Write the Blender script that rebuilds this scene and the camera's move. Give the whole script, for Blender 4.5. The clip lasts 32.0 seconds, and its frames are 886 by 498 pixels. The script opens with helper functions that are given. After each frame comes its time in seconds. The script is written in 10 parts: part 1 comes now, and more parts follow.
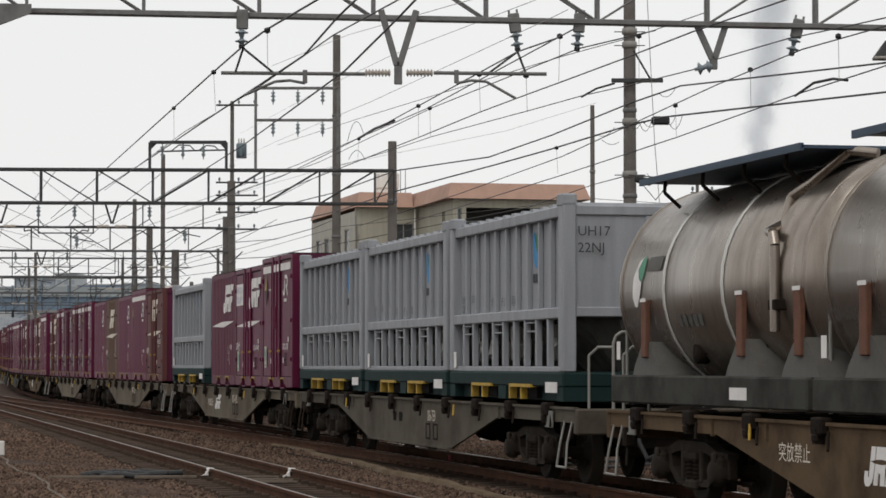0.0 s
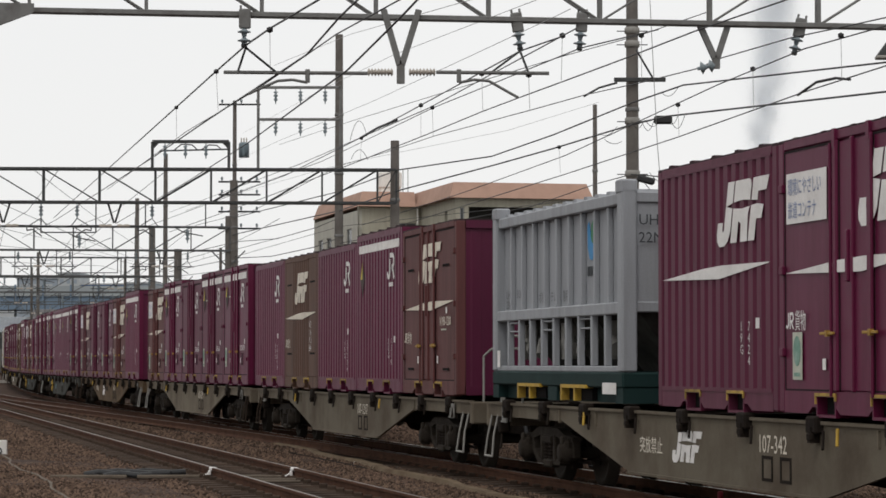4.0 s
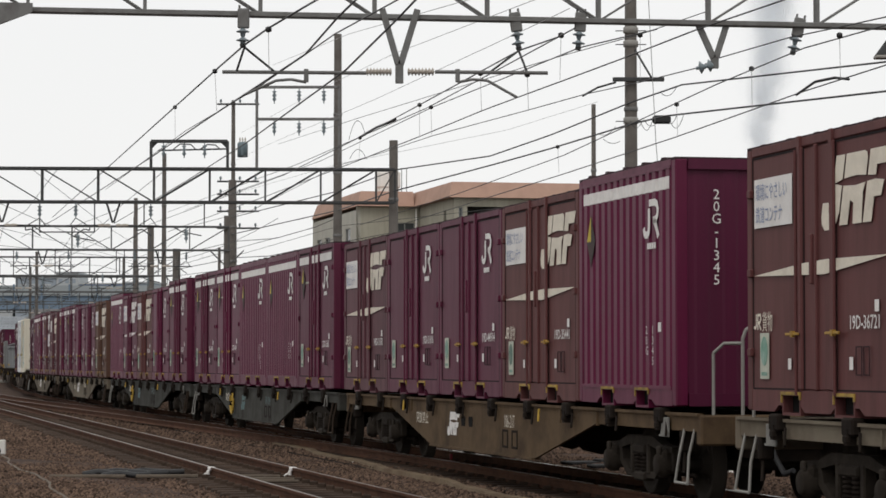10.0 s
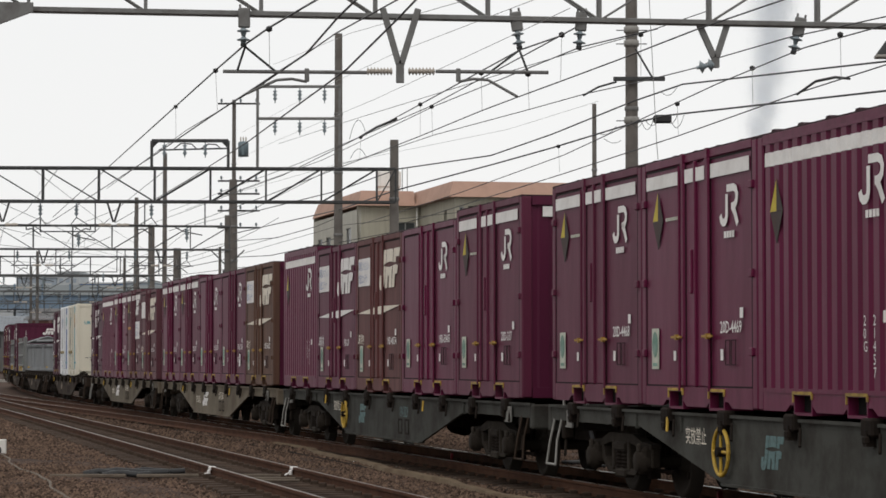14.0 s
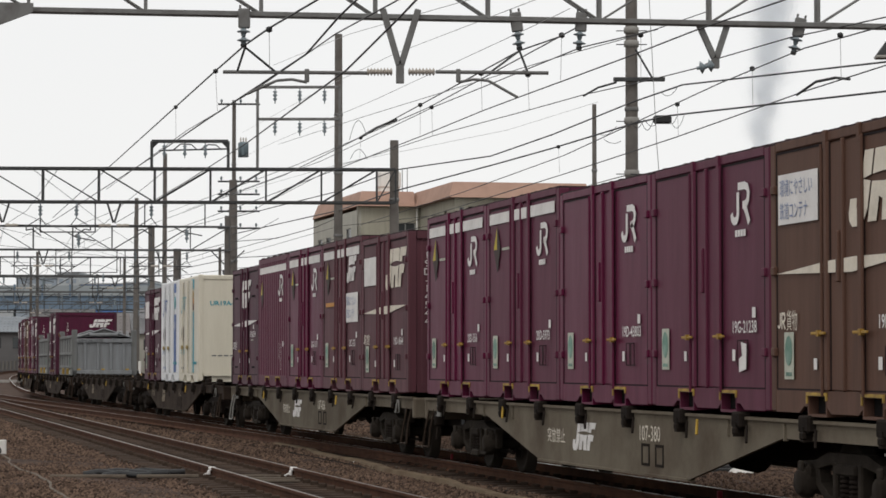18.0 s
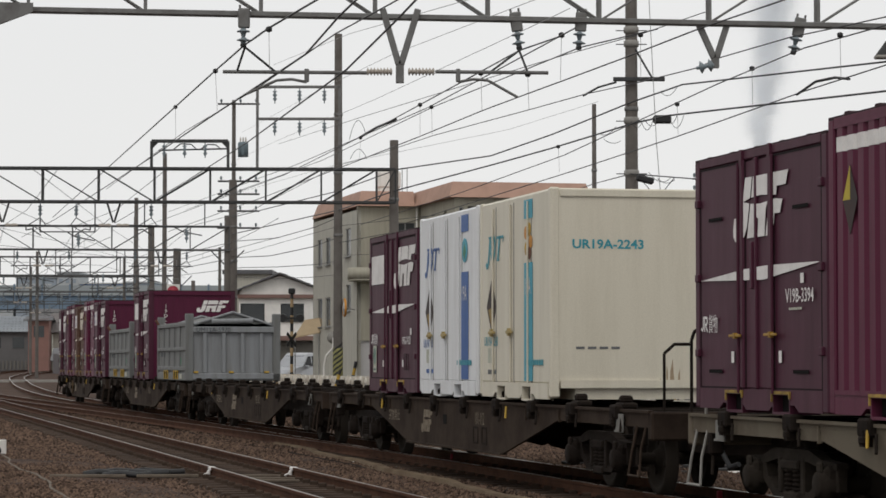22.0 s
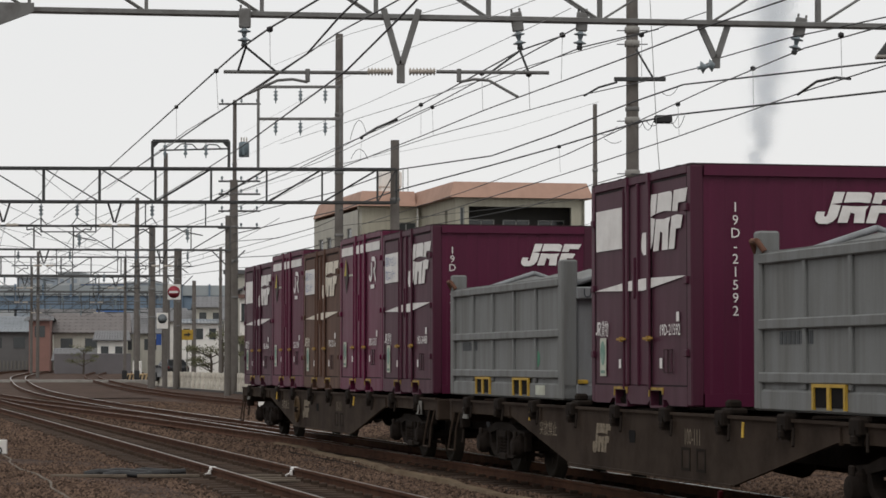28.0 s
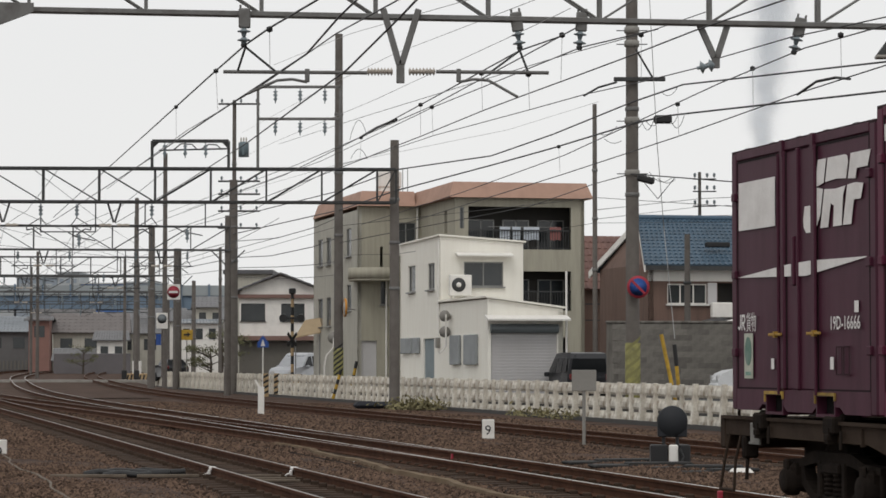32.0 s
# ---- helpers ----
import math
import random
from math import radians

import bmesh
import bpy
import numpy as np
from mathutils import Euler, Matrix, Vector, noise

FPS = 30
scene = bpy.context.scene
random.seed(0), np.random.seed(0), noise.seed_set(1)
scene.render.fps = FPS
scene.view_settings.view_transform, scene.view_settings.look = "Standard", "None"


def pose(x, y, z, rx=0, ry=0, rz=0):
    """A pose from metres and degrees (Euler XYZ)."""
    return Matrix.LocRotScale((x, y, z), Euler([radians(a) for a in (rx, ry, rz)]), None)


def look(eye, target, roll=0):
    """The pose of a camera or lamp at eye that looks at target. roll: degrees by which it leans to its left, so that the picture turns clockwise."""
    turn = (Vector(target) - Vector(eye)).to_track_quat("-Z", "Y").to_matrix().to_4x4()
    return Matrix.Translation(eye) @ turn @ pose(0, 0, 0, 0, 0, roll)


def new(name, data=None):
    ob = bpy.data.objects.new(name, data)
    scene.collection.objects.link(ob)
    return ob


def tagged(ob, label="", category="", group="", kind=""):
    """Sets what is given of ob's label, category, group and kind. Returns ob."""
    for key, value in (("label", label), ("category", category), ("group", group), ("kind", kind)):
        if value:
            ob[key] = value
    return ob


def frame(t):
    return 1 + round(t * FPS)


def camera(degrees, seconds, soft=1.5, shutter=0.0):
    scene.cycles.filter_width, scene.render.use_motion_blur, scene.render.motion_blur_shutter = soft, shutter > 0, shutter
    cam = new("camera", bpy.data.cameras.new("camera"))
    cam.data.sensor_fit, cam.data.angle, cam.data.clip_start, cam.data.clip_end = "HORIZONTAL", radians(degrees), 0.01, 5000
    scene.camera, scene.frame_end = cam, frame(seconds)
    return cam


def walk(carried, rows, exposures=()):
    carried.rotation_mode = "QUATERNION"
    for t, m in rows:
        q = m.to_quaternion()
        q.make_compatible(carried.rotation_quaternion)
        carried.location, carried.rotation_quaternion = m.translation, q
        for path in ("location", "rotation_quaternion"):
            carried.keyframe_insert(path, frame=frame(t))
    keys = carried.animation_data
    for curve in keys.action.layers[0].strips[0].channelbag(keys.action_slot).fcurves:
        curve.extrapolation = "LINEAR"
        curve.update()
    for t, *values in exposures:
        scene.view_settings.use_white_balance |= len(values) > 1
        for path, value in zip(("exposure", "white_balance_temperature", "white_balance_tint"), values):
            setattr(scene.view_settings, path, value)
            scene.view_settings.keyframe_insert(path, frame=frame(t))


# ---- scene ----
cam = camera(19.0, 32.0, soft=1.6)
CAM_Z = 1.494
PITCH = 92.474
# a hand-held telephoto view: it stands still but for a faint sway (seconds, degrees up, degrees left)
SWAY = [(0, 0.026, -0.038), (1, 0.011, -0.031), (2, 0.011, 0.003), (3, 0.019, 0.026), (6, -0.011, -0.008), (7, -0.007, 0.033), (8, 0.007, 0.033), (9, 0.011, -0.012), (10, 0.004, -0.012), (11, 0.004, 0.014), (12, 0.000, -0.001), (13, -0.004, -0.034), (14, -0.007, 0.003), (17, -0.007, -0.023), (18, 0.004, 0.003), (19, 0.011, 0.022), (20, 0.004, 0.003), (21, 0.007, 0.018), (22, 0.000, -0.001), (23, -0.007, -0.001), (24, 0.011, -0.034), (25, 0.011, 0.007), (28, 0.000, 0.018), (29, -0.007, -0.001), (30, -0.004, 0.014), (31, -0.004, 0.014), (32, 0.000, 0.011)]
walk(cam, [(t, pose(0, 0, CAM_Z, PITCH + up, 0, left)) for t, up, left in SWAY],
     exposures=[(0.0, 0.03), (3.0, 0.05), (6.0, 0.08), (13.0, 0.10), (19.0, 0.08), (23.0, -0.06), (27.0, -0.04), (32.0, -0.02)])

# ---- light: an overcast day ----
world = bpy.data.worlds.new("overcast_sky")
scene.world = world
world.use_nodes = True
wn, wl = world.node_tree.nodes, world.node_tree.links
sky = wn.new("ShaderNodeTexSky")
sky.sky_type, sky.sun_disc = "NISHITA", False
sky.sun_elevation, sky.sun_rotation = radians(48), radians(150)
sky.dust_density, sky.air_density = 3.0, 1.0
flat = wn.new("ShaderNodeMix")
flat.data_type = "RGBA"
flat.inputs[0].default_value = 0.93
tc = wn.new("ShaderNodeTexCoord")
cloud = wn.new("ShaderNodeTexNoise")
cloud.inputs["Scale"].default_value, cloud.inputs["Detail"].default_value = 1.6, 3.0
ramp = wn.new("ShaderNodeValToRGB")
ramp.color_ramp.elements[0].position, ramp.color_ramp.elements[0].color = 0.3, (9.9, 9.9, 9.85, 1)
ramp.color_ramp.elements[1].position, ramp.color_ramp.elements[1].color = 0.75, (11.0, 10.95, 10.85, 1)
wl.new(tc.outputs["Generated"], cloud.inputs["Vector"])
wl.new(cloud.outputs["Fac"], ramp.inputs["Fac"])
wl.new(sky.outputs[0], flat.inputs[6])
wl.new(ramp.outputs[0], flat.inputs[7])
wl.new(flat.outputs[2], wn["Background"].inputs["Color"])
wn["Background"].inputs["Strength"].default_value = 0.085
sun = new("sun", bpy.data.lights.new("sun", "SUN"))
sun.data.energy, sun.data.angle, sun.data.color = 0.9, radians(25), (1.0, 0.97, 0.93)
sun.matrix_world = look((0, 0, 40), (10, 28, 0))


# ---- materials ----
MATS = {}


def mat(name, col, rough=0.7, metal=0.0, var=0.12, scale=6.0, bump=0.05, dirt=None, dirt_amt=0.35, dirt_scale=1.2, fine=60.0, spec=0.4, island=0.0, obj_random=0.0, streak=False):
    """A painted, stony or metal surface: a base colour with stains at one scale, grain at a finer one, and relief."""
    if name in MATS:
        return MATS[name]
    m = bpy.data.materials.new(name)
    m.use_nodes = True
    n, l = m.node_tree.nodes, m.node_tree.links
    b = n["Principled BSDF"]
    co = n.new("ShaderNodeTexCoord")
    vec = co.outputs["Object"]
    big = n.new("ShaderNodeTexNoise")
    big.inputs["Scale"].default_value, big.inputs["Detail"].default_value, big.inputs["Roughness"].default_value = dirt_scale, 6.0, 0.65
    if streak:
        mp = n.new("ShaderNodeMapping")
        mp.inputs["Scale"].default_value = (3.5, 3.5, 0.35)
        l.new(vec, mp.inputs["Vector"])
        l.new(mp.outputs[0], big.inputs["Vector"])
    else:
        l.new(vec, big.inputs["Vector"])
    small = n.new("ShaderNodeTexNoise")
    small.inputs["Scale"].default_value, small.inputs["Detail"].default_value = fine, 3.0
    l.new(vec, small.inputs["Vector"])
    r1 = n.new("ShaderNodeMapRange")
    r1.inputs[1].default_value, r1.inputs[2].default_value, r1.inputs[3].default_value, r1.inputs[4].default_value = 0.42, 0.68, 0.0, dirt_amt
    l.new(big.outputs["Fac"], r1.inputs[0])
    mx = n.new("ShaderNodeMix")
    mx.data_type = "RGBA"
    mx.inputs[6].default_value = (*col, 1)
    d = dirt if dirt else tuple(c * 0.55 + 0.02 for c in col)
    mx.inputs[7].default_value = (*d, 1)
    l.new(r1.outputs[0], mx.inputs[0])
    r2 = n.new("ShaderNodeMapRange")
    r2.inputs[3].default_value, r2.inputs[4].default_value = 1 - var, 1 + var
    l.new(small.outputs["Fac"], r2.inputs[0])
    hv = n.new("ShaderNodeHueSaturation")
    l.new(mx.outputs[2], hv.inputs["Color"])
    last = r2.outputs[0]
    if obj_random or island:
        src = n.new("ShaderNodeObjectInfo").outputs["Random"] if obj_random else n.new("ShaderNodeNewGeometry").outputs["Random Per Island"]
        k = obj_random or island
        r3 = n.new("ShaderNodeMapRange")
        r3.inputs[3].default_value, r3.inputs[4].default_value = 1 - k, 1 + k
        l.new(src, r3.inputs[0])
        mu = n.new("ShaderNodeMath")
        mu.operation = "MULTIPLY"
        l.new(last, mu.inputs[0])
        l.new(r3.outputs[0], mu.inputs[1])
        last = mu.outputs[0]
    l.new(last, hv.inputs["Value"])
    l.new(hv.outputs[0], b.inputs["Base Color"])
    b.inputs["Metallic"].default_value = metal
    b.inputs["Specular IOR Level"].default_value = spec
    r4 = n.new("ShaderNodeMapRange")
    r4.inputs[3].default_value, r4.inputs[4].default_value = max(0.05, rough - 0.12), min(1.0, rough + 0.12)
    l.new(big.outputs["Fac"], r4.inputs[0])
    l.new(r4.outputs[0], b.inputs["Roughness"])
    if bump:
        bp = n.new("ShaderNodeBump")
        bp.inputs["Strength"].default_value, bp.inputs["Distance"].default_value = min(1.0, bump * 4), 0.01
        sm = n.new("ShaderNodeTexNoise")
        sm.inputs["Scale"].default_value, sm.inputs["Detail"].default_value = scale, 4.0
        l.new(vec, sm.inputs["Vector"])
        l.new(sm.outputs["Fac"], bp.inputs["Height"])
        l.new(bp.outputs[0], b.inputs["Normal"])
    MATS[name] = m
    return m


MAROON = mat("maroon_paint", (0.104, 0.0075, 0.037), 0.48, spec=0.22, dirt=(0.066, 0.011, 0.026), dirt_amt=0.5, streak=True, obj_random=0.04)
BROWN = mat("faded_brown_paint", (0.109, 0.037, 0.036), 0.62, spec=0.22, dirt=(0.062, 0.027, 0.027), dirt_amt=0.55, streak=True, obj_random=0.04)
PURPLE = mat("dull_maroon_paint", (0.096, 0.0145, 0.038), 0.55, spec=0.24, dirt=(0.068, 0.017, 0.032), dirt_amt=0.5, streak=True, obj_random=0.04)
PLUM = mat("dark_plum_paint", (0.060, 0.0115, 0.027), 0.55, spec=0.26, dirt=(0.040, 0.013, 0.022), dirt_amt=0.5, streak=True, obj_random=0.04)
TAN = mat("weathered_brown_paint", (0.106, 0.054, 0.037), 0.66, spec=0.22, dirt=(0.062, 0.036, 0.028), dirt_amt=0.6, streak=True)
DRAB = mat("weathered_drab_paint", (0.102, 0.034, 0.045), 0.6, spec=0.24, dirt=(0.068, 0.031, 0.037), dirt_amt=0.6, streak=True, obj_random=0.08)
END_MAROON = mat("bright_maroon_paint", (0.078, 0.0085, 0.031), 0.5, spec=0.22, dirt=(0.05, 0.01, 0.024), dirt_amt=0.35, streak=True)
ROOF = mat("container_roof_paint", (0.034, 0.016, 0.020), 0.75, spec=0.15, dirt=(0.045, 0.034, 0.034))
WHITE = mat("white_marking", (0.72, 0.70, 0.68), 0.6, dirt=(0.45, 0.42, 0.4), dirt_amt=0.4, dirt_scale=3)
CREAMLINE = mat("cream_marking", (0.68, 0.62, 0.52), 0.6, dirt=(0.45, 0.4, 0.33), dirt_amt=0.5, dirt_scale=3)
YELLOW = mat("yellow_paint", (0.46, 0.29, 0.03), 0.6, dirt=(0.16, 0.1, 0.03), dirt_amt=0.6, dirt_scale=5)
BLACK = mat("black_paint", (0.015, 0.015, 0.016), 0.6)
# near-black that paints the shade inside pockets and slots
HOLE = mat("painted_recess_shade", (0.012, 0.011, 0.011), 0.9, spec=0.05)
TRIMYELLOW = mat("rubbed_yellow_paint", (0.37, 0.245, 0.045), 0.7, dirt=(0.085, 0.05, 0.03), dirt_amt=0.85, dirt_scale=7, obj_random=0.3)
ECO = mat("washed_out_print", (0.10, 0.21, 0.16), 0.6, dirt=(0.28, 0.36, 0.32), dirt_amt=0.7, dirt_scale=9, obj_random=0.35)
GREEN = mat("green_sticker", (0.06, 0.22, 0.13), 0.6)
STICKER = mat("pale_sticker", (0.46, 0.48, 0.40), 0.6, dirt=(0.25, 0.22, 0.16), dirt_amt=0.5, dirt_scale=4)
TEXTBLUE = mat("faded_blue_print", (0.22, 0.27, 0.42), 0.6)
ORANGE = mat("orange_print", (0.5, 0.22, 0.03), 0.6)
FRAME = mat("wagon_grey_brown_paint", (0.146, 0.124, 0.093), 0.85, spec=0.12, dirt=(0.070, 0.050, 0.036), dirt_amt=0.7, dirt_scale=0.9, obj_random=0.15)
FRAME_DARK = mat("wagon_dark_grey_paint", (0.054, 0.054, 0.048), 0.85, spec=0.12, dirt=(0.02, 0.016, 0.013), dirt_amt=0.8, dirt_scale=1.6, obj_random=0.1)
FRAME_BROWN = mat("wagon_brown_grey_paint", (0.044, 0.031, 0.023), 0.88, spec=0.1, dirt=(0.018, 0.012, 0.009), dirt_amt=0.8, dirt_scale=1.6, obj_random=0.1)
FRAME_MID = mat("wagon_drab_paint", (0.098, 0.086, 0.068), 0.85, spec=0.12, dirt=(0.045, 0.034, 0.026), dirt_amt=0.75, dirt_scale=1.0)
FRAME_TAN = mat("wagon_tan_paint", (0.105, 0.070, 0.040), 0.85, spec=0.12, dirt=(0.038, 0.024, 0.016), dirt_amt=0.75, dirt_scale=1.4)
BOGIE_FRAME = mat("grimy_bogie_frame_paint", (0.031, 0.025, 0.0195), 0.9, spec=0.1, dirt=(0.013, 0.010, 0.008), dirt_amt=0.85, dirt_scale=4, bump=0.1)
BOGIE = mat("grimy_cast_steel", (0.020, 0.015, 0.012), 0.92, spec=0.08, dirt=(0.010, 0.008, 0.007), dirt_amt=0.8, dirt_scale=5, bump=0.1)
WHEEL = mat("wheel_steel", (0.030, 0.024, 0.019), 0.85, 0.1, spec=0.1)
TREAD = mat("polished_tread", (0.45, 0.44, 0.43), 0.3, 0.9)
CHROME = mat("pale_pipe_paint", (0.24, 0.23, 0.21), 0.6)
GREY = mat("grey_container_paint", (0.270, 0.280, 0.300), 0.6, dirt=(0.19, 0.195, 0.20), dirt_amt=0.6, streak=True)
GREY_M = mat("scuffed_grey_container_paint", (0.215, 0.225, 0.235), 0.65, dirt=(0.13, 0.13, 0.125), dirt_amt=0.6, streak=True)
GREY_D = mat("dull_grey_container_paint", (0.15, 0.155, 0.153), 0.65, dirt=(0.085, 0.08, 0.07), dirt_amt=0.6, streak=True)
BASEGREEN = mat("dark_green_skid_paint", (0.010, 0.027, 0.026), 0.75, spec=0.15, dirt=(0.014, 0.022, 0.022))
STEEL = mat("weathered_stainless_steel", (0.30, 0.262, 0.225), 0.30, 0.85, dirt=(0.15, 0.12, 0.095), dirt_amt=0.7, streak=True, bump=0.02)
STEELPALE = mat("pale_steel_band", (0.55, 0.54, 0.51), 0.45, 0.5)
SADDLE = mat("stained_saddle_paint", (0.095, 0.093, 0.085), 0.75, dirt=(0.05, 0.04, 0.032), dirt_amt=0.6)
RUST = mat("rusty_steel", (0.14, 0.06, 0.035), 0.85, dirt=(0.07, 0.035, 0.025), dirt_amt=0.7, dirt_scale=5)
CREAM = mat("cream_container_paint", (0.60, 0.56, 0.46), 0.5, dirt=(0.44, 0.40, 0.31), dirt_amt=0.35, streak=True)
CWHITE = mat("white_container_paint", (0.68, 0.69, 0.70), 0.5, dirt=(0.46, 0.45, 0.44), dirt_amt=0.4, streak=True)
TEAL = mat("teal_stripe", (0.04, 0.30, 0.40), 0.5)
NAVY = mat("blue_stripe", (0.02, 0.09, 0.30), 0.5)
TEALTEXT = mat("teal_letters", (0.03, 0.26, 0.32), 0.5)
SKYBLUE = mat("sky_blue_print", (0.04, 0.22, 0.46), 0.6)
LEAFGREEN = mat("leaf_green_print", (0.02, 0.16, 0.07), 0.6)
DARKTEXT = mat("dark_letters", (0.03, 0.035, 0.04), 0.6)


# ---- mesh building ----
class B:
    """A mesh in the making: boxes, tubes, plates and free faces in one list."""

    def __init__(self):
        self.v, self.f, self.s = [], [], []

    def add(self, vs, fs, smooth=False):
        o = len(self.v)
        self.v += [tuple(p) for p in vs]
        self.f += [tuple(i + o for i in q) for q in fs]
        self.s += [smooth] * len(fs)
        return self

    def box(self, x0, x1, y0, y1, z0, z1, m=None):
        p = [(x, y, z) for z in (z0, z1) for y in (y0, y1) for x in (x0, x1)]
        if m is not None:
            p = [m @ Vector(q) for q in p]
        return self.add(p, [(0, 2, 3, 1), (4, 5, 7, 6), (0, 1, 5, 4), (2, 6, 7, 3), (0, 4, 6, 2), (1, 3, 7, 5)])

    def bevel_box(self, x0, x1, y0, y1, z0, z1, c=0.02):
        """A box with its twelve edges cut off."""
        xs, ys, zs = (x0, x0 + c, x1 - c, x1), (y0, y0 + c, y1 - c, y1), (z0, z0 + c, z1 - c, z1)
        vs, ix = [], {}
        for i in (0, 3):
            for j in (0, 3):
                for k in (0, 3):
                    a, b_, d = (1 if i == 0 else 2), (1 if j == 0 else 2), (1 if k == 0 else 2)
                    for ax, q in enumerate(((xs[i], ys[b_], zs[d]), (xs[a], ys[j], zs[d]), (xs[a], ys[b_], zs[k]))):
                        ix[(i, j, k, ax)] = len(vs)
                        vs.append(q)
        g = lambda i, j, k, ax: ix[(i, j, k, ax)]
        fs = []
        for i in (0, 3):
            q = [g(i, 0, 0, 0), g(i, 3, 0, 0), g(i, 3, 3, 0), g(i, 0, 3, 0)]
            fs.append(q if i else q[::-1])
            q = [g(0, i, 0, 1), g(3, i, 0, 1), g(3, i, 3, 1), g(0, i, 3, 1)]
            fs.append(q[::-1] if i else q)
            q = [g(0, 0, i, 2), g(3, 0, i, 2), g(3, 3, i, 2), g(0, 3, i, 2)]
            fs.append(q if i else q[::-1])
        for i in (0, 3):
            for j in (0, 3):
                fs.append((g(i, j, 0, 0), g(i, j, 3, 0), g(i, j, 3, 1), g(i, j, 0, 1)))
                fs.append((g(i, 0, j, 0), g(i, 3, j, 0), g(i, 3, j, 2), g(i, 0, j, 2)))
                fs.append((g(0, i, j, 1), g(3, i, j, 1), g(3, i, j, 2), g(0, i, j, 2)))
        for i in (0, 3):
            for j in (0, 3):
                for k in (0, 3):
                    fs.append((g(i, j, k, 0), g(i, j, k, 1), g(i, j, k, 2)))
        return self.add(vs, fs)

    def tube(self, a, b, r, n=8, r2=None, caps=True):
        a, b = Vector(a), Vector(b)
        r2 = r if r2 is None else r2
        d = (b - a).normalized()
        s = d.orthogonal().normalized()
        t = d.cross(s)
        vs = []
        for p, q in ((a, r), (b, r2)):
            for i in range(n):
                w = 2 * math.pi * i / n
                vs.append(p + q * (math.cos(w) * s + math.sin(w) * t))
        self.add(vs, [(i, (i + 1) % n, n + (i + 1) % n, n + i) for i in range(n)], True)
        if caps:
            self.add(vs[:n], [tuple(range(n - 1, -1, -1))])
            self.add(vs[n:], [tuple(range(n))])
        return self

    def pipe(self, pts, r, n=6):
        for a, b in zip(pts, pts[1:]):
            self.tube(a, b, r, n)
        return self

    def lathe(self, prof, n=16, axis="z", at=(0, 0, 0), caps=True):
        """prof: (radius, height) pairs turned round an axis."""
        vs = []
        for r, h in prof:
            for i in range(n):
                w = 2 * math.pi * i / n
                c, s = r * math.cos(w), r * math.sin(w)
                q = {"z": (c, s, h), "y": (c, h, -s), "x": (h, c, s)}[axis]
                vs.append((q[0] + at[0], q[1] + at[1], q[2] + at[2]))
        fs = []
        for k in range(len(prof) - 1):
            for i in range(n):
                j = (i + 1) % n
                fs.append((k * n + i, k * n + j, (k + 1) * n + j, (k + 1) * n + i))
        self.add(vs, fs, True)
        if caps:
            self.add(vs[:n], [tuple(range(n - 1, -1, -1))])
            self.add(vs[-n:], [tuple(range(n))])
        return self

    def plate(self, pts, y0, y1):
        """A plate cut to the outline pts (x, z), from y0 to y1."""
        n = len(pts)
        vs = [(x, y0, z) for x, z in pts] + [(x, y1, z) for x, z in pts]
        fs = [tuple(range(n)), tuple(range(2 * n - 1, n - 1, -1))]
        fs += [(i, n + i, n + (i + 1) % n, (i + 1) % n) for i in range(n)]
        return self.add(vs, fs)

    def quad(self, a, b, c, d):
        return self.add([a, b, c, d], [(0, 1, 2, 3)])

    def mesh(self, name, material):
        me = bpy.data.meshes.new(name)
        me.from_pydata(self.v, [], self.f)
        me.polygons.foreach_set("use_smooth", self.s)
        me.materials.append(material)
        return me


def part(name, b, material, parent=None, label="", m=None):
    """Links a built mesh as one object under a thing or a part."""
    me = b if isinstance(b, bpy.types.Mesh) else b.mesh(name, material)
    ob = new(name, me)
    if parent is not None:
        ob.parent = parent
    if m is not None:
        ob.matrix_basis = m
    if label:
        ob["label"] = label
    return ob


def thing(name, label, category, group="", m=None, kind=""):
    ob = tagged(new(name), label, category, group, kind)
    if m is not None:
        ob.matrix_basis = m
    return ob


def solid(name, b, material, label, category, group="", kind="", m=None):
    ob = part(name, b, material, m=m)
    return tagged(ob, label, category, group, kind)


TEXTS = {}


def text_mesh(body, size, material, spacing=1.0, line=1.0, align="LEFT", bold=0.0):
    """Flat letters, upright in the xz plane, facing -y."""
    key = (body, size, material.name, spacing, line, align, bold)
    if key not in TEXTS:
        cu = bpy.data.curves.new("letters", "FONT")
        cu.body, cu.size, cu.space_character, cu.space_line, cu.align_x, cu.resolution_u, cu.offset = body, size, spacing, line, align, 2, bold
        tmp = bpy.data.objects.new("letters", cu)
        me = bpy.data.meshes.new_from_object(tmp)
        bpy.data.objects.remove(tmp)
        me.transform(Matrix.Rotation(math.pi / 2, 4, "X"))
        me.materials.clear()
        me.materials.append(material)
        TEXTS[key] = me
    return TEXTS[key]


def letters(body, size, material, parent, x, y, z, rz=0.0, sx=1.0, name="letters", **kw):
    ob = part(name, text_mesh(body, size, material, **kw), material, parent)
    ob.matrix_basis = pose(x, y, z, 0, 0, rz) @ Matrix.Diagonal((sx, 1, 1, 1))
    return ob


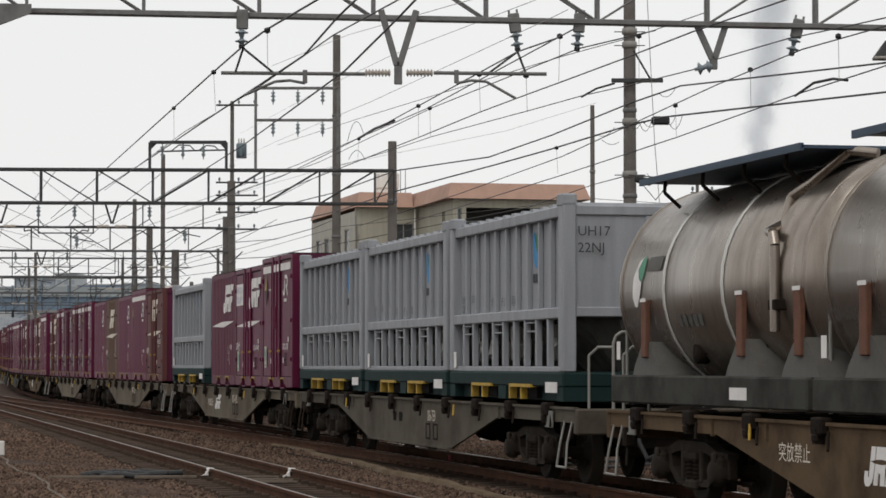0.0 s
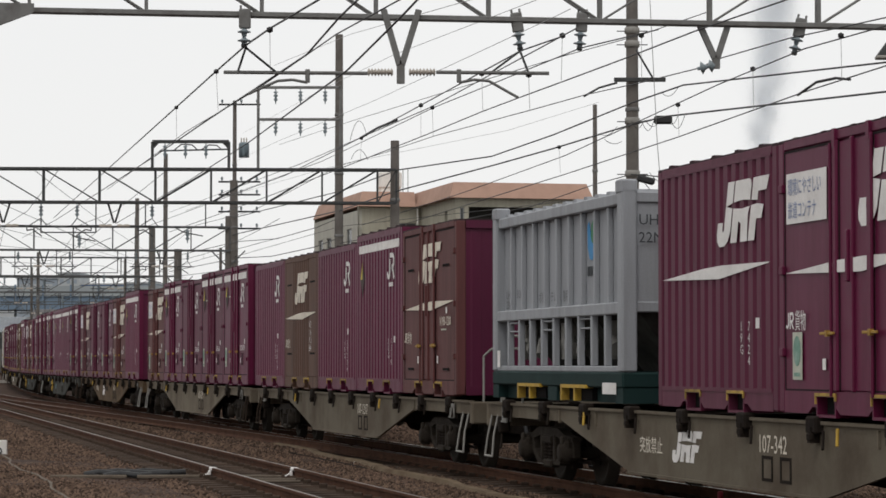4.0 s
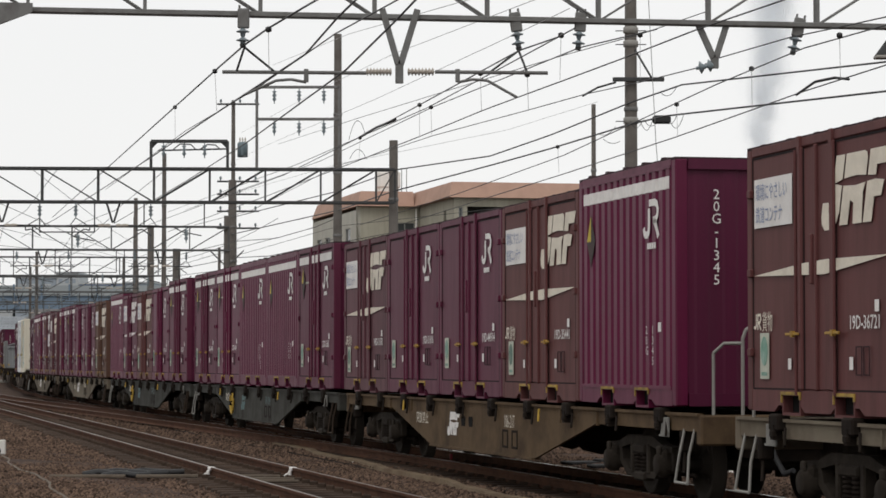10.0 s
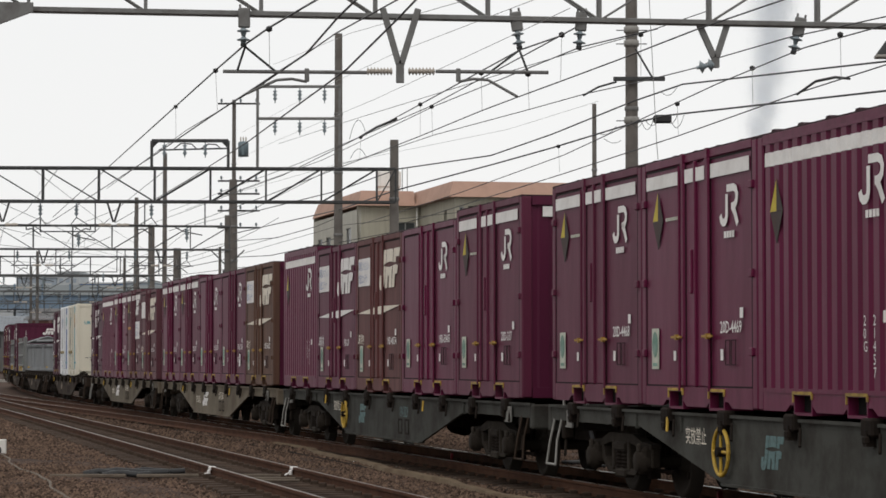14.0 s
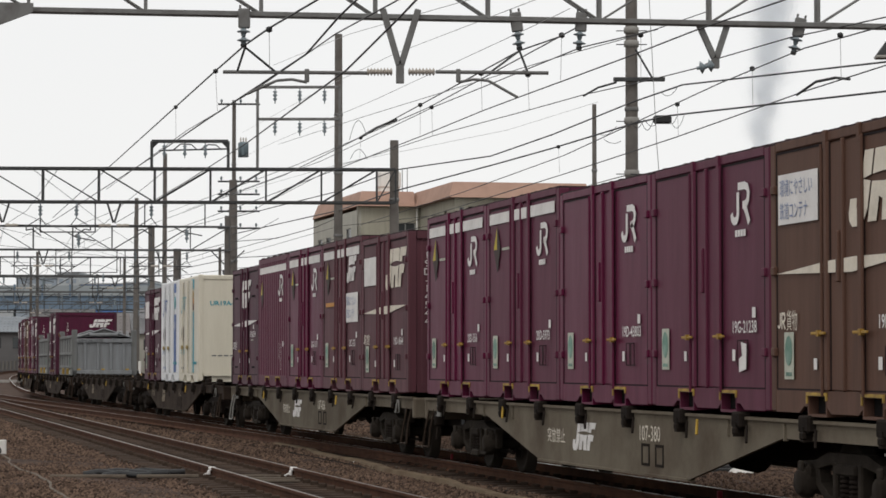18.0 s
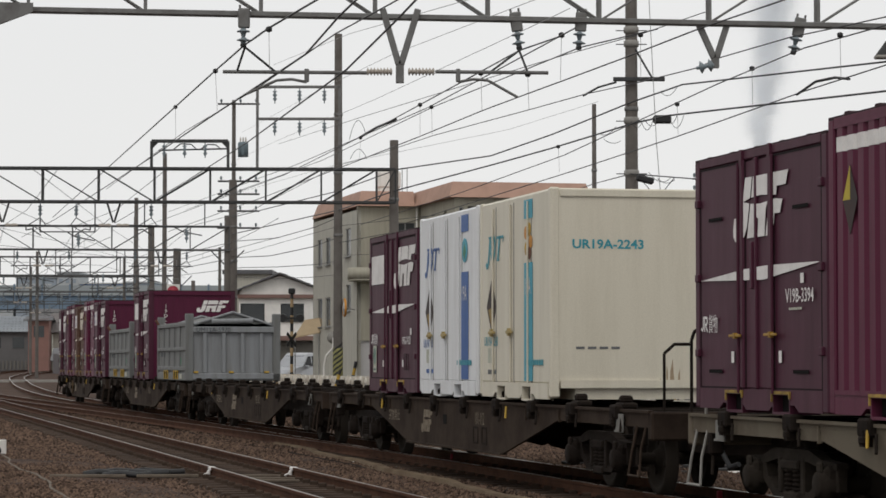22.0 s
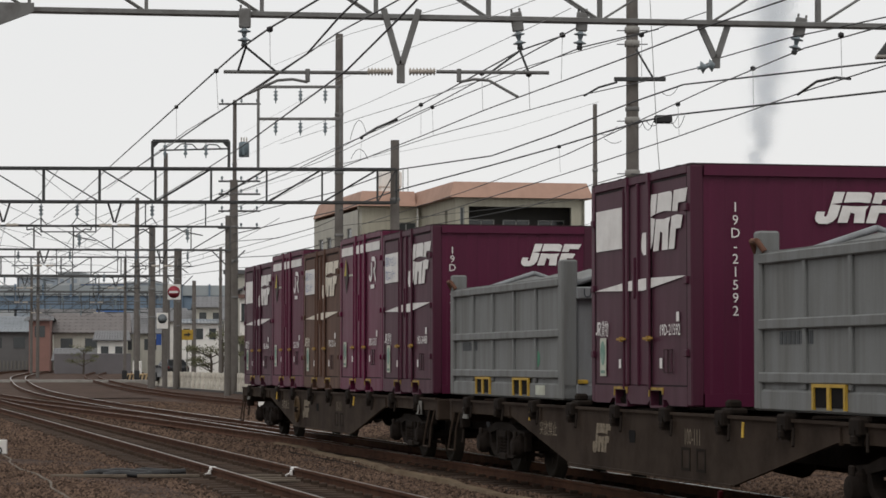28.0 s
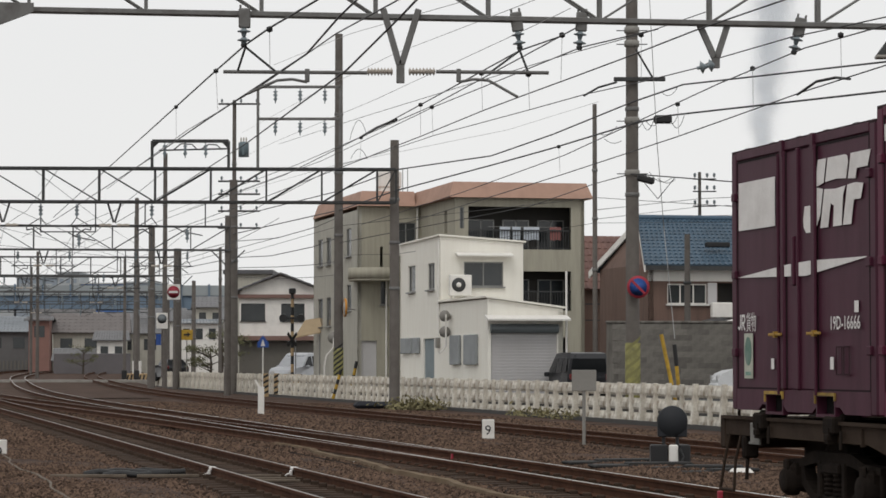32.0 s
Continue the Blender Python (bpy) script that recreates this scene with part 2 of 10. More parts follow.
# ---- the line on which the train runs ----
def line_path(offset):
    """Points along the train's track, every half metre, moved sideways by offset (away from the camera)."""
    u = np.arange(-60, 420, 0.5)
    w = np.clip(u, 0, None)
    hd = 0.21874 + 0.0001 * np.minimum(w, 90) - 0.00064 * np.clip(w - 90, 0, 90) - 0.0012 * np.clip(w - 200, 0, 400)
    x = np.concatenate([[0], np.cumsum(-np.sin(hd) * 0.5)[:-1]])
    y = np.concatenate([[0], np.cumsum(np.cos(hd) * 0.5)[:-1]])
    i0 = 120
    d = 8.372 + 1.225
    x, y = x - x[i0] + d * math.cos(hd[0]), y - y[i0] + d * math.sin(hd[0])
    return u, x + offset * np.cos(hd), y + offset * np.sin(hd), hd


LU, LX, LY, LH = line_path(0.0)


def climb(u):
    """The rise of the line in the distance, in metres."""
    return 0.0024 * ((u - 140) + math.hypot(u - 140, 16)) - 0.0024 * (math.hypot(140, 16) - 140)


def on_line(u, side=0.0, z=0.0):
    """The pose at u metres along the track, with x to the front of the train."""
    z = z + climb(u)
    x, y, h = (float(np.interp(u, LU, q)) for q in (LX, LY, LH))
    return Matrix.Translation((x + side * math.cos(h), y + side * math.sin(h), z)) @ Matrix.Rotation(h - math.pi / 2, 4, "Z")


def run(t):
    """Metres that the train has gone at t seconds, from where it stands at 16 s."""
    s = t - 16
    return 8.27113 * s - 0.010175 * s * s + 0.0001183 * s ** 3 - 0.000000171 * s ** 4


def train_u(ahead, t):
    return 157.466 - run(t) - ahead


# ---- containers ----
WORNBLACK = mat("worn_black_print", (0.032, 0.024, 0.022), 0.7, dirt=(0.07, 0.035, 0.03), dirt_amt=0.6, dirt_scale=4)
RUNOFF = mat("faint_rust_run", (0.36, 0.29, 0.2), 0.7, dirt=(0.22, 0.13, 0.07), dirt_amt=0.7, dirt_scale=6)
GREYTEXT = mat("faded_grey_print", (0.12, 0.125, 0.13), 0.7)
TEALWORN = mat("worn_teal_print", (0.10, 0.17, 0.17), 0.8, dirt=(0.05, 0.06, 0.06), dirt_amt=0.7, dirt_scale=9)
# door rubber, its black also painting the shade lines by the bars
SEAL = mat("rubber_seal_and_shade", (0.018, 0.012, 0.013), 0.8, spec=0.1)
DIAYELLOW = mat("lemon_yellow_print", (0.46, 0.36, 0.03), 0.65, dirt=(0.25, 0.18, 0.03), dirt_amt=0.5, dirt_scale=5)
LEVER = mat("ochre_lever_paint", (0.34, 0.20, 0.03), 0.65, dirt=(0.16, 0.09, 0.03), dirt_amt=0.6, dirt_scale=5)
CARDGREY = mat("dusty_grey_plate", (0.19, 0.185, 0.17), 0.8, dirt=(0.09, 0.08, 0.07), dirt_amt=0.7, dirt_scale=5)
OCHRE = mat("ochre_print", (0.28, 0.19, 0.06), 0.7)
FADEDLEVER = mat("faded_ochre_lever", (0.36, 0.28, 0.12), 0.7)
DULLTEXT = mat("worn_tan_print", (0.21, 0.17, 0.12), 0.8, dirt=(0.06, 0.045, 0.03), dirt_amt=0.8, dirt_scale=9)
CACHE = {}


def cached(key, make, material):
    """A mesh that all alike parts share."""
    k = (key, material.name)
    if k not in CACHE:
        CACHE[k] = make().mesh(key if isinstance(key, str) else key[0], material)
    return CACHE[k]


def mark(name, x, z, w, h, material, parent, y=-1.2335, label=""):
    """A flat painted marking on the near side, one corner at x, z."""
    key = ("marking", round(w, 3), round(h, 3))
    me = cached(key, lambda: B().box(0, w, 0, 0.004, 0, h), material)
    return part(name, me, material, parent, label, pose(x, y, z))


def emblem_long(material, parent, x, z, s=1.0, y=-1.2335, wide=1.0):
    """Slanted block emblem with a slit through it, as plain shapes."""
    def make():
        b = B()
        sl = lambda px, pz: (px + 0.24 * pz, pz)
        for out in ([(0.0, 0.25), (0.0, 0.11), (0.03, 0.03), (0.10, -0.03), (0.24, -0.03), (0.33, 0.03), (0.375, 0.13), (0.375, 0.40), (0.20, 0.43), (0.375, 0.46), (0.375, 0.71), (0.195, 0.71), (0.195, 0.16), (0.165, 0.13), (0.14, 0.16), (0.14, 0.25)],
                    [(0.41, 0.465), (0.55, 0.475), (0.66, 0.48), (0.86, 0.465), (0.86, 0.63), (0.83, 0.69), (0.78, 0.71), (0.41, 0.71)],
                    [(0.41, 0.395), (0.41, 0.0), (0.58, 0.0), (0.58, 0.24), (0.66, 0.21), (0.69, 0.0), (0.87, 0.0), (0.84, 0.22), (0.83, 0.30), (0.86, 0.395), (0.66, 0.38)],
                    [(0.90, 0.46), (1.06, 0.45), (1.06, 0.55), (1.28, 0.55), (1.31, 0.71), (0.90, 0.71)],
                    [(0.90, 0.0), (1.07, 0.0), (1.07, 0.24), (1.21, 0.24), (1.235, 0.39), (1.06, 0.41), (0.90, 0.40)]):
            b.plate([sl(*q) for q in out], 0, 0.004)
        return b
    return part("emblem", cached("emblem_long", make, material), material, parent, "slanted white block emblem", pose(x, y, z) @ Matrix.Diagonal((s * wide, 1, s, 1)))


def stroke(b, pts, w):
    """A flat painted line of even width through the points, mitred where it bends."""
    v = [Vector(p) for p in pts]
    n = len(v)
    lo, hi = [], []
    for k in range(n):
        d0 = (v[k] - v[k - 1]).normalized() if k else (v[1] - v[0]).normalized()
        d1 = (v[k + 1] - v[k]).normalized() if k < n - 1 else d0
        d = (d0 + d1).normalized()
        m = Vector((-d.y, d.x)) * (w / 2 / max(0.5, d.dot(d0)))
        lo.append(v[k] - m)
        hi.append(v[k] + m)
    for k in range(n - 1):
        b.add([(q.x, 0.0, q.y) for q in (lo[k], lo[k + 1], hi[k + 1], hi[k])], [(0, 1, 2, 3)])


def emblem_short(material, parent, x, z, s=1.0, y=-1.2335):
    """A hook beside a looped stem, as plain painted strokes."""
    def make():
        b = B()
        stroke(b, [(0.26, 0.36), (0.26, 0.12), (0.24, 0.07), (0.19, 0.04), (0.12, 0.04), (0.07, 0.07), (0.045, 0.13)], 0.088)
        stroke(b, [(0.26, 0.425), (0.50, 0.425), (0.58, 0.40), (0.615, 0.34), (0.60, 0.27), (0.55, 0.225), (0.48, 0.21), (0.42, 0.21)], 0.085)
        stroke(b, [(0.45, 0.22), (0.54, 0.14), (0.64, 0.0)], 0.09)
        return b
    return part("emblem", cached("emblem_short", make, material), material, parent, "white hook and loop emblem", pose(x, y, z) @ Matrix.Diagonal((s, 1, s, 1)))


def text_bars(parent, x, z, w, h, n, material, y=-1.2335):
    """Writing too small to read: plain bars of its size."""
    def make():
        b = B()
        step = w / n
        for i in range(n):
            b.box(i * step, i * step + step * 0.72, 0, 0.004, 0, h)
        return b
    return part("lettering", cached(("bars", round(w, 3), round(h, 3), n), make, material), material, parent, "", pose(x, y, z))


def diamond(parent, x, z, y=-1.2335, w=0.18, h=0.30):
    """Hazard diamond: yellow above, black below."""
    up = cached(("dia_up", w, h), lambda: B().plate([(-w, 0), (0, 0), (0, h)], 0, 0.004), DIAYELLOW)
    dn = cached(("dia_dn", w, h), lambda: B().plate([(0, 0), (w, 0), (0, h)], 0, 0.004).plate([(-w, -0.002), (0, -h), (w, -0.002)], 0, 0.004), WORNBLACK)
    part("diamond_top", up, DIAYELLOW, parent, "yellow half of a hazard diamond", pose(x, y, z))
    part("diamond_bottom", dn, WORNBLACK, parent, "black half of a hazard diamond", pose(x, y, z))


def shell12(c, H, paint, end_paint=None, ribbed=False, L=3.715):
    """Body, posts, rails, roof and pockets that all twelve-foot boxes have. Base at z = 0, near side at y = -1.225."""
    hx = L / 2
    part("body", cached(("body", H, L), lambda: B().box(-hx + 0.06, hx - 0.06, -1.195, 1.195, 0.185, H - 0.04).box(-hx + 0.06, hx - 0.06, -0.9, 1.195, 0.02, 0.185), paint), paint, c)
    ep = end_paint or paint
    for sx in (-1, 1):
        part("end_panel", cached(("end_panel", H), lambda: end_panel(H), ep), ep, c, "", pose(sx * (hx - 0.02), 0, 0, 0, 0, 0 if sx > 0 else 180))
        for sy in (-1, 1):
            part("corner_post", cached(("corner_post", H), lambda: B().bevel_box(-0.07, 0.07, -0.07, 0.07, 0, H - 0.02, 0.015), paint), paint, c, "", pose(sx * (hx - 0.07), sy * 1.155, 0))
    rise = 0.022 if ribbed else 0.006
    part("roof", cached(("roof", H, L, rise), lambda: roof12(H, hx, rise), ROOF), ROOF, c, "grimy dark roof sheet")
    for sy in (-1, 1):
        part("top_rail", cached(("top_rail", L), lambda: B().bevel_box(-hx + 0.14, hx - 0.14, -0.03, 0.03, -0.09, 0, 0.01), paint), paint, c, "", pose(0, sy * 1.196, H - 0.01))
        part("bottom_rail", cached(("bottom_rail", L), lambda: bottom_rail(hx), paint), paint, c, "", pose(0, 0, 0, 0, 0, 0 if sy < 0 else 180))
    for x in (-0.66, 0.66):
        p = part("fork_pocket", cached("fork_pocket", pocket, paint), paint, c, "open fork pocket", pose(x, -1.2265, 0.0))
        # black plate in place of the shade deep in the pocket
        part("pocket_back", cached("pocket_back", lambda: B().box(-0.2, 0.2, 0.09, 0.12, 0.0, 0.15), HOLE), HOLE, p, "pocket back painted dark for shade")
        part("pocket_trim", cached("pocket_trim", lambda: B().box(-0.25, 0.25, 0, 0.03, 0.158, 0.186).box(-0.25, -0.228, 0, 0.02, 0.085, 0.158).box(0.228, 0.25, 0, 0.02, 0.115, 0.158), TRIMYELLOW), TRIMYELLOW, p, "worn yellow pocket edge", pose(0, -0.014, 0))


def pocket():
    """A short square tunnel for a lift fork, open towards the side."""
    return B().box(-0.235, 0.235, 0, 0.3, -0.03, -0.005).box(-0.235, -0.21, 0, 0.3, -0.005, 0.155).box(0.21, 0.235, 0, 0.3, -0.005, 0.155).box(-0.235, 0.235, 0, 0.3, 0.15, 0.175)


def end_panel(H):
    """One folded sheet with shallow ribs between a sill and a header."""
    pts = [(0.0, -1.09)]
    for k in range(7):
        y = -0.93 + k * 0.31
        pts += [(0.0, y - 0.09), (0.008, y - 0.06), (0.008, y + 0.06), (0.0, y + 0.09)]
    pts.append((0.0, 1.09))
    n = len(pts)
    vs = [(x, y, 0.13) for x, y in pts] + [(x, y, H - 0.13) for x, y in pts] + [(0.045, y, 0.0) for _, y in pts] + [(0.045, y, 0.13) for _, y in pts] + [(0.045, y, H - 0.13) for _, y in pts] + [(0.045, y, H - 0.02) for _, y in pts]
    fs = []
    for k in range(n - 1):
        fs += [(k, k + 1, n + k + 1, n + k), (2 * n + k, 2 * n + k + 1, 3 * n + k + 1, 3 * n + k), (3 * n + k, 3 * n + k + 1, k + 1, k), (4 * n + k, 4 * n + k + 1, 5 * n + k + 1, 5 * n + k), (n + k, n + k + 1, 4 * n + k + 1, 4 * n + k)]
    return B().add(vs, fs)


def roof12(H, hx, rise=0.022):
    """A roof sheet with raised battens in one surface."""
    xs = [(-hx + 0.01, 0.0)]
    for k in range(5):
        x = -hx + 0.45 + k * (2 * hx - 0.9) / 4
        xs += [(x - 0.07, 0.0), (x - 0.05, rise), (x + 0.05, rise), (x + 0.07, 0.0)]
    xs.append((hx - 0.01, 0.0))
    n = len(xs)
    vs = [(x, -1.222, H + z) for x, z in xs] + [(x, 1.222, H + z) for x, z in xs] + [(x, -1.222, H - 0.03) for x, z in xs] + [(x, 1.222, H - 0.03) for x, z in xs]
    fs = []
    for k in range(n - 1):
        fs += [(k, k + 1, n + k + 1, n + k), (2 * n + k, 2 * n + k + 1, k + 1, k), (n + k, n + k + 1, 3 * n + k + 1, 3 * n + k)]
    fs += [(0, n, 3 * n, 2 * n), (n - 1, 2 * n - 1, 4 * n - 1, 3 * n - 1)]
    return B().add(vs, fs)


def bottom_rail(hx):
    pts = [(-hx + 0.14, 0.0), (-1.12, 0.0), (-1.0, 0.06), (-0.89, 0.06), (-0.89, 0.17), (-0.43, 0.17), (-0.43, 0.06), (-0.32, 0.0), (0.32, 0.0), (0.43, 0.06), (0.43, 0.17), (0.89, 0.17), (0.89, 0.06),
           (1.0, 0.06), (1.12, 0.0), (hx - 0.14, 0.0), (hx - 0.14, 0.2), (-hx + 0.14, 0.2)]
    return B().plate(pts, -1.224, -1.19)


def doors12(c, H, paint):
    """Two side doors with their folded bars, hinges, locking rods and yellow handles."""
    hx = 1.8575
    for sx in (-1, 1):
        part("door", cached(("door", H), lambda: B().bevel_box(-0.66, 0.66, 0, 0.02, 0.21, H - 0.12, 0.006), paint), paint, c, "", pose(sx * 1.06, -1.215, 0))
        part("door_bar", cached(("door_bar", H), lambda: B().bevel_box(-0.05, 0.05, -0.03, 0.02, 0.2, H - 0.1, 0.015).box(-0.035, 0.035, -0.035, 0.0, H - 0.16, H - 0.0), paint), paint, c, "", pose(sx * 0.40, -1.215, 0))
        rod = part("locking_rod", cached(("rod", H), lambda: B().tube((0, 0, 0.16), (0, 0, H - 0.12), 0.018, 6), paint), paint, c, "", pose(sx * 0.48, -1.245, 0))
        part("handle", cached("handle", lambda: B().bevel_box(-0.17, 0.15, -0.012, 0.012, -0.013, 0.013, 0.005).box(-0.02, 0.03, -0.02, 0.02, -0.028, 0.028), LEVER), LEVER, rod, "ochre lever handle", pose(0.02 * sx, -0.025, 0.71))
        for z in (0.55, 1.3, H - 0.45):
            part("hinge", cached("hinge", lambda: B().bevel_box(-0.05, 0.05, -0.02, 0.02, -0.04, 0.04, 0.008), paint), paint, c, "", pose(sx * (hx - 0.12), -1.235, z))
    # seal strips that double as painted shade along bars and door edges
    for sx in (-1, 1):
        for x in (0.335, 0.462, 1.705):
            part("door_seal", cached(("door_seal", H), lambda: B().box(-0.011, 0.011, 0, 0.006, 0.21, H - 0.11), SEAL), SEAL, c, "black door seal with painted shade line", pose(sx * x, -1.2205, 0))
        for z in (0.208, H - 0.115):
            part("seal_strip", cached("seal_strip", lambda: B().box(-0.62, 0.62, 0, 0.006, -0.009, 0.009), SEAL), SEAL, c, "black door seal with painted shade line", pose(sx * 1.082, -1.2205, z))
    part("centre_panel", cached(("centre", H), lambda: B().bevel_box(-0.34, 0.34, 0, 0.02, 0.21, H - 0.12, 0.006).bevel_box(-0.025, 0.025, -0.03, 0.01, 0.2, H - 0.1, 0.01)
         .bevel_box(-0.10, -0.04, -0.05, 0.0, 1.15, 1.6, 0.01), paint), paint, c, "", pose(0, -1.215, 0))


def ribs12(c, H, paint, x0=-1.70, x1=1.70, n=14):
    """Corrugated side sheet."""
    def make():
        b = B()
        w = (x1 - x0) / n
        pts = []
        for i in range(n):
            a = x0 + i * w
            pts += [(a, 0.024), (a + w * 0.20, 0.024), (a + w * 0.34, -0.012), (a + w * 0.86, -0.012)]
        pts.append((x1, 0.024))
        for (xa, ya), (xb, yb) in zip(pts, pts[1:]):
            b.quad((xa, ya, 0.2), (xb, yb, 0.2), (xb, yb, H - 0.1), (xa, ya, H - 0.1))
        b.box(x0, x1, -0.015, 0.04, 0.17, 0.21).box(x0, x1, -0.015, 0.04, H - 0.11, H - 0.08)
        return b
    part("corrugated_side", cached(("ribs", H, x0, x1, n), make, paint), paint, c, "vertically corrugated side sheet", pose(0, -1.218, 0))


def rib_stripe(H, x0=-1.70, x1=1.70, n=14):
    """A painted stripe that follows the folds of the corrugated side."""
    b = B()
    w = (x1 - x0) / n
    pts = []
    for i in range(n):
        a = x0 + i * w
        pts += [(a + 0.02 * w, 0.022), (a + 0.17 * w, 0.022), (a + 0.30 * w, -0.012), (a + 0.88 * w, -0.012)]
    for (xa, ya), (xb, yb) in zip(pts, pts[1:]):
        b.quad((xa, ya, H - 0.32), (xb, yb, H - 0.32), (xb, yb, H - 0.19), (xa, ya, H - 0.19))
    return b


def stickers(c, text, paint_kind="D"):
    """Serial number, certificate squares and the eco label of a smooth-sided box."""
    low = -0.08 if paint_kind == "A" else 0.0
    mark("eco_label", -1.475, 0.38 + low, 0.24, 0.43, STICKER, c, label="pale eco label")
    part("eco_disc", cached("eco_disc", lambda: B().lathe([(0.092, 0.0), (0.092, 0.003)], 16, "y"), ECO), ECO, c, "faded blue-green disc", pose(-1.355, -1.2385, 0.64 + low) @ Matrix.Diagonal((1, 1, 1.5, 1)))
    mark("eco_text", -1.43, 0.41 + low, 0.15, 0.035, ECO, c, y=-1.2385)
    mark("certificate", -0.72, 0.47 + low, 0.075, 0.10, WHITE, c)
    mark("certificate", 0.80, 0.47 + low, 0.08, 0.11, WHITE, c)
    mark("certificate", 1.38, 0.88, 0.09, 0.1, WHITE, c)
    for x in (0.95, 1.12):
        part("data_frame", cached("data_frame", lambda: B().box(0, 0.14, 0, 0.006, 0, 0.012).box(0, 0.14, 0, 0.006, 0.24, 0.252).box(0, 0.012, 0, 0.006, 0.012, 0.24).box(0.128, 0.14, 0, 0.006, 0.012, 0.24), ROOF), ROOF, c, "raised plate frame", pose(x, -1.237, 0.42 + low))
    if text:
        letters(text, 0.165, WHITE, c, 0.80, -1.237, 0.74, sx=0.96, name="serial_number", bold=0.002)


def owner_mark(c, material):
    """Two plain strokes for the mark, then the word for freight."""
    def make():
        b = B()
        stroke(b, [(0.09, 0.15), (0.09, 0.04), (0.06, 0.015), (0.02, 0.03)], 0.025)
        stroke(b, [(0.13, 0.0), (0.13, 0.14), (0.2, 0.14), (0.215, 0.1), (0.19, 0.07), (0.15, 0.07), (0.22, 0.0)], 0.025)
        return b
    part("owner_mark", cached("owner_mark", make, material), material, c, "small painted mark", pose(-1.66, -1.2365, 0.76))
    letters("貨物", 0.2, material, c, -1.41, -1.2365, 0.76, sx=0.72, name="owner_word")


SIDE_TEXT = "環境にやさしい\n鉄道コンテナ"


def rail_box(spec, m):
    """One twelve-foot rail container, from its kind, paint, serial number and end marks."""
    kind, paint, serial, end = (list(spec) + ["", ""])[:4]
    paints = {"m": (MAROON, "maroon"), "b": (BROWN, "faded brown"), "p": (PURPLE, "dull maroon"), "d": (PLUM, "dark plum"), "t": (TAN, "weathered tan-brown"), "w": (DRAB, "weathered drab plum")}
    pm, word = paints[paint]
    tall = kind in ("C", "H", "S")
    H = 2.6 if tall else 2.5
    what = {"A": "twelve-foot rail container with slanted white emblem", "B": "twelve-foot rail container with a small white emblem", "C": "tall rail container with white top stripe and hazard diamond",
            "G": "corrugated rail container with a small white emblem", "H": "tall corrugated rail container with white top stripe", "J": "corrugated rail container with slanted cream emblem",
            "V": "rail container, ribbed middle and slanted cream emblem", "W": "flush rail container with slanted cream emblem", "S": "tall rail container with white stripe and text panel"}[kind]
    c = thing("freight_container", f"{word} {what}", "container", "containers of the train", m)
    end_pm = END_MAROON if paint in "mpd" or (kind in "AW" and paint != "w") else pm
    shell12(c, H, pm, end_pm, kind in "GHJV")
    lm = CREAMLINE if paint in ("t", "b", "w") else WHITE
    yr = -1.2345
    if kind in ("A", "B", "C", "S", "W"):
        doors12(c, H, pm)
    if kind == "A":
        mark("panel", -1.62, 1.72, 1.02, 0.46, lm if serial.endswith("6666") or serial.endswith("592") else WHITE, c, label="white text panel")
        if not serial.endswith(("6666", "592", "544", "423")):
            letters(SIDE_TEXT, 0.17, TEXTBLUE, c, -1.57, -1.239, 1.99, sx=0.72, name="slogan", line=1.25)
        emblem_long(lm, c, 0.12, 1.64, 0.86, wide=1.3)
        part("streak", cached("streak", lambda: B().plate([(-1.66, 0.0), (-0.3, -0.03), (0.2, -0.04), (1.66, 0.072), (1.66, 0.08), (0.3, 0.092), (-0.3, 0.078)], 0, 0.004), lm), lm, c, "long tapered pale streak", pose(0, -1.2335, 1.27))
        owner_mark(c, lm)
        stickers(c, serial, "A")
    if kind == "B":
        emblem_short(WHITE, c, 0.76, 1.79, 0.86)
        text_bars(c, 0.9, 1.67, 0.32, 0.065, 4, WHITE)
        stickers(c, serial)
    if kind in ("C", "S"):
        for x0, x1 in ((-1.66, -0.5), (-0.33, -0.06), (0.03, 0.3), (0.5, 1.66)):
            mark("top_stripe", x0, H - 0.31, x1 - x0, 0.14, WHITE, c, label="white stripe")
        diamond(c, -1.25, 1.95)
        text_bars(c, -0.98, 1.93, 0.45, 0.035, 6, STICKER)
        if kind == "C":
            emblem_short(WHITE, c, 0.78, 1.79, 0.86)
            text_bars(c, 0.92, 1.67, 0.32, 0.065, 4, WHITE)
        else:
            emblem_long(WHITE, c, 0.55, 1.85, 0.6)
            mark("panel", 0.5, 1.15, 1.05, 0.5, WHITE, c, label="white text panel")
            letters(SIDE_TEXT, 0.17, TEXTBLUE, c, 0.55, -1.239, 1.45, sx=0.72, name="slogan", line=1.25)
            mark("caution_strip", -1.45, 1.45, 0.9, 0.07, ORANGE, c)
        stickers(c, serial)
    if kind in ("G", "H", "J"):
        ribs12(c, H, pm)
        if kind == "H":
            part("top_stripe", cached(("rib_stripe", H), lambda: rib_stripe(H), WHITE), WHITE, c, "white stripe over the corrugation", pose(0, -1.221, 0))
            diamond(c, -1.3, 1.85, -1.2385, 0.17)
        if kind == "J":
            emblem_long(lm, c, 0.12, 1.62, 0.84, -1.2385, 1.25)
